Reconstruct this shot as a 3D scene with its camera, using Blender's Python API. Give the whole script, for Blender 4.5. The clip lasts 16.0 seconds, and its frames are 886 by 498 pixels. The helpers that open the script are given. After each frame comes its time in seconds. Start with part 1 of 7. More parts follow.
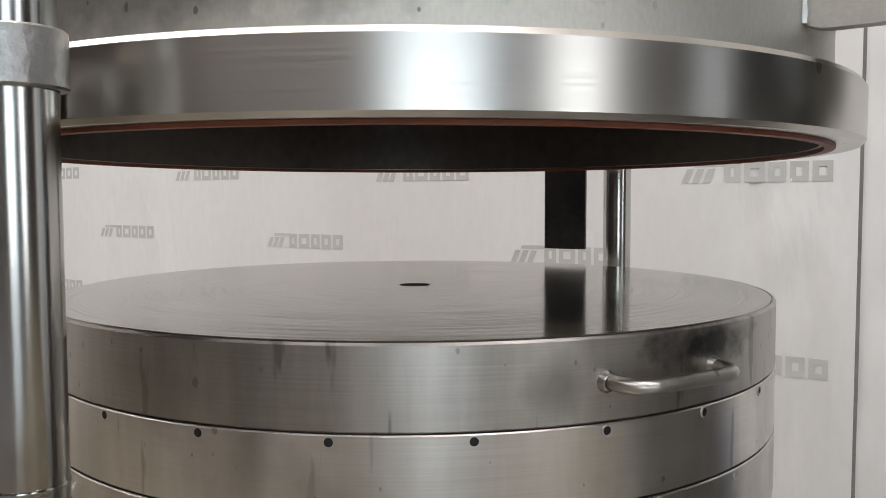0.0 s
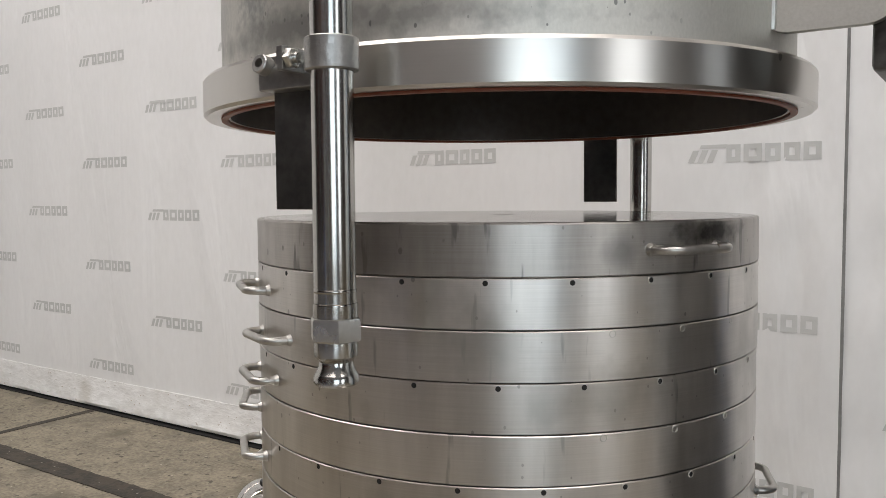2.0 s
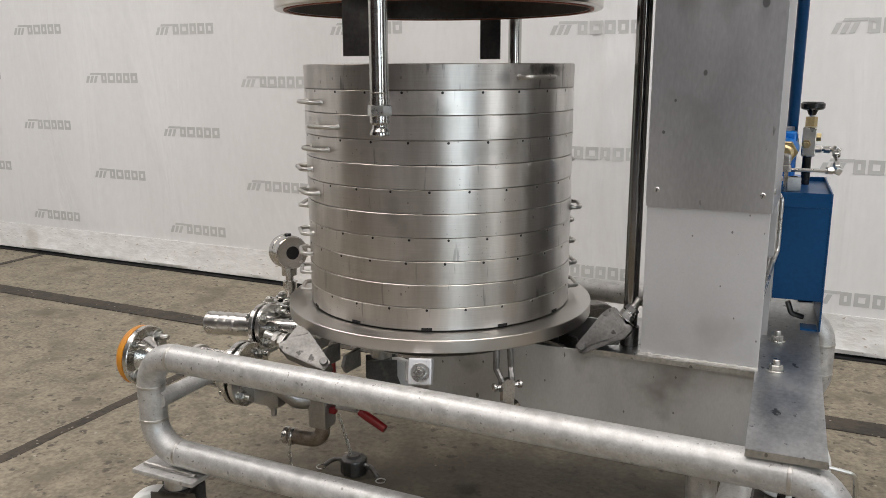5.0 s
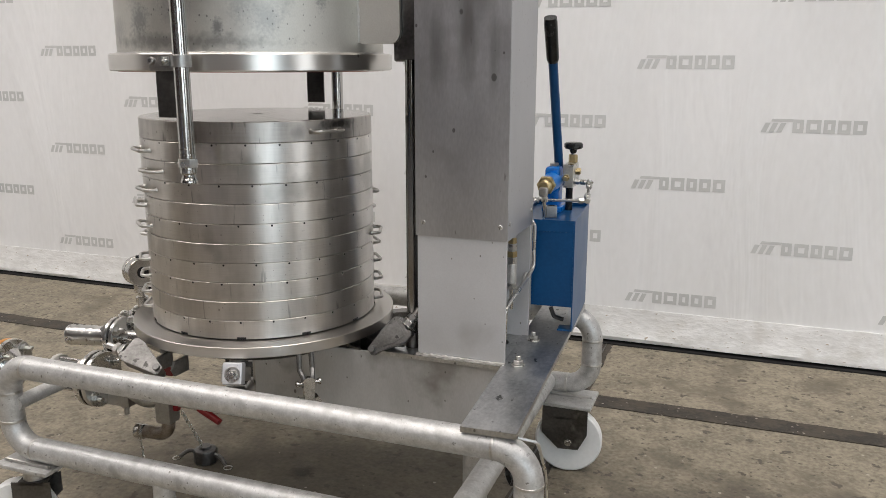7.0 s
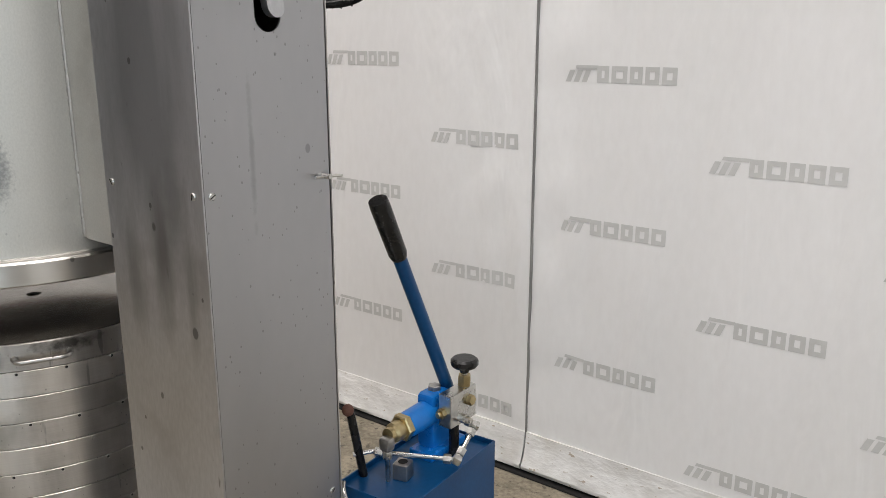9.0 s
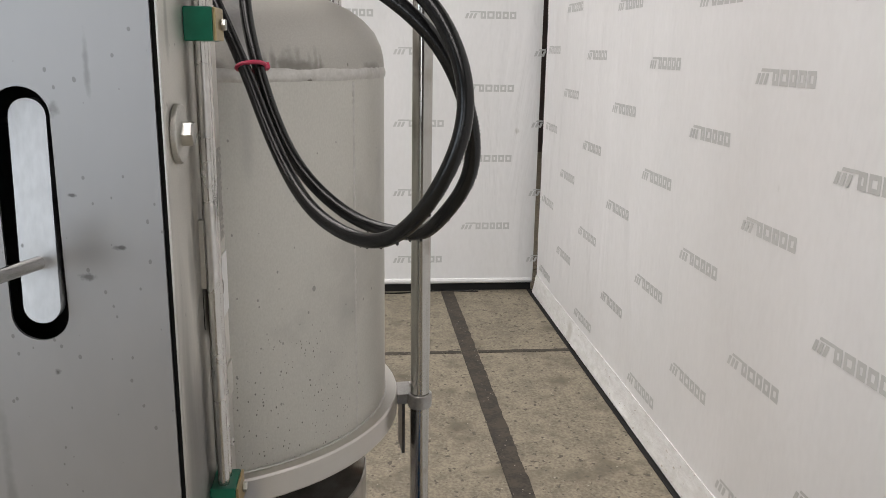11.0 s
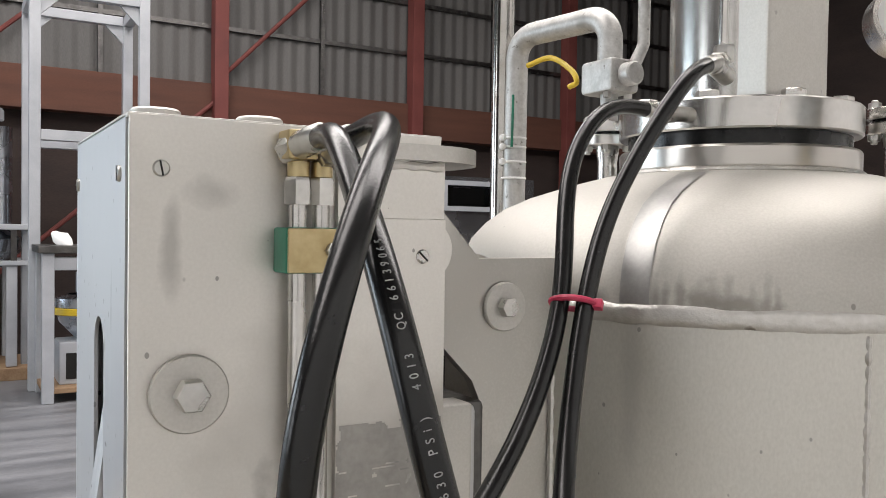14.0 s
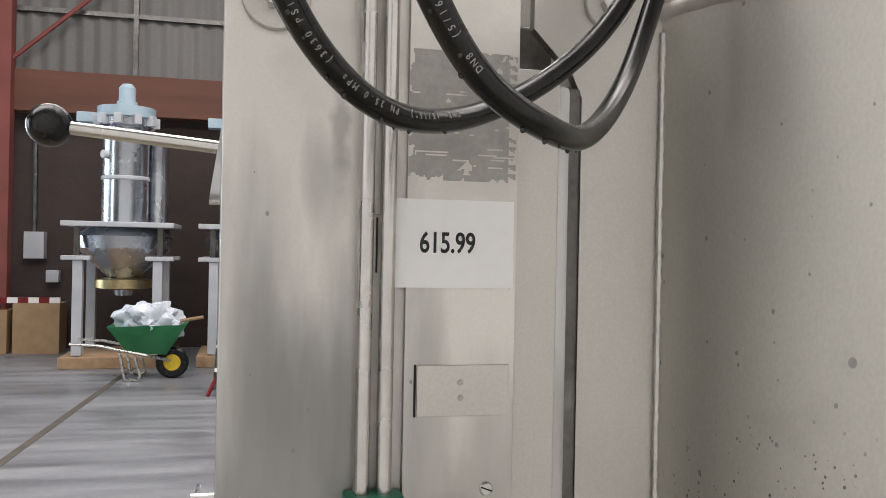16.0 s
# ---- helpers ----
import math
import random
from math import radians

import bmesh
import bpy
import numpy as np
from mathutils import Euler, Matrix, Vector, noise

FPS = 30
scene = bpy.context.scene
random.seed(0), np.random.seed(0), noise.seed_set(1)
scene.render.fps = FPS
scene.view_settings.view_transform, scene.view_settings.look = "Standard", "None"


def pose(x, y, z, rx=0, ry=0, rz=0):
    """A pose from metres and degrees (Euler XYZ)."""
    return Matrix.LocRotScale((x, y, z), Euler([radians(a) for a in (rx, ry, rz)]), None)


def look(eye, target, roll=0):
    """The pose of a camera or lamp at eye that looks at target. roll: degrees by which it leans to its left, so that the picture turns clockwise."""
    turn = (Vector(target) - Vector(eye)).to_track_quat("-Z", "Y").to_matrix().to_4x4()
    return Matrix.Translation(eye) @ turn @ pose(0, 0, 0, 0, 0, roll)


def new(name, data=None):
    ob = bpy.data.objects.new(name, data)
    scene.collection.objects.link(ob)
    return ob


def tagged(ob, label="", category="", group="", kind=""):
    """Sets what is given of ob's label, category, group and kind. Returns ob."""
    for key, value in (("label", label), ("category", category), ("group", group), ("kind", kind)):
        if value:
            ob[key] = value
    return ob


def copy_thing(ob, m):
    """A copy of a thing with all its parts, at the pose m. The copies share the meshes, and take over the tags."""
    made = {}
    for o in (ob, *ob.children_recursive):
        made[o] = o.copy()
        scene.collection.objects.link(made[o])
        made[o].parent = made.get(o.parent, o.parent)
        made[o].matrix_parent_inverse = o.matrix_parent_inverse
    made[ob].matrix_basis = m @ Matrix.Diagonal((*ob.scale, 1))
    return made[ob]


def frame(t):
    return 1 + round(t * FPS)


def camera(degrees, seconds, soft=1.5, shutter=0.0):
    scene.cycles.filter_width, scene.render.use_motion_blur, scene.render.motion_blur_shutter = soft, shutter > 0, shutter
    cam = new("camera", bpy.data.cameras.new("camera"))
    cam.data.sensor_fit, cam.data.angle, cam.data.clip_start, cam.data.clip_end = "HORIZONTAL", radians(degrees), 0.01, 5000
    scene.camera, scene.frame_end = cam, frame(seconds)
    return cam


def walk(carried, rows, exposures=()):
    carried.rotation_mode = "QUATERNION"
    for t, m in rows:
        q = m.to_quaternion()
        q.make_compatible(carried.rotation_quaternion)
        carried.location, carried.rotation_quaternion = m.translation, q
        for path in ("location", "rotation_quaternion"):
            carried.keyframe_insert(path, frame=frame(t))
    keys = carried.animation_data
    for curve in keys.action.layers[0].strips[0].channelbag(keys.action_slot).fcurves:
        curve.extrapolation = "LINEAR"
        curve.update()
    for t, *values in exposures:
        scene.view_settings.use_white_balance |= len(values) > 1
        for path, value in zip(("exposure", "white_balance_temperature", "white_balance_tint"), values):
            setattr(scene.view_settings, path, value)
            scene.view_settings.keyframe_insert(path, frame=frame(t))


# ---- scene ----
cam = camera(56.80, 16.0, 0.8)
PATH = [
    (0.0, (0.4270, -0.5931, 1.1747), (-0.1277, 0.2368, 1.1162), -0.14),
    (0.5, (0.4043, -0.5660, 1.1603), (-0.1532, 0.2618, 1.0977), -0.01),
    (1.0, (0.4278, -0.6169, 1.1123), (-0.1301, 0.2107, 1.0489), 0.04),
    (1.5, (0.4600, -0.7455, 1.0976), (-0.0980, 0.0821, 1.0354), -0.21),
    (2.0, (0.5118, -0.8937, 1.1235), (-0.0459, -0.0661, 1.0595), -0.40),
    (2.5, (0.5110, -1.0454, 1.1243), (-0.0458, -0.2185, 1.0453), -0.27),
    (3.0, (0.5503, -1.2202, 1.1292), (-0.0001, -0.3943, 1.0073), -0.20),
    (3.5, (0.6283, -1.3623, 1.1268), (0.0892, -0.5367, 0.9599), -0.10),
    (4.0, (0.6864, -1.4788, 1.0852), (0.1727, -0.6426, 0.8933), -0.15),
    (4.5, (0.7645, -1.5994, 1.0980), (0.2992, -0.7388, 0.8908), -0.11),
    (4.7, (0.7850, -1.6371, 1.0920), (0.3396, -0.7671, 0.8806), -0.16),
    (6.8, (1.1504, -1.9336, 1.1699), (0.8120, -1.0194, 0.9469), 0.06),
    (7.0, (1.2246, -1.8941, 1.2363), (0.8868, -0.9798, 1.0129), 0.03),
    (7.5, (1.3762, -1.6608, 1.3919), (1.0400, -0.7469, 1.1644), 0.04),
    (8.0, (1.5546, -1.3797, 1.4601), (1.1827, -0.4798, 1.2320), -0.03),
    (8.2, (1.6176, -1.2671, 1.4996), (1.2071, -0.3846, 1.2701), -0.09),
    (10.3, (1.5626, 0.0069, 1.7545), (0.6834, 0.4245, 1.5247), 0.28),
    (10.4, (1.5414, 0.0473, 1.7754), (0.6433, 0.4264, 1.5521), 0.36),
    (10.5, (1.5204, 0.0870, 1.7942), (0.6079, 0.4249, 1.5637), 0.40),
    (11.0, (1.4179, 0.2898, 1.8550), (0.4513, 0.3921, 1.6202), 0.87),
    (11.5, (1.3168, 0.4032, 1.8613), (0.3537, 0.2706, 1.6270), 1.16),
    (12.0, (1.2112, 0.4880, 1.8717), (0.2925, 0.1612, 1.6498), 1.42),
    (12.5, (1.0950, 0.5963, 1.8687), (0.2209, 0.1443, 1.6911), 0.80),
    (13.0, (1.0034, 0.6738, 1.8688), (0.2337, 0.0449, 1.7584), -0.34),
    (13.5, (0.9256, 0.6750, 1.8765), (0.3278, -0.1246, 1.8202), 0.10),
    (14.0, (0.8166, 0.6758, 1.8916), (0.3039, -0.1824, 1.8677), 0.87),
    (14.5, (0.7469, 0.7290, 1.8396), (0.3147, -0.1728, 1.8397), 1.07),
    (15.0, (0.7277, 0.7889, 1.7726), (0.3981, -0.1552, 1.7759), 1.34),
    (15.5, (0.7085, 0.7899, 1.6793), (0.4470, -0.1753, 1.6857), 1.43),
    (16.0, (0.6996, 0.7642, 1.5935), (0.4724, -0.2097, 1.5949), 1.12),
]
walk(cam, [(t, look(eye, target, roll)) for t, eye, target, roll in PATH],
     [(0.0, -0.42), (0.5, -0.34), (1.0, -0.37), (2.0, -0.44), (3.5, -0.43), (7.0, -0.34), (8.2, -0.34), (11.0, -0.41), (12.0, -0.36), (12.5, -0.32), (13.2, -0.26), (14.0, -0.02), (15.0, 0.14), (16.0, 0.05)])

# ---- world and light ----
world = bpy.data.worlds.new("world")
scene.world = world
world.use_nodes = True
wn = world.node_tree.nodes
sky = wn.new("ShaderNodeTexSky")
sky.sky_type, sky.sun_disc = "NISHITA", False
sky.sun_elevation, sky.sun_rotation = radians(38), radians(130)
world.node_tree.links.new(sky.outputs[0], wn["Background"].inputs[0])
wn["Background"].inputs[1].default_value = 0.1


def area_lamp(name, m, sx, sy, watts, colour):
    data = bpy.data.lights.new(name, "AREA")
    data.shape, data.size, data.size_y, data.energy, data.color = "RECTANGLE", sx, sy, watts, colour
    ob = new(name, data)
    ob.matrix_world = m
    return ob


# daylight lamps: the open gate, assumed unseen roof lights, and an added side lamp
for lx, ly, w in ((-5.0, -1.6, 640), (4.6, -1.6, 640), (0.0, -7.6, 590)):
    area_lamp("roof_light_lamp", look((lx, ly, 7.9), (lx, ly, 0)), 9.0, 3.0, w, (1.0, 0.945, 0.92))
area_lamp("gate_lamp", look((10.2, -11.7, 2.6), (0.0, 0.0, 1.2)), 5.4, 4.6, 430, (0.74, 0.88, 1.0))
area_lamp("side_gate_lamp", look((12.6, -4.3, 2.6), (0.0, 0.0, 1.2)), 2.6, 4.4, 200, (0.90, 0.95, 1.0))


# ---- materials ----
def mat(name, c1, c2, scale=6.0, rough=(0.35, 0.55), metal=0.0, bump=0.05, fine=90.0, stretch=(1, 1, 1), spot=None, spot_scale=18.0, spot_cut=0.68,
        aniso=0.0, turned=False, coat=0.0, detail=5.0, blot=None, blot_scale=2.2, blot_cut=0.6, noise_mix=1.0, stains=(), spec=0.5, contrast=1.0, ragged=0.5, drops=()):
    """A surface with large blotches, fine grain, optional specks and optional turning marks round z."""
    m = bpy.data.materials.new(name)
    m.use_nodes = True
    nt = m.node_tree
    n, l = nt.nodes, nt.links
    b = n["Principled BSDF"]
    tc = n.new("ShaderNodeTexCoord")
    mp = n.new("ShaderNodeMapping")
    l.new(tc.outputs["Object"], mp.inputs[0])
    src = mp.outputs[0]
    mp.inputs["Scale"].default_value = stretch
    info = n.new("ShaderNodeObjectInfo")
    shift = n.new("ShaderNodeVectorMath")
    shift.operation = "SCALE"
    shift.inputs[0].default_value = (13.0, 7.0, 5.0)
    l.new(info.outputs["Random"], shift.inputs["Scale"])
    l.new(shift.outputs[0], mp.inputs["Location"])
    if turned:
        sep = n.new("ShaderNodeSeparateXYZ")
        l.new(tc.outputs["Object"], sep.inputs[0])
        at = n.new("ShaderNodeMath")
        at.operation = "ARCTAN2"
        l.new(sep.outputs[1], at.inputs[0])
        l.new(sep.outputs[0], at.inputs[1])
        ln = n.new("ShaderNodeVectorMath")
        ln.operation = "LENGTH"
        flat = n.new("ShaderNodeCombineXYZ")
        l.new(sep.outputs[0], flat.inputs[0])
        l.new(sep.outputs[1], flat.inputs[1])
        l.new(flat.outputs[0], ln.inputs[0])
        comb = n.new("ShaderNodeCombineXYZ")
        l.new(at.outputs[0], comb.inputs[0])
        l.new(ln.outputs["Value"], comb.inputs[1])
        l.new(sep.outputs[2], comb.inputs[2])
        mp2 = n.new("ShaderNodeMapping")
        l.new(comb.outputs[0], mp2.inputs[0])
        mp2.inputs["Scale"].default_value = (0.05, 14.0, 14.0)
        fsrc = mp2.outputs[0]
    else:
        fsrc = src
    big = n.new("ShaderNodeTexNoise")
    big.inputs["Scale"].default_value, big.inputs["Detail"].default_value = scale, detail
    l.new(src, big.inputs["Vector"])
    big.inputs["Roughness"].default_value = ragged
    small = n.new("ShaderNodeTexNoise")
    small.inputs["Scale"].default_value, small.inputs["Detail"].default_value = fine, 4.0
    l.new(fsrc, small.inputs["Vector"])
    mixn = n.new("ShaderNodeMath")
    mixn.operation = "MULTIPLY_ADD"
    l.new(small.outputs[0], mixn.inputs[0])
    mixn.inputs[1].default_value = 0.45 * noise_mix
    l.new(big.outputs[0], mixn.inputs[2])
    rampf = n.new("ShaderNodeMapRange")
    mean = 0.5 + 0.225 * noise_mix
    rampf.inputs["From Min"].default_value, rampf.inputs["From Max"].default_value = mean - 0.2 / contrast, mean + 0.2 / contrast
    l.new(mixn.outputs[0], rampf.inputs["Value"])
    mix = n.new("ShaderNodeMix")
    mix.data_type = "RGBA"
    mix.inputs["A"].default_value, mix.inputs["B"].default_value = (*c1, 1), (*c2, 1)
    l.new(rampf.outputs[0], mix.inputs["Factor"])
    col = mix.outputs["Result"]
    for colour, sc, cut, soft in ((spot, spot_scale, spot_cut, 0.05), (blot, blot_scale, blot_cut, 0.16)):
        if colour is None:
            continue
        sp = n.new("ShaderNodeTexNoise")
        sp.inputs["Scale"].default_value, sp.inputs["Detail"].default_value = sc, 3.0 if soft < 0.1 else 7.0
        l.new(src if soft < 0.1 else tc.outputs["Object"], sp.inputs["Vector"])
        mr = n.new("ShaderNodeMapRange")
        mr.inputs["From Min"].default_value, mr.inputs["From Max"].default_value = cut, cut + soft
        l.new(sp.outputs[0], mr.inputs["Value"])
        mx = n.new("ShaderNodeMix")
        mx.data_type = "RGBA"
        l.new(mr.outputs[0], mx.inputs["Factor"])
        l.new(col, mx.inputs["A"])
        mx.inputs["B"].default_value = (*colour, 1)
        col = mx.outputs["Result"]
    for (sx, sy, sz), (rx, ry, rz), yaw, colour, strength, grain in stains:
        # one mark with a ragged edge: centre, half sizes, turn round z; a negative grain makes it run downwards
        off = n.new("ShaderNodeVectorMath")
        off.operation = "SUBTRACT"
        l.new(tc.outputs["Object"], off.inputs[0])
        off.inputs[1].default_value = (sx, sy, sz)
        turn = n.new("ShaderNodeVectorRotate")
        turn.rotation_type = "Z_AXIS"
        turn.inputs["Angle"].default_value = -radians(yaw)
        l.new(off.outputs[0], turn.inputs["Vector"])
        div = n.new("ShaderNodeVectorMath")
        div.operation = "DIVIDE"
        l.new(turn.outputs[0], div.inputs[0])
        div.inputs[1].default_value = (rx, ry, rz)
        dist = n.new("ShaderNodeVectorMath")
        dist.operation = "LENGTH"
        l.new(div.outputs[0], dist.inputs[0])
        sn = n.new("ShaderNodeTexNoise")
        sn.inputs["Scale"].default_value, sn.inputs["Detail"].default_value = abs(grain), 6.0
        run = n.new("ShaderNodeMapping")
        run.inputs["Scale"].default_value = (1, 1, 0.16 if grain < 0 else 1)
        l.new(tc.outputs["Object"], run.inputs[0])
        l.new(run.outputs[0], sn.inputs["Vector"])
        add = n.new("ShaderNodeMath")
        add.operation = "MULTIPLY_ADD"
        l.new(sn.outputs[0], add.inputs[0])
        add.inputs[1].default_value = 1.5
        l.new(dist.outputs["Value"], add.inputs[2])
        mr = n.new("ShaderNodeMapRange")
        mr.inputs["From Min"].default_value, mr.inputs["From Max"].default_value = 1.75, 1.05
        mr.inputs["To Max"].default_value = strength
        l.new(add.outputs[0], mr.inputs["Value"])
        mx = n.new("ShaderNodeMix")
        mx.data_type = "RGBA"
        l.new(mr.outputs[0], mx.inputs["Factor"])
        l.new(col, mx.inputs["A"])
        mx.inputs["B"].default_value = (*colour, 1)
        col = mx.outputs["Result"]
    for cells, size, keep, colour, strength, zone in drops:
        # small crisp drops and pits: cells a metre, radius in cells, share left out, and a zone (centre, half sizes) or None
        near = n.new("ShaderNodeMapping")
        near.inputs["Scale"].default_value = (cells, cells, cells * 0.7)
        l.new(tc.outputs["Object"], near.inputs[0])
        wob = n.new("ShaderNodeTexNoise")
        wob.inputs["Scale"].default_value, wob.inputs["Detail"].default_value = cells * 2.2, 2.0
        l.new(tc.outputs["Object"], wob.inputs["Vector"])
        vor = n.new("ShaderNodeTexVoronoi")
        vor.inputs["Scale"].default_value = 1.0
        l.new(near.outputs[0], vor.inputs["Vector"])
        chan = n.new("ShaderNodeSeparateXYZ")
        l.new(vor.outputs["Color"], chan.inputs[0])
        rad = n.new("ShaderNodeMapRange")
        rad.inputs["From Min"].default_value, rad.inputs["To Max"].default_value = keep, size
        l.new(chan.outputs[0], rad.inputs["Value"])
        wd = n.new("ShaderNodeMath")
        wd.operation = "MULTIPLY_ADD"
        l.new(wob.outputs[0], wd.inputs[0])
        wd.inputs[1].default_value = 0.5 * size
        l.new(vor.outputs["Distance"], wd.inputs[2])
        dif = n.new("ShaderNodeMath")
        dif.operation = "SUBTRACT"
        l.new(rad.outputs[0], dif.inputs[0])
        l.new(wd.outputs[0], dif.inputs[1])
        fac = n.new("ShaderNodeMapRange")
        fac.inputs["From Min"].default_value, fac.inputs["From Max"].default_value, fac.inputs["To Max"].default_value = -0.28 * size, -0.08 * size, strength
        l.new(dif.outputs[0], fac.inputs["Value"])
        face = fac.outputs[0]
        if zone is not None:
            zo = n.new("ShaderNodeVectorMath")
            zo.operation = "SUBTRACT"
            l.new(tc.outputs["Object"], zo.inputs[0])
            zo.inputs[1].default_value = zone[0]
            zd = n.new("ShaderNodeVectorMath")
            zd.operation = "DIVIDE"
            l.new(zo.outputs[0], zd.inputs[0])
            zd.inputs[1].default_value = zone[1]
            zl = n.new("ShaderNodeVectorMath")
            zl.operation = "LENGTH"
            l.new(zd.outputs[0], zl.inputs[0])
            zr = n.new("ShaderNodeMapRange")
            zr.inputs["From Min"].default_value, zr.inputs["From Max"].default_value = 1.0, 0.6
            l.new(zl.outputs["Value"], zr.inputs["Value"])
            zm = n.new("ShaderNodeMath")
            zm.operation = "MULTIPLY"
            l.new(zr.outputs[0], zm.inputs[0])
            l.new(face, zm.inputs[1])
            face = zm.outputs[0]
        mx = n.new("ShaderNodeMix")
        mx.data_type = "RGBA"
        l.new(face, mx.inputs["Factor"])
        l.new(col, mx.inputs["A"])
        mx.inputs["B"].default_value = (*colour, 1)
        col = mx.outputs["Result"]
    if turned:
        tone = n.new("ShaderNodeMapRange")
        tone.inputs["To Min"].default_value, tone.inputs["To Max"].default_value = 0.88, 1.06
        l.new(info.outputs["Random"], tone.inputs["Value"])
        sc = n.new("ShaderNodeVectorMath")
        sc.operation = "SCALE"
        l.new(col, sc.inputs[0])
        l.new(tone.outputs[0], sc.inputs["Scale"])
        col = sc.outputs[0]
    l.new(col, b.inputs["Base Color"])
    rr = n.new("ShaderNodeMapRange")
    rr.inputs["From Min"].default_value, rr.inputs["From Max"].default_value = 0.35, 0.75
    rr.inputs["To Min"].default_value, rr.inputs["To Max"].default_value = rough
    l.new(small.outputs[0] if turned else big.outputs[0], rr.inputs["Value"])
    l.new(rr.outputs[0], b.inputs["Roughness"])
    b.inputs["Metallic"].default_value = metal
    b.inputs["Coat Weight"].default_value = coat
    b.inputs["Specular IOR Level"].default_value = spec
    if aniso:
        b.inputs["Anisotropic"].default_value = aniso
        b.inputs["Anisotropic Rotation"].default_value = 0.25  # brushed round the axis: highlights run along it
        tg = n.new("ShaderNodeTangent")
        tg.direction_type, tg.axis = "RADIAL", "Z"
        l.new(tg.outputs[0], b.inputs["Tangent"])
    if bump:
        bp = n.new("ShaderNodeBump")
        bp.inputs["Strength"].default_value, bp.inputs["Distance"].default_value = bump, 0.004
        l.new(small.outputs[0], bp.inputs["Height"])
        l.new(bp.outputs[0], b.inputs["Normal"])
    return m


def mat_tarp(name):
    """White PVC sheet with soft creases, faint scuffs and dirt that thickens in patches."""
    m = mat(name, (0.74, 0.735, 0.725), (0.80, 0.795, 0.79), 1.6, (0.42, 0.6), 0.0, 0.0, 40.0, (1, 1, 0.45), spot=(0.56, 0.55, 0.52), spot_scale=7.0, spot_cut=0.77)
    nt = m.node_tree
    n, l = nt.nodes, nt.links
    tc = n.new("ShaderNodeTexCoord")
    mp = n.new("ShaderNodeMapping")
    mp.inputs["Scale"].default_value = (1.7, 1.7, 0.35)
    l.new(tc.outputs["Object"], mp.inputs[0])
    nz = n.new("ShaderNodeTexNoise")
    nz.inputs["Scale"].default_value, nz.inputs["Detail"].default_value, nz.inputs["Distortion"].default_value = 2.0, 4.0, 0.9
    l.new(mp.outputs[0], nz.inputs["Vector"])
    bp = n.new("ShaderNodeBump")
    bp.inputs["Strength"].default_value, bp.inputs["Distance"].default_value = 0.46, 0.06
    l.new(nz.outputs[0], bp.inputs["Height"])
    l.new(bp.outputs[0], n["Principled BSDF"].inputs["Normal"])
    return m


TURNED = mat("turned_steel", (0.475, 0.45, 0.42), (0.68, 0.652, 0.618), 13.0, (0.30, 0.36), 1.0, 0.0, 60.0, (1, 1, 0.12), aniso=0.5, turned=True, noise_mix=0.5, contrast=1.25, ragged=0.6,
             drops=[(55.0, 0.13, 0.55, (0.2, 0.19, 0.175), 0.6, None), (140.0, 0.2, 0.75, (0.26, 0.25, 0.235), 0.6, None)], spot=(0.41, 0.398, 0.375), spot_scale=80.0, spot_cut=0.66, blot=(0.40, 0.385, 0.355), blot_scale=9.0, blot_cut=0.55)
LID = mat("worn_lid_steel", (0.30, 0.272, 0.23), (0.44, 0.408, 0.355), 6.0, (0.06, 0.24), 0.6, 0.004, 40.0, (1, 1, 1), turned=True, aniso=0.2, noise_mix=0.7, contrast=1.3, ragged=0.65,
          spot=(0.17, 0.152, 0.125), spot_scale=34.0, spot_cut=0.70, blot=(0.22, 0.198, 0.165), blot_scale=9.0, blot_cut=0.50,
          drops=[(40.0, 0.11, 0.5, (0.15, 0.132, 0.108), 0.7, None), (160.0, 0.18, 0.7, (0.2, 0.18, 0.15), 0.7, None)])
FLANGE = mat("machined_flange_steel", (0.52, 0.493, 0.455), (0.64, 0.614, 0.578), 4.0, (0.28, 0.34), 1.0, 0.0, 60.0, (1, 1, 1), turned=True, aniso=0.5, noise_mix=0.25,
             spot=(0.26, 0.245, 0.225), spot_scale=22.0, spot_cut=0.75, drops=[(26.0, 0.10, 0.5, (0.2, 0.19, 0.17), 0.7, None)])
SATIN = mat("bead_blasted_steel", (0.54, 0.525, 0.49), (0.66, 0.645, 0.61), 3.0, (0.50, 0.60), 1.0, 0.04, 420.0, (1, 1, 1),
            spot=(0.25, 0.24, 0.22), spot_scale=30.0, spot_cut=0.735, blot=(0.38, 0.36, 0.33), blot_scale=3.5, blot_cut=0.6)
DK = (0.13, 0.127, 0.125)
MD = (0.24, 0.235, 0.23)
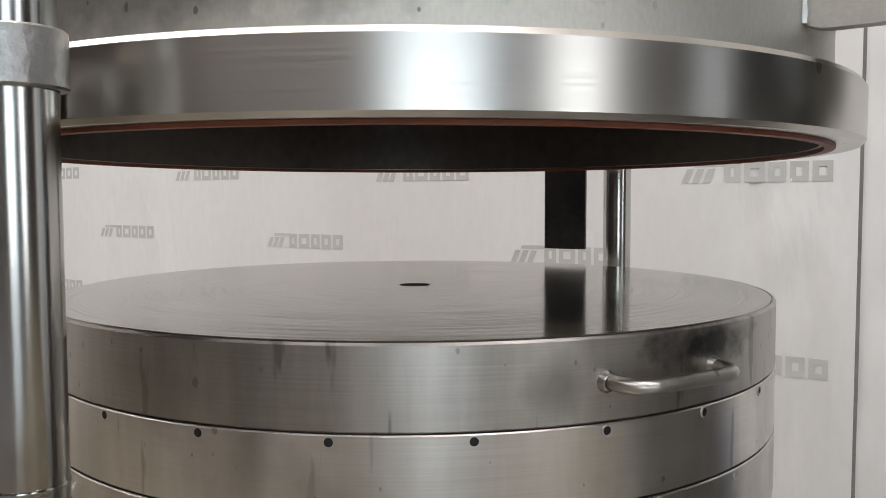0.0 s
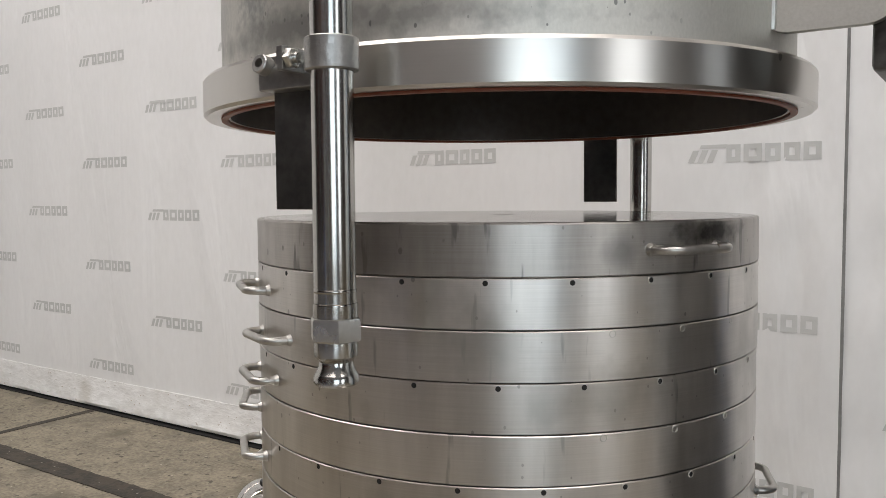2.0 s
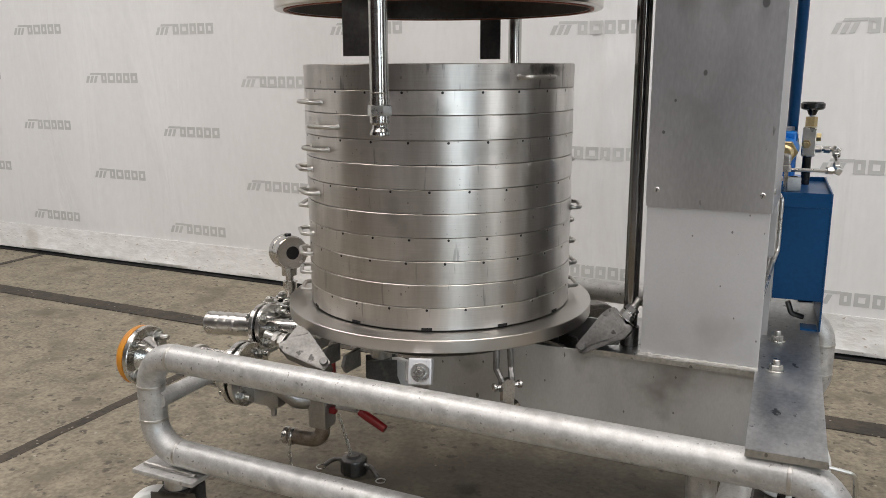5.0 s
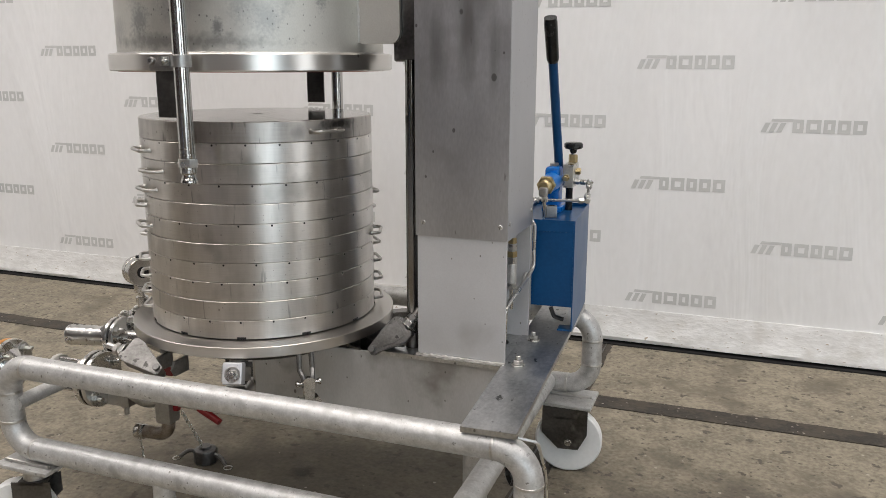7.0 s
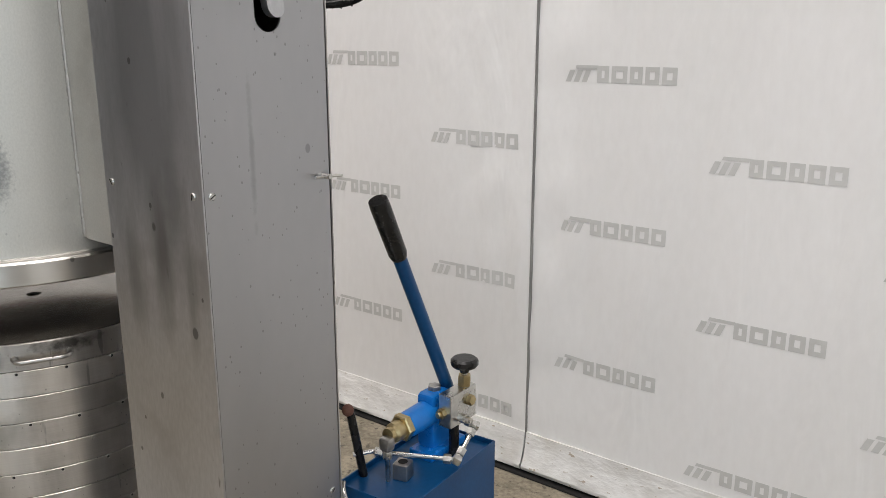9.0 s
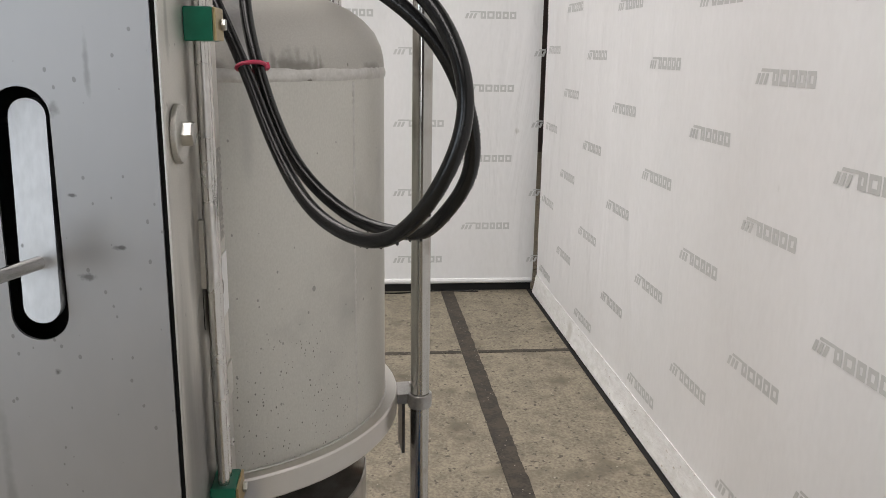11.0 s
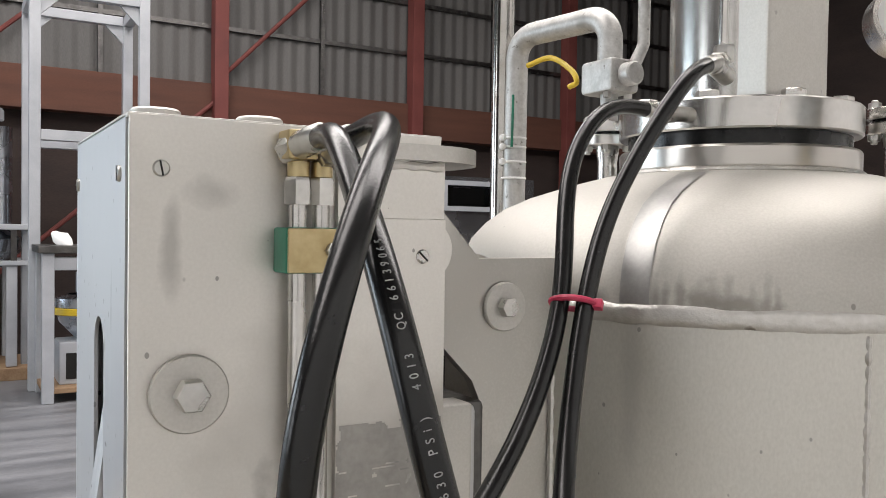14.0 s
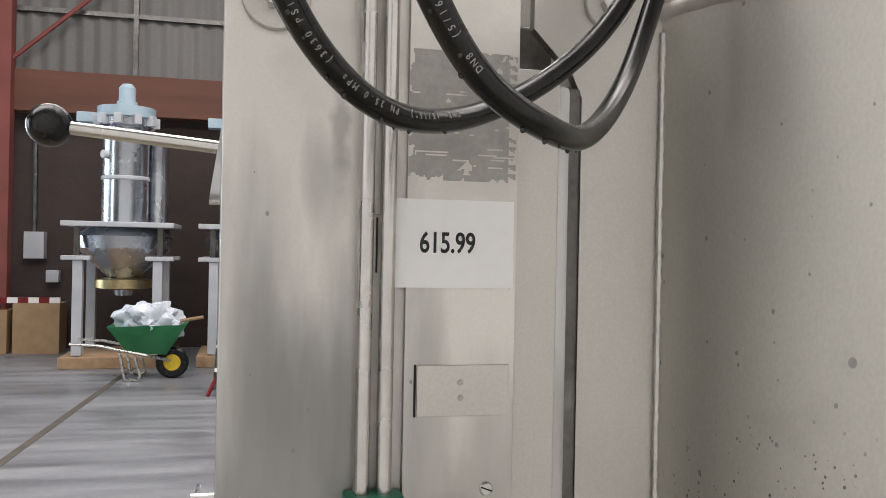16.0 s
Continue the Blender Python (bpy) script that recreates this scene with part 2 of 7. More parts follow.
SHEET = mat("sheet_steel", (0.495, 0.50, 0.51), (0.615, 0.62, 0.632), 3.5, (0.36, 0.5), 1.0, 0.02, 220.0, (1, 1, 0.3),
            spot=(0.30, 0.298, 0.295), spot_scale=60.0, spot_cut=0.72, blot=(0.40, 0.40, 0.402), blot_scale=5.5, blot_cut=0.55, contrast=1.3,
            drops=[(13.0, 0.10, 0.3, DK, 0.75, None), (48.0, 0.18, 0.72, DK, 0.75, None)],
            stains=[((0.661, -0.107, 1.389), (0.032, 0.03, 0.07), 0, MD, 0.5, 34.0), ((0.665, -0.103, 0.76), (0.006, 0.02, 0.07), 0, MD, 0.9, 50.0), ((0.60, -0.107, 1.56), (0.12, 0.02, 0.34), 0, (0.33, 0.332, 0.34), 0.8, -16.0), ((0.626, -0.107, 1.32), (0.036, 0.02, 0.15), 0, MD, 0.85, -24.0), ((0.552, -0.107, 1.27), (0.026, 0.02, 0.13), 0, MD, 0.6, -30.0), ((0.684, -0.107, 1.27), (0.016, 0.02, 0.15), 0, MD, 0.5, -40.0)])
GLOSSY = mat("smooth_sheet_steel", (0.425, 0.427, 0.438), (0.485, 0.487, 0.498), 3.0, (0.42, 0.49), 1.0, 0.0, 60.0, (1, 1, 0.5), noise_mix=0.4,
             drops=[(11.0, 0.06, 0.5, DK, 0.4, None), (37.0, 0.12, 0.75, DK, 0.4, None), (130.0, 0.22, 0.8, MD, 0.65, None)],
             stains=[((0.724, -0.02, 1.45), (0.02, 0.006, 0.12), 0, MD, 0.4, 60.0), ((0.724, 0.047, 1.805), (0.02, 0.005, 0.008), 0, MD, 0.6, 200.0), ((0.724, 0.062, 1.665), (0.02, 0.008, 0.004), 0, DK, 0.7, 260.0),
                     ((0.724, 0.055, 1.735), (0.02, 0.004, 0.002), 0, DK, 0.8, 240.0), ((0.724, 0.09, 1.69), (0.02, 0.006, 0.0025), 0, DK, 0.8, 240.0), ((0.724, 0.03, 1.58), (0.02, 0.003, 0.003), 0, DK, 0.8, 240.0), ((0.724, 0.075, 1.84), (0.02, 0.003, 0.03), 0, MD, 0.5, 90.0)])
GS = (0.27, 0.265, 0.255)
BACK_STEEL = mat("matt_cover_steel", (0.66, 0.64, 0.60), (0.75, 0.73, 0.69), 3.0, (0.48, 0.58), 1.0, 0.012, 420.0, (1, 1, 1),
                 drops=[(26.0, 0.08, 0.4, (0.26, 0.25, 0.235), 0.8, None), (90.0, 0.15, 0.8, (0.26, 0.25, 0.235), 0.8, None)], blot=(0.54, 0.52, 0.485), blot_scale=5.0, blot_cut=0.6,
                 stains=[((0.655, 0.134, 1.36), (0.17, 0.03, 0.30), 0, (0.335, 0.333, 0.327), 0.95, -24.0), ((0.54, 0.137, 1.33), (0.12, 0.03, 0.20), 0, (0.46, 0.45, 0.425), 0.7, -30.0),
                         ((0.672, 0.134, 1.475), (0.045, 0.03, 0.085), 0, GS, 0.85, -38.0), ((0.637, 0.134, 1.46), (0.018, 0.03, 0.10), 0, GS, 0.7, -50.0), ((0.700, 0.134, 1.53), (0.020, 0.03, 0.09), 0, GS, 0.6, -44.0),
                         ((0.648, 0.134, 1.645), (0.022, 0.03, 0.05), 0, (0.44, 0.43, 0.41), 0.7, -40.0), ((0.53, 0.137, 1.72), (0.012, 0.03, 0.022), 30, MD, 0.8, 26.0), ((0.60, 0.134, 1.66), (0.012, 0.02, 0.09), 0, (0.28, 0.27, 0.255), 0.8, 18.0),
                         ((0.54, 0.137, 1.38), (0.03, 0.03, 0.05), 0, (0.30, 0.29, 0.275), 0.7, 18.0), ((0.634, 0.134, 1.685), (0.009, 0.03, 0.055), 0, (0.36, 0.35, 0.33), 0.7, 60.0),
                         ((0.696, 0.134, 1.882), (0.009, 0.03, 0.042), 0, (0.36, 0.35, 0.33), 0.6, 34.0), ((0.668, 0.134, 1.914), (0.022, 0.03, 0.012), 0, (0.40, 0.39, 0.37), 0.5, 40.0)])
BRIGHT = mat("polished_steel", (0.52, 0.505, 0.48), (0.64, 0.625, 0.60), 8.0, (0.22, 0.33), 1.0, 0.015, 120.0, spot=(0.32, 0.29, 0.25), spot_scale=40.0, spot_cut=0.71, blot=(0.42, 0.40, 0.37), blot_scale=9.0, blot_cut=0.58)
TUBE = mat("polished_tube_steel", (0.40, 0.385, 0.36), (0.54, 0.525, 0.495), 10.0, (0.15, 0.24), 1.0, 0.006, 120.0, (1, 1, 0.15), spot=(0.24, 0.21, 0.175), spot_scale=34.0, spot_cut=0.68, blot=(0.31, 0.285, 0.25), blot_scale=12.0, blot_cut=0.56, noise_mix=0.6)
DULL = mat("cast_steel", (0.34, 0.33, 0.32), (0.48, 0.47, 0.45), 14.0, (0.32, 0.5), 1.0, 0.2, 180.0)
DARKST = mat("dark_steel", (0.09, 0.088, 0.085), (0.17, 0.165, 0.16), 9.0, (0.3, 0.5), 1.0, 0.15, 120.0, blot=(0.28, 0.27, 0.26), blot_scale=16.0, blot_cut=0.62)
CAST = mat("rough_cast_steel", (0.14, 0.137, 0.132), (0.25, 0.245, 0.235), 24.0, (0.34, 0.5), 0.95, 0.08, 160.0, spot=(0.06, 0.057, 0.053), spot_scale=40.0, spot_cut=0.64)
PIPE = mat("pickled_pipe", (0.44, 0.435, 0.42), (0.60, 0.595, 0.58), 48.0, (0.40, 0.56), 0.62, 0.06, 260.0, spot=(0.25, 0.24, 0.225), spot_scale=95.0, spot_cut=0.67, noise_mix=1.1, contrast=1.1, ragged=0.62,
           blot=(0.37, 0.36, 0.345), blot_scale=24.0, blot_cut=0.55, drops=[(34.0, 0.13, 0.55, (0.22, 0.21, 0.19), 0.6, None), (110.0, 0.2, 0.72, (0.24, 0.23, 0.215), 0.65, None)])
PALE = mat("pale_pickled_sheet", (0.57, 0.57, 0.575), (0.70, 0.70, 0.71), 4.0, (0.46, 0.6), 0.6, 0.03, 260.0, drops=[(20.0, 0.10, 0.4, (0.12, 0.11, 0.10), 0.8, None), (70.0, 0.18, 0.8, (0.14, 0.13, 0.12), 0.8, None)], noise_mix=0.5, blot=(0.49, 0.485, 0.48), blot_scale=6.0, blot_cut=0.6)
BEAMST = mat("dirty_beam_sheet", (0.42, 0.42, 0.415), (0.55, 0.55, 0.545), 6.0, (0.38, 0.52), 0.55, 0.03, 260.0, (1, 1, 0.4), drops=[(20.0, 0.12, 0.35, (0.10, 0.092, 0.082), 0.8, None), (70.0, 0.2, 0.7, (0.12, 0.11, 0.10), 0.8, None)], noise_mix=0.7, ragged=0.65, blot=(0.26, 0.25, 0.235), blot_scale=7.0, blot_cut=0.54)
SCUFFED = mat("scuffed_plate", (0.35, 0.355, 0.355), (0.60, 0.60, 0.59), 9.0, (0.30, 0.46), 1.0, 0.05, 140.0, (1, 0.6, 1), spot=(0.10, 0.10, 0.097), spot_scale=46.0, spot_cut=0.66, contrast=1.2, ragged=0.65,
              drops=[(30.0, 0.12, 0.5, (0.12, 0.118, 0.112), 0.7, None)])
WELD = mat("weld_bead", (0.50, 0.485, 0.455), (0.62, 0.605, 0.58), 60.0, (0.38, 0.5), 1.0, 0.2, 160.0, spot=(0.25, 0.235, 0.21), spot_scale=40.0, spot_cut=0.7)
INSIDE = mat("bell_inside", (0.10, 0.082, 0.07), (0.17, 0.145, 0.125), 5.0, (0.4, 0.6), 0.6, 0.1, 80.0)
BRASS = mat("yellow_passivated_steel", (0.42, 0.33, 0.17), (0.55, 0.45, 0.26), 30.0, (0.3, 0.45), 1.0, 0.1, 120.0)
ZINC = mat("zinc_fitting", (0.50, 0.49, 0.465), (0.64, 0.63, 0.60), 30.0, (0.24, 0.38), 1.0, 0.05, 120.0)
CONCRETE = mat("stained_shaded_concrete", (0.150, 0.129, 0.093), (0.300, 0.262, 0.194), 9.0, (0.62, 0.92), 0.0, 0.6, 70.0, (1, 1, 1), detail=14.0,
               drops=[(2.6, 0.05, 0.5, (0.055, 0.046, 0.036), 0.8, None), (15.0, 0.17, 0.5, (0.075, 0.063, 0.047), 0.85, None), (44.0, 0.24, 0.6, (0.085, 0.071, 0.052), 0.85, None), (26.0, 0.15, 0.72, (0.44, 0.40, 0.33), 0.7, None)],
               spot=(0.095, 0.08, 0.059), spot_scale=26.0, spot_cut=0.62, blot=(0.125, 0.106, 0.076), blot_scale=4.5, blot_cut=0.55, noise_mix=1.25, contrast=1.45, ragged=0.78,
               # first and third patch: wet stain plus the machine's shade painted into the floor
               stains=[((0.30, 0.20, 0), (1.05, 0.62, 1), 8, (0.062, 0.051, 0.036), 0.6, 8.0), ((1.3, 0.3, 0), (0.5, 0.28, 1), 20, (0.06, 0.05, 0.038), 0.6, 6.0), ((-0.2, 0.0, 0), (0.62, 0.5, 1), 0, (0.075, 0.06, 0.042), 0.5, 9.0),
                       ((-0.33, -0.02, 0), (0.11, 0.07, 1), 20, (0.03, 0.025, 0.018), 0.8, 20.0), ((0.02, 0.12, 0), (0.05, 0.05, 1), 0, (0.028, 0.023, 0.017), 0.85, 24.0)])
HALLFLOOR = mat("grey_hall_floor", (0.12, 0.124, 0.136), (0.25, 0.254, 0.27), 1.6, (0.28, 0.55), 0.0, 0.1, 60.0, (0.25, 2.2, 1), blot=(0.075, 0.076, 0.08), blot_scale=0.7, blot_cut=0.56, contrast=1.3, ragged=0.6)
JOINT = mat("joint_filler", (0.055, 0.046, 0.036), (0.105, 0.09, 0.07), 14.0, (0.7, 0.9), 0.0, 0.3, 60.0)
TARP = mat_tarp("white_tarpaulin")
SKIRT = mat("dirty_tarpaulin", (0.64, 0.63, 0.605), (0.78, 0.775, 0.76), 14.0, (0.5, 0.7), 0.0, 0.7, 34.0, (1, 1, 2.2), spot=(0.40, 0.35, 0.28), spot_scale=34.0, spot_cut=0.66, blot=(0.56, 0.54, 0.50), blot_scale=5.0, blot_cut=0.55)
INK = mat("grey_print", (0.50, 0.50, 0.485), (0.57, 0.57, 0.555), 3.0, (0.5, 0.6), 0.0, 0.0, 60.0)
BLACK = mat("black_rubber", (0.008, 0.008, 0.008), (0.016, 0.016, 0.016), 30.0, (0.2, 0.32), 0.0, 0.03, 300.0, spec=0.3)
HOSE = mat("woven_rubber", (0.006, 0.006, 0.006), (0.011, 0.011, 0.011), 30.0, (0.20, 0.27), 0.0, 0.05, 700.0, spec=0.38, spot=(0.018, 0.018, 0.018), spot_scale=120.0, spot_cut=0.68)
# near-black: shade painted into gaps, holes and slits; also for black parts
GAP = mat("shade_black", (0.006, 0.006, 0.006), (0.012, 0.011, 0.01), 10.0, (0.8, 0.9))
PLASTIC = mat("black_plastic", (0.008, 0.008, 0.008), (0.016, 0.016, 0.016), 20.0, (0.22, 0.34), 0.0, 0.03, 200.0, spec=0.35)
GREENP = mat("green_plastic", (0.004, 0.13, 0.075), (0.008, 0.19, 0.11), 20.0, (0.35, 0.45))
BLUE = mat("blue_paint", (0.0025, 0.044, 0.135), (0.005, 0.068, 0.19), 5.0, (0.3, 0.42), 0.0, 0.03, 120.0, spec=0.3, spot=(0.012, 0.02, 0.035), spot_scale=24.0, spot_cut=0.72)
BLUEL = mat("bright_blue_paint", (0.004, 0.14, 0.50), (0.008, 0.19, 0.6), 8.0, (0.25, 0.35), 0.0, 0.03, 120.0, spot=(0.02, 0.02, 0.02), spot_scale=24.0, spot_cut=0.72)
REDP = mat("red_plastic", (0.13, 0.006, 0.007), (0.20, 0.010, 0.011), 12.0, (0.3, 0.4))
PINK = mat("pink_cable_tie", (0.45, 0.03, 0.08), (0.55, 0.05, 0.11), 12.0, (0.35, 0.45))
SEAL = mat("brown_seal", (0.20, 0.055, 0.03), (0.32, 0.11, 0.06), 20.0, (0.5, 0.65))
ORANGE = mat("orange_cap", (0.50, 0.19, 0.012), (0.62, 0.26, 0.02), 10.0, (0.38, 0.5))
YELLOW = mat("yellow_plastic", (0.60, 0.42, 0.02), (0.72, 0.5, 0.03), 10.0, (0.38, 0.5))
CARD = mat("white_card", (0.80, 0.80, 0.79), (0.85, 0.85, 0.84), 5.0, (0.45, 0.55))
NYLON = mat("white_nylon", (0.68, 0.68, 0.66), (0.78, 0.78, 0.76), 6.0, (0.4, 0.55), 0.0, 0.05, 80.0, spot=(0.4, 0.39, 0.37), spot_scale=14.0, spot_cut=0.66)
RESIDUE = mat("adhesive_residue", (0.30, 0.29, 0.27), (0.40, 0.388, 0.365), 40.0, (0.5, 0.7), 0.35, 0.2, 200.0)
PRINTW = mat("white_hose_print", (0.22, 0.22, 0.22), (0.36, 0.36, 0.35), 40.0, (0.5, 0.6))
REDSTEEL = mat("red_oxide_steel", (0.16, 0.04, 0.035), (0.23, 0.065, 0.055), 2.0, (0.6, 0.8))
RUST = mat("brown_beam", (0.095, 0.038, 0.025), (0.155, 0.067, 0.044), 1.6, (0.7, 0.85), stretch=(0.3, 1, 3))
BRICKD = mat("dark_brown_wall", (0.036, 0.025, 0.022), (0.06, 0.042, 0.037), 1.2, (0.8, 0.95), 0.0, 0.2, 22.0, (1, 1, 3.0))
CLAD = mat("grey_cladding", (0.10, 0.098, 0.095), (0.16, 0.156, 0.15), 0.7, (0.5, 0.7), stretch=(1, 1, 0.25))
WHITEP = mat("white_painted_steel", (0.40, 0.42, 0.45), (0.48, 0.50, 0.53), 4.0, (0.35, 0.5))
FARST = mat("far_steel", (0.46, 0.49, 0.53), (0.60, 0.63, 0.68), 3.0, (0.22, 0.32), 0.95)
PALEB = mat("pale_blue_paint", (0.30, 0.40, 0.47), (0.38, 0.48, 0.55), 6.0, (0.4, 0.5))
WOOD = mat("pallet_wood", (0.26, 0.16, 0.09), (0.40, 0.27, 0.16), 9.0, (0.7, 0.85), 0.0, 0.2, 60.0, (1, 6, 1))
BOXCARD = mat("cardboard", (0.30, 0.19, 0.10), (0.37, 0.25, 0.14), 6.0, (0.7, 0.85))
BARROW = mat("green_barrow", (0.045, 0.25, 0.10), (0.075, 0.33, 0.15), 6.0, (0.35, 0.5))
FILM = mat("plastic_film", (0.50, 0.55, 0.62), (0.66, 0.70, 0.76), 14.0, (0.2, 0.4), 0.0, 0.5, 20.0)
ROOF = mat("roof_sheet", (0.28, 0.275, 0.27), (0.36, 0.355, 0.345), 1.0, (0.6, 0.8))


# ---- builders ----
B = bmesh.new


def area_normals(bm, limit):
    """Corner normals weighted by face area, so that large flat faces stay flat beside their softened edges."""
    bm.normal_update()
    bm.faces.index_update()
    bm.verts.index_update()
    weighted = [f.normal * f.calc_area() for f in bm.faces]
    hard = {e for e in bm.edges if len(e.link_faces) != 2 or e.calc_face_angle(0.0) > limit}
    found = {}
    for v in bm.verts:
        left = set(v.link_faces)
        while left:
            group, reach = [], [left.pop()]
            while reach:
                f = reach.pop()
                group.append(f)
                for e in f.edges:
                    if e in hard or v not in e.verts:
                        continue
                    for g in e.link_faces:
                        if g in left:
                            left.remove(g)
                            reach.append(g)
            total = Vector((0, 0, 0))
            for f in group:
                total += weighted[f.index]
            total = total.normalized() if total.length > 1e-12 else group[0].normal.copy()
            for f in group:
                found[f.index, v.index] = total
    return [found[f.index, v.index] for f in bm.faces for v in f.verts]


def part(name, bm, material, parent=None, label="", smooth=35):
    bmesh.ops.recalc_face_normals(bm, faces=bm.faces)
    normals = area_normals(bm, radians(smooth))
    me = bpy.data.meshes.new(name)
    bm.to_mesh(me)
    bm.free()
    me.polygons.foreach_set("use_smooth", [True] * len(me.polygons))
    me.set_sharp_from_angle(angle=radians(smooth))
    me.normals_split_custom_set(normals)
    me.materials.append(material)
    return share(name, me, Matrix(), parent, label)


def share(name, me, m, parent=None, label=""):
    ob = new(name, me)
    ob.matrix_basis = m
    if parent is not None:
        ob.parent = parent
        if parent.type == "EMPTY":
            ob.matrix_parent_inverse = parent.matrix_basis.inverted()
    if label:
        ob["label"] = label
    return ob


def thing(name, at, label, category, group=""):
    ob = new(name)
    ob.matrix_basis = Matrix.Translation(at)
    ob.empty_display_size = 0.05
    return tagged(ob, label, category, group)


def setting(ob, label="", category=""):
    return tagged(ob, label, category, "", "structure")


def along(p, d):
    """A pose at p whose z runs along d."""
    return Matrix.Translation(p) @ Vector(d).to_track_quat("Z", "Y").to_matrix().to_4x4()


def box(bm, x0, x1, y0, y1, z0, z1, bevel=0.0, m=None, seg=2):
    vs = bmesh.ops.create_cube(bm, size=1)["verts"]
    bmesh.ops.scale(bm, vec=(x1 - x0, y1 - y0, z1 - z0), verts=vs)
    bmesh.ops.translate(bm, vec=((x0 + x1) / 2, (y0 + y1) / 2, (z0 + z1) / 2), verts=vs)
    if m is not None:
        bmesh.ops.transform(bm, matrix=m, verts=vs)
    if bevel:
        es = list({e for v in vs for e in v.link_edges})
        bmesh.ops.bevel(bm, geom=es, offset=bevel, segments=seg, affect="EDGES", profile=0.5)
    return bm


def lathe(bm, profile, seg=64, m=None, closed=False, a0=0.0):
    """Revolve (r, z) points round z."""
    rings = []
    for r, z in profile:
        if r < 1e-6:
            rings.append([bm.verts.new((0, 0, z))])
        else:
            rings.append([bm.verts.new((r * math.cos(a0 + 2 * math.pi * i / seg), r * math.sin(a0 + 2 * math.pi * i / seg), z)) for i in range(seg)])
    for a, b in list(zip(rings, rings[1:])) + ([(rings[-1], rings[0])] if closed else []):
        if len(a) == 1 and len(b) == 1:
            continue
        for i in range(seg):
            j = (i + 1) % seg
            if len(a) == 1:
                bm.faces.new((a[0], b[j], b[i]))
            elif len(b) == 1:
                bm.faces.new((a[i], a[j], b[0]))
            else:
                bm.faces.new((a[i], a[j], b[j], b[i]))
    if m is not None:
        bmesh.ops.transform(bm, matrix=m, verts=[v for ring in rings for v in ring])
    return bm


def drum(bm, m, r, z0, z1, bevel=0.001, seg=32):
    """A closed cylinder with softened edges along the z of m."""
    return lathe(bm, [(0, z0), (r - bevel, z0), (r, z0 + bevel), (r, z1 - bevel), (r - bevel, z1), (0, z1)], seg, m)


def ring(bm, m, r0, r1, z0, z1, bevel=0.001, seg=48):
    return lathe(bm, [(r0, z0), (r1 - bevel, z0), (r1, z0 + bevel), (r1, z1 - bevel), (r1 - bevel, z1), (r0, z1)], seg, m, True)


def tube(bm, pts, r, seg=12, cap=True):
    pts = [Vector(p) for p in pts]
    nrm = (pts[1] - pts[0]).orthogonal().normalized()
    rings = []
    for i, p in enumerate(pts):
        d = (pts[min(i + 1, len(pts) - 1)] - pts[max(i - 1, 0)]).normalized()
        nrm = (nrm - d * nrm.dot(d)).normalized()
        bi = d.cross(nrm)
        rr = r[i] if isinstance(r, (list, tuple)) else r
        rings.append([bm.verts.new(p + (nrm * math.cos(2 * math.pi * k / seg) + bi * math.sin(2 * math.pi * k / seg)) * rr) for k in range(seg)])
    for a, b in zip(rings, rings[1:]):
        for k in range(seg):
            bm.faces.new((a[k], a[(k + 1) % seg], b[(k + 1) % seg], b[k]))
    if cap:
        bm.faces.new(list(reversed(rings[0])))
        bm.faces.new(rings[-1])
    return bm


def bent(points, radius, n=8):
    """A polyline with rounded corners."""
    pts = [Vector(p) for p in points]
    out = [pts[0]]
    for a, b, c in zip(pts, pts[1:], pts[2:]):
        u, v = (a - b).normalized(), (c - b).normalized()
        ang = u.angle(v)
        cut = min(radius / math.tan(ang / 2), 0.48 * (a - b).length if a is not pts[0] else 0.98 * (a - b).length,
                  0.48 * (c - b).length if c is not pts[-1] else 0.98 * (c - b).length)
        rr = cut * math.tan(ang / 2)
        mid = b + (u + v).normalized() * (rr / math.sin(ang / 2))
        s, e = b + u * cut - mid, b + v * cut - mid
        w = s.angle(e)
        for i in range(n + 1):
            f = i / n
            out.append(mid + (s * math.sin((1 - f) * w) + e * math.sin(f * w)) / math.sin(w))
    out.append(pts[-1])
    return out


def smooth_path(ctrl, n=8):
    """A smooth curve through the control points."""
    p = [Vector(c) for c in ctrl]
    q = [2 * p[0] - p[1]] + p + [2 * p[-1] - p[-2]]
    out = []
    for a, b, c, d in zip(q, q[1:], q[2:], q[3:]):
        for k in range(n):
            t = k / n
            out.append(0.5 * (2 * b + (c - a) * t + (2 * a - 5 * b + 4 * c - d) * t * t + (3 * b - a - 3 * c + d) * t ** 3))
    return out + [p[-1]]


def prism(bm, outer, holes, z0, z1, m=None):
    """A plate from a 2D outline with holes."""
    verts, edges = [], []
    for loop in [outer] + list(holes):
        vs = [bm.verts.new((x, y, z0)) for x, y in loop]
        edges += [bm.edges.new((a, b)) for a, b in zip(vs, vs[1:] + vs[:1])]
        verts += vs
    faces = [g for g in bmesh.ops.triangle_fill(bm, use_beauty=True, use_dissolve=False, edges=edges)["geom"] if isinstance(g, bmesh.types.BMFace)]
    ext = bmesh.ops.extrude_face_region(bm, geom=faces)["geom"]
    top = [g for g in ext if isinstance(g, bmesh.types.BMVert)]
    bmesh.ops.translate(bm, vec=(0, 0, z1 - z0), verts=top)
    if m is not None:
        bmesh.ops.transform(bm, matrix=m, verts=verts + top)
    return bm


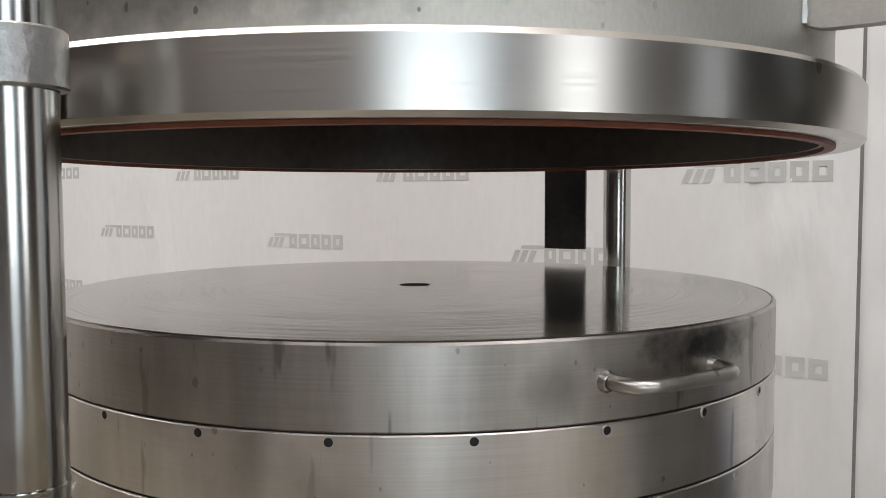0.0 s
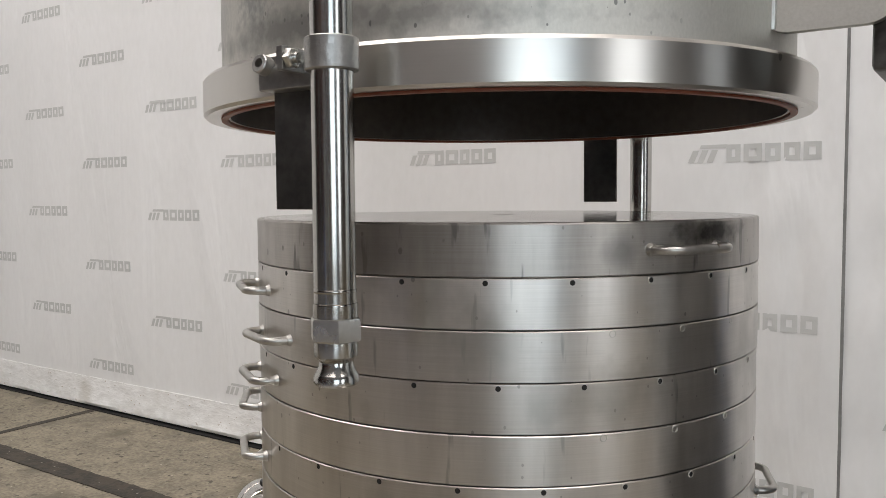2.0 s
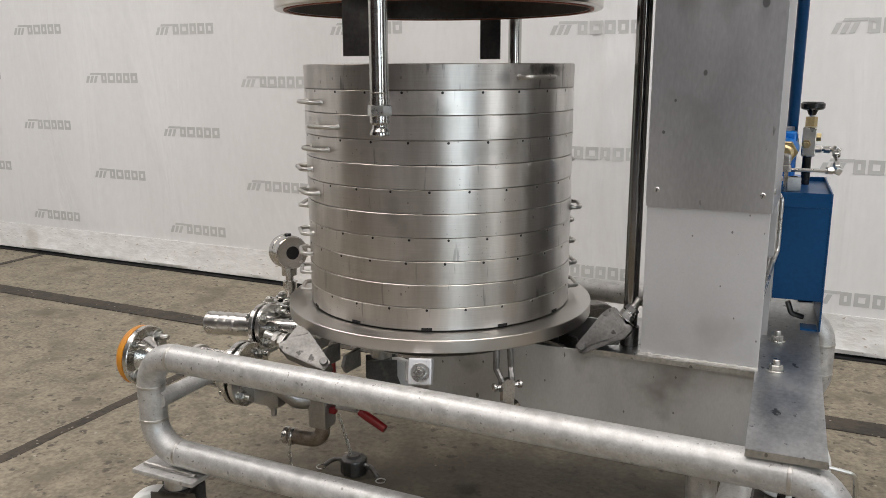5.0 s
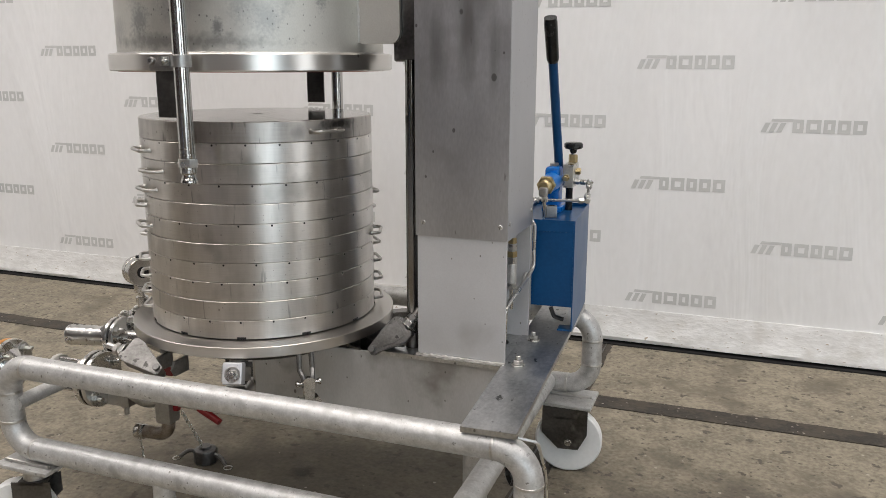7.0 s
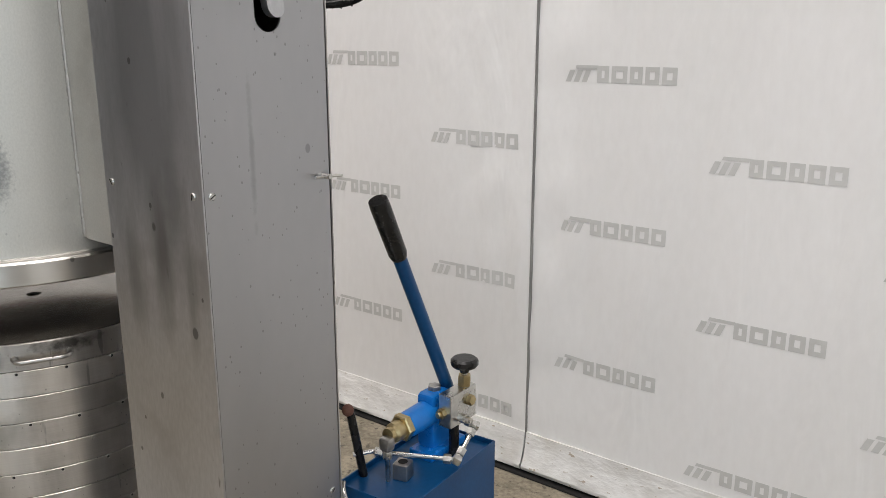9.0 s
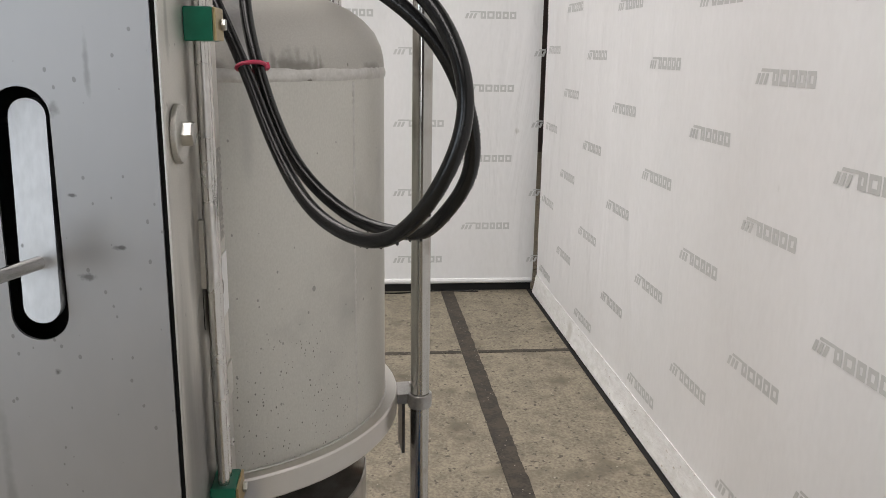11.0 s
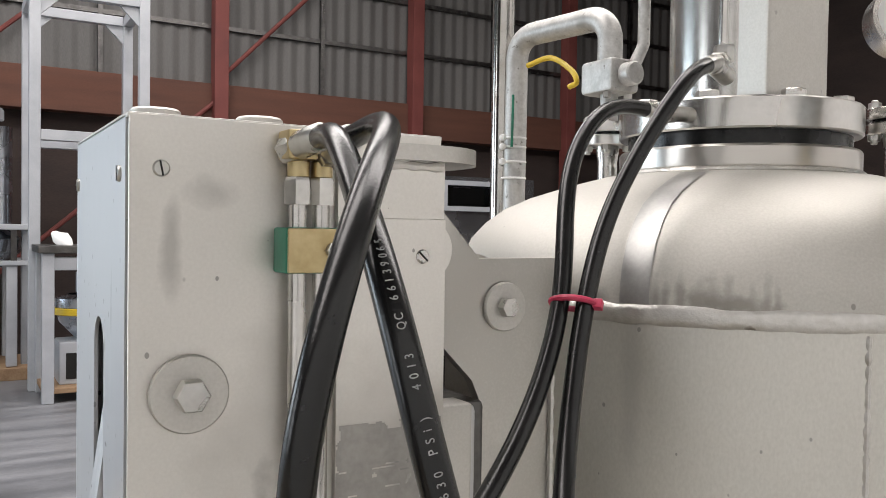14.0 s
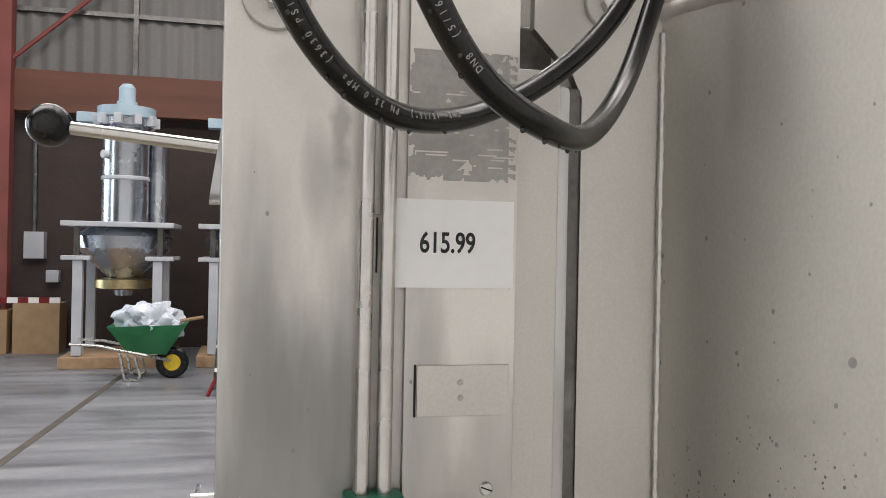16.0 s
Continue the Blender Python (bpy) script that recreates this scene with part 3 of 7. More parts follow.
def rounded(x0, x1, y0, y1, r, n=6):
    out = []
    for cx, cy, a in ((x1 - r, y1 - r, 0), (x0 + r, y1 - r, 90), (x0 + r, y0 + r, 180), (x1 - r, y0 + r, 270)):
        out += [(cx + r * math.cos(radians(a + 90 * k / n)), cy + r * math.sin(radians(a + 90 * k / n))) for k in range(n + 1)]
    return out


XZ = Matrix(((1, 0, 0, 0), (0, 0, -1, 0), (0, 1, 0, 0), (0, 0, 0, 1)))  # plate in x and z, thickness towards -y
YZ = Matrix(((0, 0, 1, 0), (1, 0, 0, 0), (0, 1, 0, 0), (0, 0, 0, 1)))  # plate in y and z, thickness towards +x


def hexagon(bm, m, r, z0, z1):
    lathe(bm, [(0, z0), (r, z0), (r, z1 - 0.15 * (z1 - z0)), (r * 0.9, z1), (0, z1)], 6, m)
    return bm


def bolt(bm, p, d, r=0.010, head=0.007, washer=0.0, shank=0.0):
    m = along(p, d)
    z = 0.0
    if washer:
        drum(bm, m, washer, 0, 0.0025, 0.0005, 24)
        z = 0.0025
    hexagon(bm, m, r, z, z + head)
    if shank:
        drum(bm, m, r * 0.55, z + head - 0.001, z + head + shank, 0.001, 14)
    return bm


def weld_line(bm, pts, r, step=0.006):
    """A bead of overlapping scales along a line."""
    pts = [Vector(p) for p in pts]
    fine, rad = [], []
    for a, b in zip(pts, pts[1:]):
        k = max(1, int((b - a).length / step))
        fine += [a.lerp(b, i / k) for i in range(k)]
    fine.append(pts[-1])
    rad = [r * (1.0 + 0.22 * math.sin(i * 2.1) + 0.12 * random.uniform(-1, 1)) for i in range(len(fine))]
    return tube(bm, fine, rad, 8)


def circle(r, z, n=96, a0=0.0, a1=360.0, c=(0, 0)):
    return [(c[0] + r * math.cos(radians(a0 + (a1 - a0) * i / n)), c[1] + r * math.sin(radians(a0 + (a1 - a0) * i / n)), z) for i in range(n + 1)]


def lettering(name, text, size, m, material, parent=None, squeeze=1.0, bold=0.0, label=""):
    cu = bpy.data.curves.new(name, "FONT")
    cu.body, cu.size, cu.extrude, cu.offset, cu.align_x, cu.align_y = text, size, 0.0002, bold, "CENTER", "CENTER"
    tmp = new(name, cu)
    me = bpy.data.meshes.new_from_object(tmp.evaluated_get(bpy.context.evaluated_depsgraph_get()))
    bpy.data.objects.remove(tmp)
    me.materials.clear()
    me.materials.append(material)
    return share(name, me, m @ Matrix.Diagonal((squeeze, 1, 1, 1)), parent, label)


# ---- floor ----
WALL_Y, WALL_X = 1.672, -4.80
floor = setting(part("floor", box(B(), -14, 16, -14, 4, -0.25, -0.012), JOINT), "dark joint bed under the concrete floor slabs", "floor")
XS = (-14.0, -5.44, -3.44, -1.34, 0.69, 2.75, 4.8, 16.0)
for x0, x1 in zip(XS, XS[1:]):
    g = 0.016
    for y0, y1 in ((-3.6, 0.935), (1.03, 4.0)):
        s = 0.08 if (y0 < 0 and x0 == -1.34) else 0.0
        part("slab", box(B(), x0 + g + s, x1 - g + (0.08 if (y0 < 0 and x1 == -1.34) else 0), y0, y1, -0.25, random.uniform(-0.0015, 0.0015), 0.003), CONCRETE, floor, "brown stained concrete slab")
part("hall_slab", box(B(), -14, 16, -14, -3.62, -0.25, 0.0), HALLFLOOR, floor, "grey worn hall floor")


def joint_strip(a, b, width, z=0.0026):
    """Worn joint filler with crumbled edges along the floor from a to b."""
    a, b = Vector(a), Vector(b)
    d = (b - a).normalized()
    side = Vector((-d.y, d.x, 0))
    n = int((b - a).length / 0.022)
    bm, last = B(), None
    for k in range(n + 1):
        p = a.lerp(b, k / n)
        row = []
        for s in (-1, 1):
            w = 0.5 * width + 0.006 * noise.noise(p * 9.0 + Vector((0, 0, 5 * s))) + 0.004 * noise.noise(p * 38.0 + Vector((0, 0, 9 * s)))
            row.append(p + side * s * w)
        vs = [bm.verts.new((row[0].x, row[0].y, 0.0)), bm.verts.new((row[0].x, row[0].y, z)), bm.verts.new((row[1].x, row[1].y, z)), bm.verts.new((row[1].x, row[1].y, 0.0))]
        if last:
            for i in range(3):
                bm.faces.new((last[i], last[i + 1], vs[i + 1], vs[i]))
        last = vs
    return bm


OLD_JOINT = mat("crumbled_joint", (0.030, 0.025, 0.019), (0.068, 0.057, 0.043), 16.0, (0.75, 0.95), 0.0, 0.5, 60.0, contrast=1.6, drops=[(60.0, 0.3, 0.7, (0.30, 0.27, 0.22), 0.8, None)])
part("joint_filler", joint_strip((-7.5, 0.985, 0), (7.5, 0.985, 0), 0.100), OLD_JOINT, floor, "crumbled brown joint filler")
for x, w in ((-3.44, 0.045), (-1.34, 0.045), (0.69, 0.085), (2.75, 0.045)):
    part("joint_filler", joint_strip((x, 1.04, 0), (x, 1.66, 0), w, 0.0022), OLD_JOINT, floor)
    part("joint_filler", joint_strip((x + (0.08 if x == -1.34 else 0), -3.6, 0), (x + (0.08 if x == -1.34 else 0), 0.93, 0), w, 0.0022), OLD_JOINT, floor)
for e in (-0.034, 0.012):
    part("joint_edge", box(B(), 0.69 + e, 0.695 + e, 1.04, 1.655, 0.0, 0.0034), DARKST, floor, "worn steel edge strip")
    part("joint_edge", box(B(), 0.69 + e, 0.695 + e, -3.6, 0.93, 0.0, 0.0034), DARKST, floor, "worn steel edge strip")
part("hall_joint", box(B(), -0.035, 0.035, -5.2, 3.7, -0.1, 0.003, m=pose(2.33, -7.4, 0, 0, 0, -3.3)), JOINT, floor)


# ---- booth of white tarpaulin ----
def sag(u, v, sign, creases):
    """How far the sheet bellies out at a place."""
    d = 0.006 * noise.noise(Vector((u * 0.9, v * 0.35, 3.0 * sign))) + 0.002 * noise.noise(Vector((u * 5, v * 2.0, 7.0)))
    for c, w in creases:
        d += 0.016 * math.exp(-((u - c) / w) ** 2) * (noise.noise(Vector((u * 14, v * 6, 1.0))) - 0.35)
    return max(-0.022, min(0.0025, d))


def tarp_sheet(u0, u1, v0, v1, plane, sign, nu, nv, creases=()):
    """A hung sheet with gentle bellies and creases; plane is the fixed axis and its value."""
    bm = B()
    grid = []
    for j in range(nv + 1):
        row = []
        for i in range(nu + 1):
            u, v = u0 + (u1 - u0) * i / nu, v0 + (v1 - v0) * j / nv
            d = sag(u, v, sign, creases)
            p = (u, plane[1] - d, v) if plane[0] == "y" else (plane[1] + d, u, v)
            row.append(bm.verts.new(p))
        grid.append(row)
    for j in range(nv):
        for i in range(nu):
            bm.faces.new((grid[j][i], grid[j][i + 1], grid[j + 1][i + 1], grid[j + 1][i]))
    fs = list(bm.faces)
    ext = bmesh.ops.extrude_face_region(bm, geom=fs)["geom"]
    bmesh.ops.translate(bm, vec=(0, 0.012, 0) if plane[0] == "y" else (-0.012, 0, 0), verts=[g for g in ext if isinstance(g, bmesh.types.BMVert)])
    return bm


def skirt(u0, u1, plane, turn):
    """The dirty lower hem, curling out to the floor."""
    bm = B()
    n = int((u1 - u0) / 0.05)
    prof = [(0.004, 0.165), (0.012, 0.12), (0.018, 0.07), (0.03, 0.036), (0.027, 0.019), (-0.02, 0.015), (-0.025, 0.16)]
    rows = []
    for i in range(n + 1):
        u = u0 + (u1 - u0) * i / n
        row = []
        for k, (d, z) in enumerate(prof):
            dd = d + (0.012 * noise.noise(Vector((u * 6, z * 12, 2.0))) if k in (1, 2, 3) else 0) + (0.006 * noise.noise(Vector((u * 19, z * 20, 5.0))) if k in (1, 2) else 0)
            row.append(bm.verts.new((u, plane - dd, z) if turn == "y" else (plane + dd, u, z)))
        rows.append(row)
    for a, b in zip(rows, rows[1:]):
        for k in range(len(prof)):
            k2 = (k + 1) % len(prof)
            bm.faces.new((a[k], b[k], b[k2], a[k2]))
    return bm


def logo_mesh():
    """Three slanted bars under a cap bar, and five plain frames in a row, 0.39 m wide."""
    bm = B()
    sl = 0.42
    for x0, w, z0, z1 in ((0.0, 0.019, 0.0, 0.038), (0.029, 0.019, 0.0, 0.038), (0.058, 0.019, 0.0, 0.038), (0.018, 0.080, 0.043, 0.054)):
        prism(bm, [(x0 + z0 * sl, z0), (x0 + w + z0 * sl, z0), (x0 + w + z1 * sl, z1), (x0 + z1 * sl, z1)], [], 0.0, 0.0003)
    x = 0.118
    for w in (0.040, 0.054, 0.042, 0.046, 0.048):
        t = 0.0150
        prism(bm, [(x, 0), (x + w, 0), (x + w, 0.053), (x, 0.053)], [[(x + t, t), (x + w - t, t), (x + w - t, 0.053 - t), (x + t, 0.053 - t)]], 0.0, 0.0003)
        x += w + 0.009
    return bm


SEAM_X = 0.158
SEAMC = mat("grey_seam", (0.16, 0.155, 0.15), (0.24, 0.235, 0.225), 8.0, (0.6, 0.8))
CREASE_W, CREASE_E = ((-0.02, 0.13), (-4.5, 0.15)), ((0.26, 0.13),)
wall_n = setting(part("wall_north", tarp_sheet(-4.66, SEAM_X - 0.004, 0.02, 3.7, ("y", WALL_Y), 1, 170, 60, CREASE_W), TARP), "white tarpaulin booth wall with rows of grey printed marks", "tarpaulin wall")
part("panel", tarp_sheet(SEAM_X + 0.004, 7.5, 0.02, 3.7, ("y", WALL_Y), 2, 190, 60, CREASE_E), TARP, wall_n, "white tarpaulin panel with grey printed marks")
part("seam", box(B(), SEAM_X - 0.004, SEAM_X + 0.004, WALL_Y + 0.001, WALL_Y + 0.02, 0.02, 3.7), SEAMC, wall_n, "dark seam between two panels")
part("hem", skirt(-4.66, SEAM_X - 0.003, WALL_Y, "y"), SKIRT, wall_n, "dirty crumpled lower hem")
part("hem", skirt(SEAM_X + 0.003, 7.5, WALL_Y, "y"), SKIRT, wall_n, "dirty crumpled lower hem")
# black strip painted as the shade under the hem
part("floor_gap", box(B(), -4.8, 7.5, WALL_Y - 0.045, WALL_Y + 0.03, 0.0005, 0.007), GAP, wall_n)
wall_w = setting(part("wall_west", tarp_sheet(-2.6, 1.67, 0.07, 3.7, ("x", WALL_X), 3, 110, 60), TARP), "white tarpaulin end wall with grey printed marks", "tarpaulin wall")
# black strip painted as the shade below the end wall
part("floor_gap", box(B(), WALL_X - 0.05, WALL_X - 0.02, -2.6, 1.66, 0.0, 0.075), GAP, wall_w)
# black strip in place of the dark opening between the two walls
part("corner_gap", box(B(), WALL_X + 0.004, -4.66, WALL_Y + 0.03, WALL_Y + 0.04, 0.0, 3.7), GAP, wall_n, "black strip painted as the dark opening at the booth corner")
part("end_post", box(B(), WALL_X - 0.06, WALL_X, -2.68, -2.61, 0.0, 3.7, 0.004), GAP, wall_w, "black end post")
part("bottom_bar", tube(B(), [(WALL_X - 0.005, -2.6, 0.085), (WALL_X - 0.005, 1.66, 0.085)], 0.022, 10), TARP, wall_w)
cable = thing("floor_cable", (WALL_X + 0.02, 0.2, 0), "thin black cable lying along the end wall", "cable")
part("sheath", tube(B(), smooth_path([(WALL_X + 0.03 + 0.03 * math.sin(k * 2.3), -2.4 + 0.33 * k, 0.006) for k in range(12)], 6), 0.006, 8), BLACK, cable)


def mark(parent, u, z, plane, sign, creases):
    """One printed mark lying on the sheet."""
    bm = logo_mesh()
    for v in bm.verts:
        d = sag(u + v.co.x, z + v.co.y, sign, creases) + 0.0011 + v.co.z
        v.co = Vector((u + v.co.x, WALL_Y - d, z + v.co.y)) if plane == "y" else Vector((WALL_X + d, u + v.co.x, z + v.co.y))
    part("printed_mark", bm, INK, parent)


for i in range(-9, 0):  # columns of marks on the older panel
    u = -0.290 + 0.5395 * (i + 1)
    for k in range(4):
        z = ((0.205 if i % 2 else 0.466) + 0.5085 * k) * (1 - 0.0085 * (i + 1))
        if z < 2.2 and u > -4.62:
            mark(wall_n, u, z, "y", 1, CREASE_W)
for i in range(0, 5):
    u = 0.266 + 0.5035 * i
    for k in range(4):
        z = (0.456 if i % 2 == 0 else 0.2015) + 0.5025 * k
        if z < 2.2:
            mark(wall_n, u, z, "y", 2, CREASE_E)
for i in range(-4, 3):
    u = 0.555 + 0.528 * i
    for k in range(4):
        z = (0.236 if i % 2 == 0 else 0.502) + 0.530 * k
        if z < 2.3:
            mark(wall_w, u, z, "x", 3, ())

# ---- hall round the booth ----
hall_s = setting(part("wall_south", box(B(), -14, 7.2, -12.9, -12.6, 0, 3.52), BRICKD), "dark brown brick lower wall of the hall", "hall wall")
part("wall_end", box(B(), 13.2, 16, -12.9, -12.6, 0, 8.2), BRICKD, hall_s)
part("upper_wall", box(B(), 7.2, 13.2, -12.9, -12.6, 5.1, 8.2), BRICKD, hall_s)
part("eaves_beam", box(B(), -14, 7.2, -12.62, -12.3, 3.52, 4.13, 0.01), RUST, hall_s, "rust brown steel beam")


def cladding(x0, x1, z0, z1, y):
    bm = B()
    n = int((x1 - x0) / 0.06)
    cols = []
    for i in range(n + 1):
        x = x0 + (x1 - x0) * i / n
        d = 0.035 if (i // 2) % 2 else 0.0
        cols.append((bm.verts.new((x, y + d, z0)), bm.verts.new((x, y + d, z1))))
    for a, b in zip(cols, cols[1:]):
        bm.faces.new((a[0], b[0], b[1], a[1]))
    return bm


part("cladding", cladding(-14, 7.2, 4.13, 8.2, -12.45), CLAD, hall_s, "grey corrugated cladding")
for z in (5.0, 5.9, 6.8):
    part("girt", box(B(), -14, 7.2, -12.42, -12.36, z, z + 0.07), DARKST, hall_s)
for k in range(-4, 2):
    cx = 0.73 + 3.5 * k
    part("column", box(B(), cx - 0.11, cx + 0.11, -12.36, -12.12, 0, 8.2, 0.01), REDSTEEL, hall_s, "red painted steel column")
    part("post", box(B(), cx + 1.70, cx + 1.77, -12.42, -12.34, 4.13, 8.2), DARKST, hall_s)
for x0, z0, x1, z1 in ((0.73, 4.13, -2.77, 7.4), (-6.27, 1.0, -2.77, 3.5), (0.73, 7.4, 4.2, 4.2), (-6.27, 7.8, -2.77, 4.2), (0.73, 0.8, -2.77, 3.9)):
    part("brace", tube(B(), [(x0, -12.25, z0), (x1, -12.25, z1)], 0.035, 8), REDSTEEL, hall_s)
setting(part("wall_east", box(B(), 16, 16.2, -12.9, 4.2, 0, 8.2), BRICKD), "dark brown end wall of the hall", "hall wall")
setting(part("wall_far_west", box(B(), -14.2, -14, -12.9, 4.2, 0, 8.2), BRICKD), "dark brown end wall of the hall", "hall wall")
setting(part("wall_behind", box(B(), -14, 16, 4.0, 4.2, 0, 8.2), BRICKD), "dark wall behind the tarpaulin booth", "hall wall")
# roof out of view, its grey kept pale to lift the ambient light
ceiling = setting(part("ceiling", box(B(), -14.2, 16.2, -12.9, 4.2, 8.2, 8.3), ROOF), "unseen sheet roof of the hall, pale to bounce light", "ceiling")

# ---- stack of filter plates ----
PLATE = 0.04775
STACK_Z = 0.5725
LID_Z = STACK_Z + 10 * PLATE  # underside of the top plate


DULLROD = mat("brushed_rod_steel", (0.44, 0.425, 0.40), (0.56, 0.545, 0.515), 30.0, (0.32, 0.44), 1.0, 0.02, 200.0, spot=(0.25, 0.235, 0.21), spot_scale=60.0, spot_cut=0.66)


def handle_mesh(r=0.300):
    """A bent rod handle on a cylinder wall, centred on the x axis."""
    half, out = radians(8.2), 0.0205
    a, b = (r - 0.004, -r * half, 0), (r - 0.004, r * half, 0)
    pts = bent([a, (r + out, -r * half * 0.98, 0), (r + out, r * half * 0.98, 0), b], 0.016, 6)
    bm = tube(B(), pts, 0.0045, 12)
    for s in (-1, 1):
        lathe(bm, [(0.0045, 0), (0.0066, 0.001), (0.0054, 0.0045), (0.0045, 0.0055)], 12, along((r * math.cos(half) - 0.0012, s * r * half, 0), (1, s * 0.12, 0)))
    return bm


HANDLE = part("handle", handle_mesh(), DULLROD).data
bpy.data.objects.remove(bpy.data.objects["handle"])


def hole_mesh():
    bm = B()
    m = along((0.2994, 0, 0), (1, 0, 0))
    lathe(bm, [(0.0, 0.0006), (0.0026, 0.0006)], 14, m)
    return bm


def rim_mesh():
    bm = B()
    lathe(bm, [(0.0026, -0.001), (0.0026, 0.0011), (0.0034, 0.0012), (0.0038, 0.0006)], 14, along((0.2994, 0, 0), (1, 0, 0)))
    return bm


HOLE = part("vent_hole", hole_mesh(), GAP).data
bpy.data.objects.remove(bpy.data.objects["vent_hole"])
RIM = part("rim", rim_mesh(), SATIN).data
bpy.data.objects.remove(bpy.data.objects["rim"])
SLOT = part("drain_slot", box(B(), 0.2995, 0.3004, -0.011, 0.011, 0.0, 0.0055), GAP).data
bpy.data.objects.remove(bpy.data.objects["drain_slot"])

# phase of the vent holes and the angle of the first handle, from the top plate down
PLATES = ((11.8, -126.0), (4.15, -115.5), (13.95, -122.0), (2.55, -138.0), (6.8, -131.0), (5.95, -158.0), (13.9, -140.0), (12.5, -143.0), (11.2, -147.0), (5.45, -152.0))
for k, (phase, ang) in enumerate(PLATES):
    z1 = LID_Z - k * PLATE
    z0 = z1 - PLATE
    r = 0.300 + random.uniform(-0.0006, 0.0004)
    pl = thing("filter_plate", (0, 0, z0), "round turned steel filter plate with rod handles in a stack", "filter plate", "stack of filter plates")
    bm = lathe(B(), [(0.05, z0 + 0.0006), (r - 0.0008, z0 + 0.0008), (r, z0 + 0.0014), (r, z1 - 0.0012), (r - 0.0008, z1 - 0.0004), (0.05, z1 - 0.0004)], 144, None, True)
    part("disc", bm, TURNED, pl)
    for i in range(24):
        a = phase + 15 * i
        m = Matrix.Translation((0, 0, z1 - 0.0045)) @ pose(0, 0, 0, 0, 0, a)
        h = share("vent_hole", HOLE, m, pl)
        if -45 < (a + 180) % 360 - 180 < 0:
            share("rim", RIM, m, pl)
    for s in (0, 180):
        share("handle", HANDLE, Matrix.Translation((0, 0, z1 - 0.0265)) @ pose(0, 0, 0, random.uniform(-1, 1), 0, ang + s), pl, "bent steel rod handle")
    if k == 9:
        for i in range(12):
            share("drain_slot", SLOT, Matrix.Translation((0, 0, z0 + 0.001)) @ pose(0, 0, 0, 0, 0, -69.6 + 30.4 * (i if i < 6 else i - 12)), pl)

LIDBAND = mat("stained_lid_band", (0.38, 0.355, 0.328), (0.55, 0.522, 0.488), 16.0, (0.36, 0.42), 1.0, 0.0, 60.0, (1, 1, 0.16), aniso=0.4, turned=True, noise_mix=0.6, contrast=1.3, ragged=0.65,
              drops=[(50.0, 0.15, 0.5, (0.2, 0.19, 0.175), 0.6, None), (150.0, 0.25, 0.7, (0.22, 0.21, 0.195), 0.6, None)], spot=(0.26, 0.25, 0.235), spot_scale=70.0, spot_cut=0.645, blot=(0.33, 0.31, 0.285), blot_scale=7.0, blot_cut=0.54,
              stains=[((0.285, -0.088, 1.088), (0.06, 0.06, 0.018), -18, (0.08, 0.075, 0.07), 0.95, 70.0), ((0.234, -0.19, 1.075), (0.006, 0.02, 0.024), -40, (0.2, 0.195, 0.19), 0.7, 20.0)])
lid = thing("top_plate", (0, 0, LID_Z), "worn turned steel top plate with one rod handle on a stack", "top plate", "stack of filter plates")
z0, z1 = LID_Z, LID_Z + 0.050
part("rim_band", lathe(B(), [(0.27, z0 + 0.0004), (0.2988, z0 + 0.0004), (0.300, z0 + 0.0016), (0.300, z1 - 0.0022), (0.2988, z1 - 0.0006), (0.2972, z1 - 0.0001), (0.2968, z1 - 0.004), (0.27, z1 - 0.004)], 144, None, True), LIDBAND, lid)
part("disc", lathe(B(), [(0.0125, z0 + 0.002), (0.27, z0 + 0.002), (0.27, z1 - 0.0038), (0.2966, z1 - 0.0038), (0.2966, z1 - 0.0003), (0.2960, z1), (0.0145, z1), (0.0125, z1 - 0.002)], 144, None, True), LID, lid, "stained top face with turning marks")
part("centre_hole", lathe(B(), [(0, z1 - 0.012), (0.0125, z1 - 0.012)], 24), GAP, lid)
for s in (-25.0, 155.0):
    share("handle", HANDLE, Matrix.Translation((0, 0, z0 + 0.0235)) @ pose(0, 0, 0, 0, 0, s), lid, "bent steel rod handle")

# ---- base dish under the stack ----
dish = thing("base_dish", (0, 0, 0.38), "turned steel base flange with swing clamps under the stack", "vessel base")
part("flange", lathe(B(), [(0.12, 0.5715), (0.3508, 0.5700), (0.352, 0.5688), (0.352, 0.5442), (0.3508, 0.5430), (0.12, 0.543)], 160, None, True), FLANGE, dish, "machined flange ring")
part("bowl", lathe(B(), [(0.262, 0.543), (0.258, 0.52), (0.235, 0.495), (0.16, 0.47), (0.08, 0.46), (0.0, 0.458)], 96), DARKST, dish, "dark dished bottom")
part("outlet", lathe(B(), [(0.048, 0.47), (0.048, 0.34), (0.03, 0.33), (0.0, 0.33)], 32), DULL, dish)


JAWST = mat("cast_jaw_steel", (0.17, 0.163, 0.152), (0.30, 0.29, 0.275), 20.0, (0.36, 0.5), 0.9, 0.06, 160.0, spot=(0.09, 0.086, 0.08), spot_scale=40.0, spot_cut=0.64)


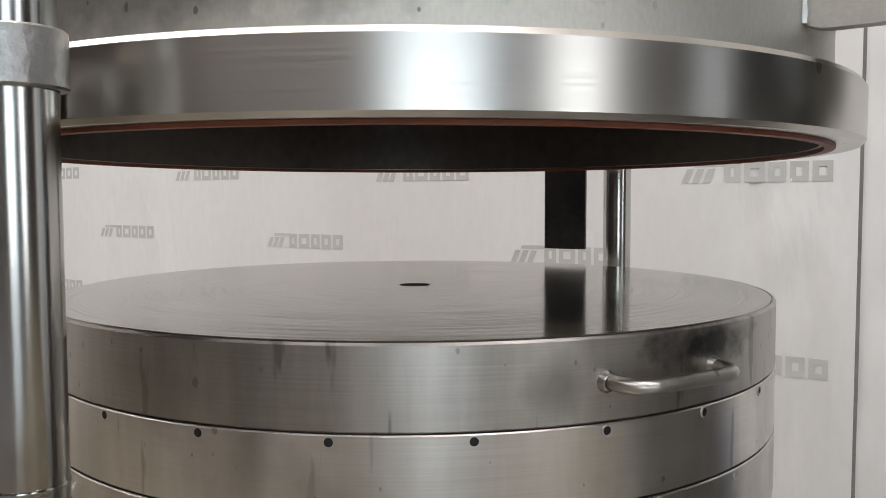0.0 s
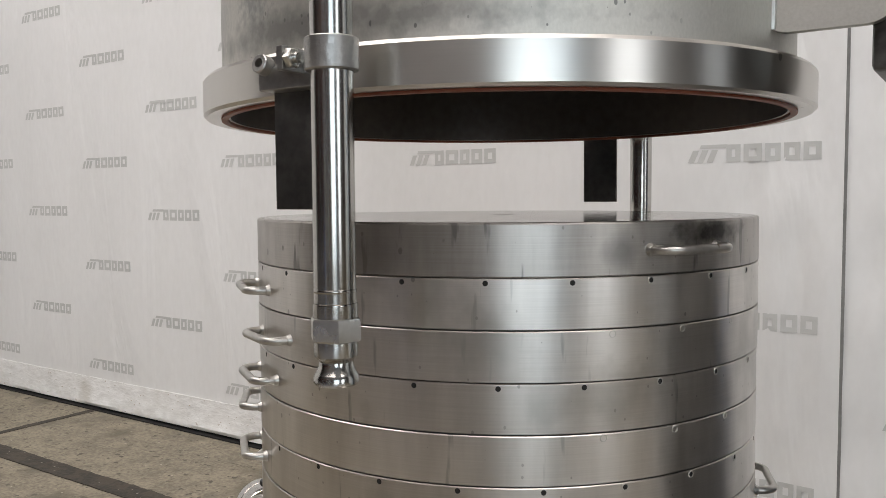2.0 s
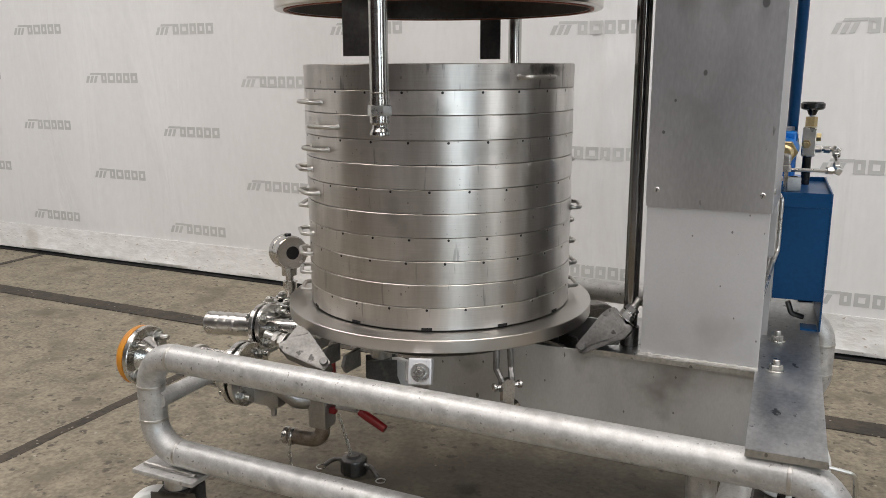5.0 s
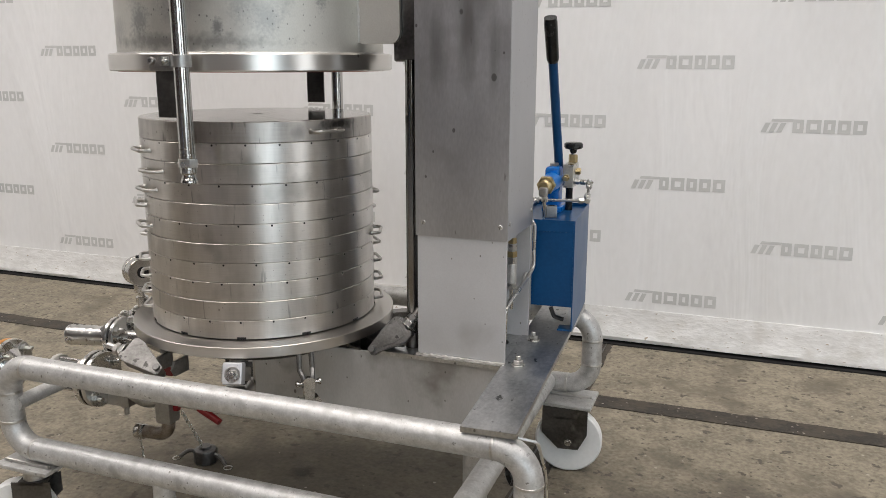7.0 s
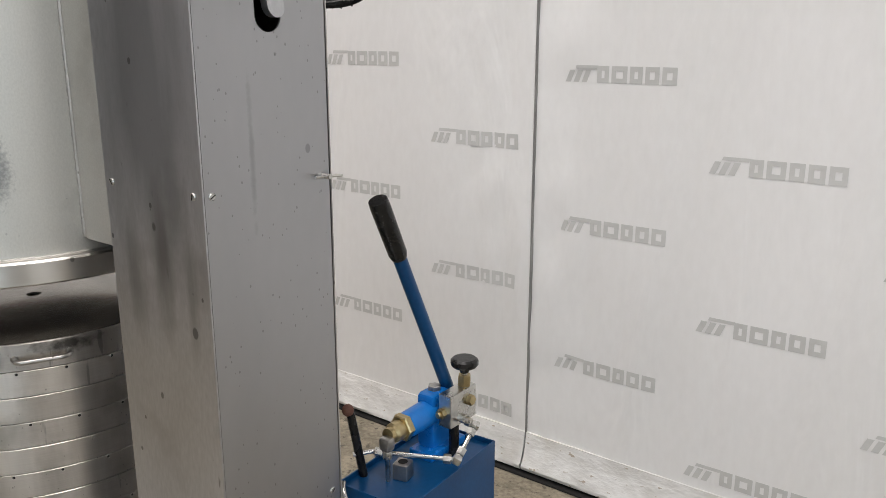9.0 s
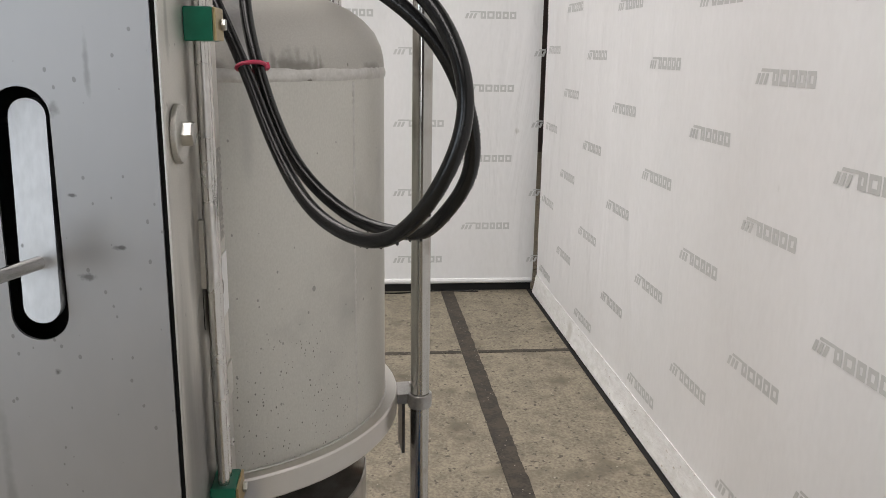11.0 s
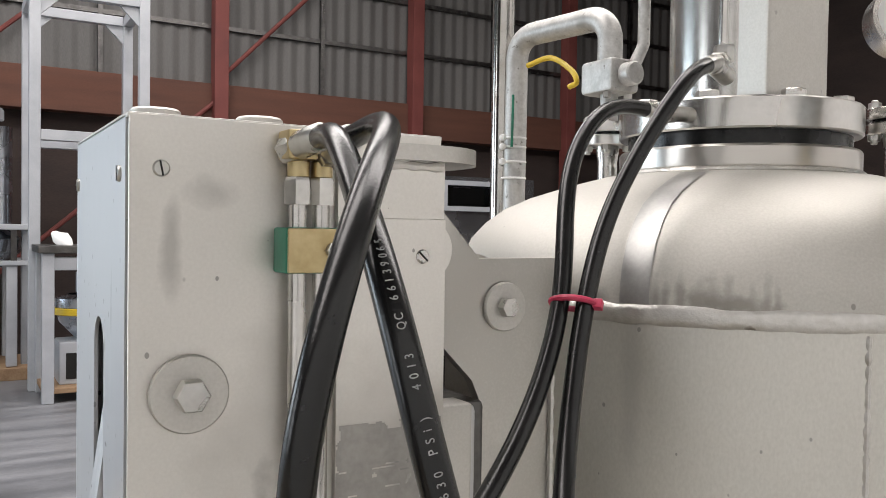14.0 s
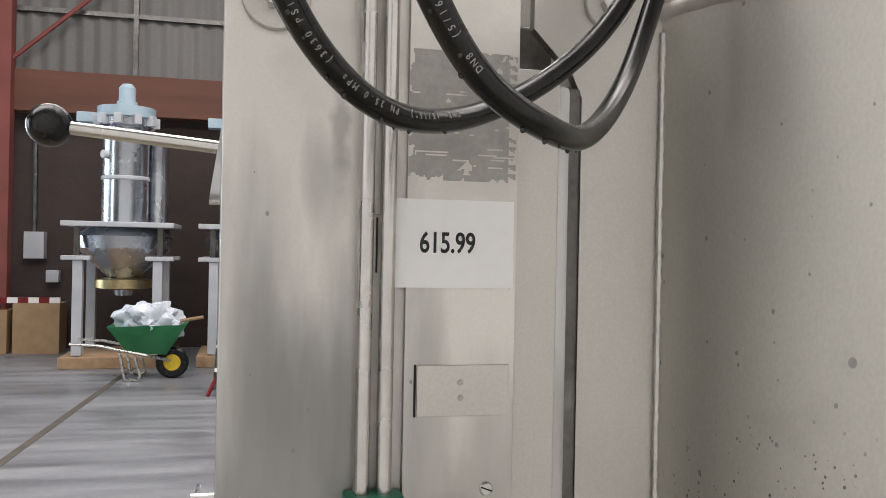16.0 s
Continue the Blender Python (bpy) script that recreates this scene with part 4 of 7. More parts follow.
def swing_clamp(parent, a, lean, drop, way=None, move=(0, 0, 0), cant=-0.25):
    """A hinged clamp: lugs on the bowl, a wedge-shaped jaw and its bolt with washer and nut. lean: degrees it falls outwards from hanging upright."""
    base = pose(0, 0, 0, 0, 0, a) @ Matrix.Translation((0.338, 0, drop))
    tilt = base @ pose(0, 0, 0, 0, lean, 0)
    if way is not None:
        w = Vector(way).normalized()
        down = Vector((base.to_3x3() @ Vector((1, 0, 0)))) - Vector((0, 0, 0.9))
        down = (down - w * down.dot(w)).normalized()
        tilt = Matrix((down, w.cross(down), w)).transposed().to_4x4()
        tilt.translation = base.translation + Vector(move)
    for s in (-1, 1):
        part("lug", prism(B(), [(-0.03, -0.012), (0.012, -0.016), (0.02, 0.0), (0.012, 0.02), (-0.03, 0.026)], [], s * 0.030 - 0.004, s * 0.030 + 0.004, base @ XZ), CAST, parent)
    jaw = prism(B(), [(-0.009, -0.010), (0.012, -0.012), (0.030, 0.050), (0.039, 0.080), (0.036, 0.100), (0.026, 0.106), (0.017, 0.097), (0.012, 0.100), (-0.020, 0.104), (-0.027, 0.096), (-0.028, 0.074), (-0.018, 0.030)], [], -0.020, 0.020, tilt @ XZ)
    bmesh.ops.bevel(jaw, geom=list(jaw.edges), offset=0.0018, segments=2, affect="EDGES")
    j = part("jaw", jaw, JAWST, parent, "cast steel clamp jaw")
    part("jaw_rib", prism(B(), [(0.006, 0.004), (0.022, 0.056), (0.028, 0.088), (-0.014, 0.092), (-0.018, 0.070)], [], 0.0200, 0.0225, tilt @ XZ), JAWST, j)
    bm = B()
    t = (tilt @ XZ)
    p = t @ Vector((0.006 if cant < 0 else 0.018, 0.106, 0))
    d = (t.to_3x3() @ Vector((cant, 1, 0))).normalized()
    bolt(bm, p - d * 0.004, d, 0.0165, 0.014, 0.023, 0.006)
    bolt(bm, p + d * 0.016, d, 0.0150, 0.011, 0.0, 0.022)
    part("bolt", bm, ZINC, j, "bright bolt with nut and washer")
    for s in (-1, 1):
        part("hinge_pin", drum(B(), along(t @ Vector((0.0, 0.0, s * 0.022)), t.to_3x3() @ Vector((0, 0, s))), 0.0085, 0, 0.009, 0.001, 16), CAST, j)
    return j


swing_clamp(dish, -103, 58, 0.498, way=(-0.86, 0.10, 0.46), move=(-0.025, -0.012, -0.012), cant=0.30)
swing_clamp(dish, -12, 58, 0.500, way=(0.69, 0.33, 0.63), move=(0.050, -0.040, 0.026))
swing_clamp(dish, 40, 104, 0.505)
swing_clamp(dish, 82, 102, 0.505)
swing_clamp(dish, 172, 104, 0.505)
# the front clamp hangs straight down, its nut outwards
a = -70.3
m = pose(0, 0, 0, 0, 0, a) @ Matrix.Translation((0.372, 0, 0.515)) @ pose(0, 0, 0, 0, -20, 0) @ Matrix.Translation((0, 0, -0.515))
m = Matrix.Translation((0, 0, -0.007)) @ m
bm = box(B(), -0.016, 0.020, -0.0235, 0.0235, 0.494, 0.5465, 0.004, m)
fc = part("front_jaw", bm, PALE, dish, "bright clamp jaw with a hex bolt")
part("bolt", bolt(B(), m @ Vector((0.020, 0.001, 0.5185)), m.to_3x3() @ Vector((1, 0, 0)), 0.0120, 0.010, 0.0185, 0.004), ZINC, fc)
part("cheek", box(B(), -0.05, -0.004, -0.032, -0.0237, 0.500, 0.540, 0.002, m), DULL, fc)
part("hinge_block", box(B(), -0.10, -0.016, -0.016, 0.016, 0.500, 0.535, 0.004, m), DULL, fc)
# toggle latch
m = pose(0, 0, 0, 0, 0, -43) @ Matrix.Translation((0.345, 0, 0.545)) @ Matrix.Scale(1.42, 4) @ Matrix.Translation((0, 0, -0.545))
latch = thing("toggle_latch", m @ Vector((0, 0, 0.42)), "small steel toggle latch hanging under the flange", "latch")
bm = B()
for s in (-1, 1):
    tube(bm, bent([m @ Vector((0, s * 0.0105, 0.545)), m @ Vector((0.002, s * 0.0115, 0.515)), m @ Vector((0.012, s * 0.008, 0.502)), m @ Vector((0.014, s * 0.0075, 0.486))], 0.008), 0.0066, 10)
part("bail", bm, CAST, latch)
part("cross_pin", tube(B(), [m @ Vector((0.014, -0.02, 0.493)), m @ Vector((0.014, 0.02, 0.493))], 0.005, 10), BRIGHT, latch)
part("lever", prism(B(), [(-0.0065, 0.432), (0.0065, 0.432), (0.0085, 0.470), (0.0105, 0.500), (0.004, 0.504), (-0.004, 0.504), (-0.0105, 0.500), (-0.0085, 0.470)], [], 0.010, 0.020, m @ YZ), BRIGHT, latch)
for s in (-1, 1):
    part("pin_head", drum(B(), along(m @ Vector((0.014, s * 0.017, 0.493)), m.to_3x3().normalized() @ Vector((0, s, 0))), 0.0085, 0, 0.007, 0.001, 16), BRIGHT, latch)
part("hook", prism(B(), [(-0.020, -0.004), (0.020, -0.004), (0.025, 0.012), (0.016, 0.030), (0.007, 0.026), (-0.007, 0.026), (-0.016, 0.030), (-0.025, 0.012)], [], -0.026, -0.010, m @ Matrix.Translation((0, 0, 0.438)) @ YZ @ pose(0, 0, 0.03)), BRIGHT, latch)
part("strap", box(B(), -0.004, 0.002, -0.012, 0.012, 0.412, 0.445, 0.001, m), DULL, latch)

# ---- wheeled frame ----
frame_top, frame_low, RAIL, PR = 0.4870, 0.2660, 0.440, 0.0302
chassis = thing("wheeled_frame", (0.2, 0, 0.0), "pickled steel pipe frame on four white castors", "machine frame")
for s in (-1, 1):
    y = s * RAIL if s < 0 else 0.475
    x0, x1 = -0.493, 0.870 if s < 0 else 0.832
    zt, zl, er = frame_top, frame_low, 0.072
    loop = [(0.19, y, zt), (x1, y, zt), (x1, y, zl), (x0, y, zl), (x0, y, zt), (0.19, y, zt)]
    part("pipe_loop", tube(B(), bent(loop, er, 10), PR, 28, False), PIPE, chassis, "bent pickled steel pipe bumper")
    for px, pz, d in ((x0 + er, zt, 0), (x0, zt - er, 1), (x0, zl + er, 1), (x0 + er, zl, 0), (x1 - er, zt, 0), (x1, zt - er, 1), (x1, zl + er, 1), (x1 - er, zl, 0)):
        bm = lathe(B(), [(PR - 0.001, -0.004), (PR + 0.0007, -0.003), (PR + 0.0013, 0), (PR + 0.0007, 0.003), (PR - 0.001, 0.004)], 28, along((px, y, pz), (1, 0, 0) if d == 0 else (0, 0, 1)))
        part("butt_weld", bm, WELD, chassis)
    for px, yaw in ((x0 + 0.055, 200 if s < 0 else 30), (x1 - 0.065, 160 if s < 0 else 8)):
        part("castor_plate", box(B(), px - 0.085, px + 0.085, y - (0.095 if s > 0 and px > 0 else 0.048), y + 0.048, 0.2200, 0.2310, 0.003), PIPE, chassis, "welded mounting plate")
        bm = weld_line(B(), [(px - 0.07, y - 0.024, 0.236), (px + 0.075, y - 0.024, 0.236)], 0.004)
        part("fillet_weld", bm, WELD, chassis)
        rear = s > 0 and px > 0
        cm = Matrix.Translation((px, y - (0.045 if rear else 0), 0)) @ pose(0, 0, 0, 0, 0, yaw)
        castor = part("castor", drum(B(), cm, 0.030, 0.186, 0.2195), DULL, chassis, "swivel castor with a white wheel")
        off = 0.012 if s > 0 and px > 0 else 0.042
        wr = 0.102 if s > 0 and px > 0 else 0.090
        bm = B()
        for q in (-1, 1):
            fw, ft = (0.068, 0.2195) if rear else (0.050, 0.184)
            prism(bm, [(-fw, ft), (fw, ft), (fw, 0.130), (off + 0.030, wr - 0.022), (off - 0.030, wr - 0.022), (-fw, 0.13)], [], q * 0.030 - 0.0015, q * 0.030 + 0.0015, cm @ XZ)
        box(bm, -0.034, 0.034, -0.0315, 0.0315, 0.175, 0.186, 0.002, cm)
        part("fork", bm, DARKST, castor, "dark pressed steel fork")
        wm = cm @ along((off, 0, wr), (0, 1, 0))
        part("wheel", lathe(B(), [(0.0, -0.014), (0.05, -0.014), (0.058, -0.019), (wr - 0.006, -0.019), (wr, -0.012), (wr, 0.012), (wr - 0.006, 0.019), (0.058, 0.019), (0.05, 0.014), (0.0, 0.014)], 48, wm), NYLON, castor, "white nylon wheel")
        bm = B()
        for q in (-1, 1):
            bolt(bm, cm @ Vector((off, q * 0.0315, wr)), cm.to_3x3() @ Vector((0, q, 0)), 0.009, 0.006, 0.011)
        part("axle_bolt", bm, ZINC, castor)
# long box beam below the bowl and the column
part("beam", box(B(), 0.02, 0.738, -0.107, -0.100, 0.345, 0.5160, 0.0015), BEAMST, chassis, "welded box beam of grey sheet steel")
part("beam_side", box(B(), 0.02, 0.738, 0.124, 0.131, 0.345, 0.5160, 0.0015), BEAMST, chassis)
part("beam_floor", box(B(), 0.02, 0.738, -0.100, 0.124, 0.345, 0.352), DARKST, chassis)
part("beam_web", box(B(), 0.445, 0.451, -0.100, 0.124, 0.352, 0.5155), DARKST, chassis)
part("beam_cap", prism(B(), [(0.40, -0.117), (0.738, -0.117), (0.738, 0.141), (0.40, 0.141), (0.40, 0.09), (0.445, 0.07), (0.445, -0.07), (0.40, -0.09)], [[(0.654 + 0.033 * math.cos(0.3 * k), 0.050 + 0.033 * math.sin(0.3 * k)) for k in range(21)]], 0.516, 0.5260), SCUFFED, chassis, "scuffed cap plate with a round hole")
part("cross_plate", prism(B(), [(0.733, -0.466), (0.848, -0.462), (0.808, 0.460), (0.690, 0.460)], [], 0.5165, 0.5285), SCUFFED, chassis, "scuffed flat steel cross plate with a round hole")
part("cross_pipe", tube(B(), [(0.698, -0.415, 0.272), (0.698, 0.45, 0.272)], PR, 24), PIPE, chassis)
part("cross_pipe", tube(B(), [(-0.470, -0.445, 0.385), (-0.455, 0.478, 0.395)], 0.0190, 18), PIPE, chassis)
part("stay_pipe", tube(B(), [(0.625, -0.03, 0.05), (0.625, -0.03, 0.35)], 0.032, 24), PIPE, chassis)
part("stay_pipe", tube(B(), [(-0.03, -0.44, 0.04), (-0.03, -0.44, 0.25)], 0.026, 24), PIPE, chassis)
part("foot_pad", box(B(), 0.56, 0.72, -0.10, 0.04, 0.035, 0.05, 0.003), PIPE, chassis)
part("cable_loop", tube(B(), smooth_path([(0.80, -0.30, 0.50), (0.81, -0.31, 0.38), (0.80, -0.30, 0.33), (0.785, -0.29, 0.35), (0.79, -0.29, 0.40)], 8), 0.007, 8), BLACK, chassis)
part("wire", tube(B(), bent([(0.848, -0.455, 0.518), (0.885, -0.435, 0.505), (0.895, -0.40, 0.42), (0.90, -0.40, 0.33)], 0.02), 0.0032, 8), ZINC, chassis)
bm = B()
for p in ((0.752, -0.096), (0.742, 0.091)):
    bolt(bm, (*p, 0.5285), (0, 0, 1), 0.0125, 0.010, 0.017, 0.010)
    part("plate_bolt", bm, ZINC, chassis, "stainless bolt with washer")
    bm = B()
bm.free()
part("weld_seam", weld_line(B(), [(0.494, -0.109, 0.528), (0.722, -0.109, 0.528)], 0.0042), WELD, chassis)

# ---- lift column ----
CX0, CX1, CY0, CY1, CTOP = 0.494, 0.7235, -0.1065, 0.1330, 1.962
col = thing("lift_column", (0.61, 0.012, 0.526), "upright sheet steel lift column with bolted covers", "column")
part("lower_front", box(B(), CX0 + 0.003, CX1 - 0.003, CY0 + 0.004, CY0 + 0.012, 0.526, 0.836, 0.001), PALE, col, "pale pickled sheet of the column foot")
part("lower_back", box(B(), CX0 + 0.003, CX1 - 0.003, CY1 - 0.014, CY1 - 0.006, 0.526, 0.836, 0.001), PALE, col)
part("divider", box(B(), 0.585, 0.591, CY0 + 0.012, CY1 - 0.014, 0.526, 1.2), SHEET, col)
part("front_cover", box(B(), CX0, CX1, CY0, CY0 + 0.003, 0.829, CTOP, 0.0008), SHEET, col, "scuffed sheet steel cover with dark stains")
sl = rounded(-0.0030, 0.0435, 1.6095, 1.8230, 0.0230, 8)
part("side_cover", prism(B(), [(CY0 + 0.0035, 0.829), (CY1 - 0.0066, 0.829), (CY1 - 0.0066, CTOP - 0.001), (CY0 + 0.0035, CTOP - 0.001)], [sl], CX1 - 0.003, CX1, YZ), GLOSSY, col, "sheet steel cover with a long rounded slot")
part("back_plate", box(B(), CX0 + 0.001, CX1 - 0.001, CY1 - 0.0026, CY1, 0.60, CTOP, 0.0008), BACK_STEEL, col, "matt steel plate with bolts")
# added black strip that keeps the joint between the covers dark
part("edge_gap", box(B(), CX1 - 0.012, CX1 - 0.006, CY1 - 0.012, CY1 - 0.0030, 0.84, CTOP - 0.004), GAP, col)
# added box that keeps light out of the column, so the slot looks black
part("guide_mast", box(B(), 0.555, 0.650, -0.088, 0.108, 1.25, 1.93, 0.002), DARKST, col, "added dark box inside that blocks light behind the slot")
part("inner_cover", box(B(), CX0, CX0 + 0.003, CY0 + 0.004, CY1 - 0.006, 1.75, CTOP - 0.002), SHEET, col)
part("top_cap", box(B(), CX0, CX1, CY0 + 0.002, CY1 - 0.001, CTOP - 0.003, CTOP + 0.001, 0.001), SATIN, col)
part("overlay_plate", box(B(), CX0 - 0.0005, 0.583, CY1, CY1 + 0.006, 0.62, 1.899, 0.0008), BACK_STEEL, col, "bolted overlay plate")
part("overlay_lobe", drum(B(), along((0.511, CY1 - 0.004, 1.876), (0, 1, 0)), 0.0240, 0, 0.0097, 0.0008, 40), BACK_STEEL, col)
part("upper_plate", box(B(), CX0 + 0.001, 0.5642, CY1, CY1 + 0.0056, 1.8991, 1.9425, 0.0002), BACK_STEEL, col)
part("overlay_ear", box(B(), 0.5642, 0.583, CY1, CY1 + 0.006, 1.8991, CTOP + 0.002, 0.0003), BACK_STEEL, col)
part("fillet_weld", weld_line(B(), [(0.497, CY1 + 0.0052, 1.9385), (0.562, CY1 + 0.0052, 1.9385)], 0.0036), BACK_STEEL, col)
part("lobe_bolt", hexagon(B(), along((0.486, CY1 - 0.022, 1.922), (0, 0, 1)), 0.0075, 0, 0.0205), ZINC, col)
part("top_lobe", prism(B(), rounded(0.446, 0.572, 0.02, 0.1455, 0.055, 10), [], 1.9425, 1.9545), SATIN, col, "round-ended top plate")
for x, y in ((0.70, 0.100), (0.628, 0.100), (0.54, 0.09)):
    part("cap_bolt", drum(B(), along((x, y, CTOP - 0.008 if x < 0.6 else CTOP), (0, 0, 1)), 0.0165, 0, 0.0075, 0.0015), SATIN, col)
# slotted screws of the covers
SCREW = B()
lathe(SCREW, [(0, 0.0022), (0.0045, 0.0022), (0.0055, 0.0012), (0.0055, 0)], 16)
SCREW_ME = part("screw", SCREW, ZINC).data
bpy.data.objects.remove(bpy.data.objects["screw"])
SLIT_ME = part("slit", box(B(), -0.005, 0.005, -0.0006, 0.0006, 0.0023, 0.0026), GAP).data
bpy.data.objects.remove(bpy.data.objects["slit"])
for p, d in (((0.514, CY0, 0.8615), (0, -1, 0)), ((0.705, CY0, 0.8615), (0, -1, 0)), ((0.512, CY0, 1.398), (0, -1, 0)), ((0.704, CY0, 1.398), (0, -1, 0)),
             ((0.512, CY0, 1.925), (0, -1, 0)), ((0.704, CY0, 1.925), (0, -1, 0)),
             ((CX1, -0.091, 0.868), (1, 0, 0)), ((CX1, 0.110, 0.868), (1, 0, 0)), ((CX1, -0.091, 1.398), (1, 0, 0)), ((CX1, 0.108, 1.925), (1, 0, 0)), ((CX1, -0.095, 1.925), (1, 0, 0)),
             ((0.703, CY1, 1.928), (0, 1, 0)), ((0.514, CY1 + 0.006, 1.871), (0, 1, 0)), ((0.515, CY1 + 0.006, 1.405), (0, 1, 0)), ((0.705, CY1, 1.40), (0, 1, 0))):
    m = along(p, d) @ pose(0, 0, 0, 0, 0, random.uniform(0, 180))
    sc = share("screw", SCREW_ME, m, col)
    share("slit", SLIT_ME, Matrix(), sc)
part("wing_screw", tube(B(), [(CX1, 0.112, 1.40), (CX1 + 0.018, 0.112, 1.40)], 0.004, 10), ZINC, col)
part("wing", tube(B(), [(CX1 + 0.014, 0.085, 1.402), (CX1 + 0.014, 0.140, 1.398)], 0.0022, 8), ZINC, col)
for p, rw, rh in (((0.685, CY1, 1.782), 0.0258, 0.0115),):
    w = part("washer", drum(B(), along(p, (0, 1, 0)), rw, 0, 0.006, 0.001, 48), SATIN, col, "large flat steel washer")
    part("hex_bolt", bolt(B(), (p[0], p[1] + 0.006, p[2]), (0, 1, 0), rh, 0.010), ZINC, w)
# sticker rest, small nameplate, number card
bm = B()
for i in range(72):
    for j in range(85):
        u, v = 0.4955 + 0.00121 * i, 1.648 + 0.0012 * j
        k = noise.noise(Vector((u * 60, v * 60, 4))) + 0.35 * noise.noise(Vector((u * 240, v * 240, 2)))
        edge = min(i, 71 - i, j, 84 - j) / 2.5
        comb = i < 5 and j % 6 < 2 + i // 2
        scratch = noise.noise(Vector((u * 40, v * 900, 8))) > 0.47 and 8 < j < 60
        if edge < 2 and k > 0.05 + 0.16 * edge or k > 0.70 - 0.25 * (j < 14) or comb or scratch:
            continue
        vs = [bm.verts.new((u + du, CY1 + 0.0064, v + dv)) for du, dv in ((0, 0), (0.00121, 0), (0.00121, 0.0012), (0, 0.0012))]
        bm.faces.new(vs)
bmesh.ops.remove_doubles(bm, verts=bm.verts, dist=0.0002)
part("sticker_residue", bm, RESIDUE, col, "grey remains of a torn-off sticker")
part("small_plate", box(B(), 0.4985, 0.573, CY1 + 0.006, CY1 + 0.0085, 1.4635, 1.5035, 0.0006), SATIN, col)
# black strip painted as the shadow beside the small plate
part("shadow_gap", box(B(), 0.5735, 0.5752, CY1 + 0.006, CY1 + 0.0064, 1.463, 1.504), GAP, col)
bm = B()
for x, z in ((0.538, 1.478), (0.5385, 1.490)):
    drum(bm, along((x, CY1 + 0.0085, z), (0, 1, 0)), 0.0024, 0, 0.001, 0.0003, 10)
part("rivet", bm, DULL, col)
# hydraulic tubes with green clamps
for x in (0.6155, 0.5985):
    part("tube", tube(B(), [(x, CY1 + 0.013, 0.70), (x, CY1 + 0.013, 1.929)], 0.0060, 16), BRIGHT, col, "bright hydraulic tube")
    part("tube_nut", hexagon(B(), along((x, CY1 + 0.013, 1.907), (0, 0, 1)), 0.0098, 0, 0.0185), ZINC, col)
    part("nut_collar", drum(B(), along((x, CY1 + 0.013, 1.925), (0, 0, 1)), 0.0075, 0, 0.012, 0.001, 16), BRASS, col)
for z in (1.876, 1.392):
    clampg = part("tube_clamp", box(B(), 0.584, 0.6285, CY1, CY1 + 0.0265, z - 0.0155, z + 0.0155, 0.002), GREENP, col, "green plastic tube clamp")
    part("clamp_plate", box(B(), 0.5845, 0.628, CY1 + 0.0265, CY1 + 0.0295, z - 0.015, z + 0.015, 0.0012), BRASS, clampg, "yellow passivated cover plate")
    part("clamp_bolt", bolt(B(), (0.5965, CY1 + 0.0295, z), (0, 1, 0), 0.0058, 0.0045), ZINC, clampg)
part("elbow_block", box(B(), 0.605, 0.6265, CY1 + 0.002, CY1 + 0.024, 1.937, 1.957, 0.002), BRASS, col)
part("elbow_block", box(B(), 0.588, 0.6035, CY1 + 0.002, CY1 + 0.022, 1.937, 1.953, 0.002), BRASS, col)
part("spacer_strip", box(B(), 0.6035, 0.6105, CY1, CY1 + 0.005, 1.62, 1.69, 0.0006), SATIN, col)
part("cut_slot", box(B(), 0.6045, 0.6060, CY1, CY1 + 0.0006, 1.575, 1.618), GAP, col)

# number card
card = thing("number_card", (0.545, CY1 + 0.007, 1.564), "white card printed with a black stock number", "card")
part("sheet", box(B(), 0.4965, 0.5920, CY1 + 0.0066, CY1 + 0.0076, 1.5640, 1.6330), CARD, card)
BACK = Matrix(((-1, 0, 0, 0), (0, 0, 1, 0), (0, 1, 0, 0), (0, 0, 0, 1)))
lettering("stock_number", "615.99", 0.0225, Matrix.Translation((0.5505, CY1 + 0.0079, 1.5985)) @ BACK, PLASTIC, card, 0.74, 0.0004)

# control lever in the slot
lever = thing("control_lever", (0.72, 0.02, 1.66), "steel control lever with a black ball knob", "lever")
ARM = [(y + 0.0004 - (z - 1.72) * 0.033, z) for y, z in rounded(0.0088, 0.0385, 1.629, 1.813, 0.0146, 8)]
bm = prism(B(), ARM, [], 0.7020, 0.7150, YZ)
for v in bm.verts:
    v.co.x += 0.145 * (1.777 - v.co.z)  # leans out towards its lower end
part("arm", bm, SHEET, lever, "flat light steel arm in the slot")
part("rod", tube(B(), [(0.724, 0.0255, 1.6785), (0.858, 0.0150, 1.6915)], 0.0058, 14), BRIGHT, lever)
bm = B()
bmesh.ops.create_uvsphere(bm, u_segments=28, v_segments=18, radius=0.0185, matrix=Matrix.Translation((0.868, 0.0145, 1.6925)))
part("ball_knob", bm, PLASTIC, lever, "black plastic ball knob")
part("pivot", tube(B(), [(0.690, -0.05, 1.795), (0.690, 0.08, 1.795)], 0.007, 10), DARKST, lever)

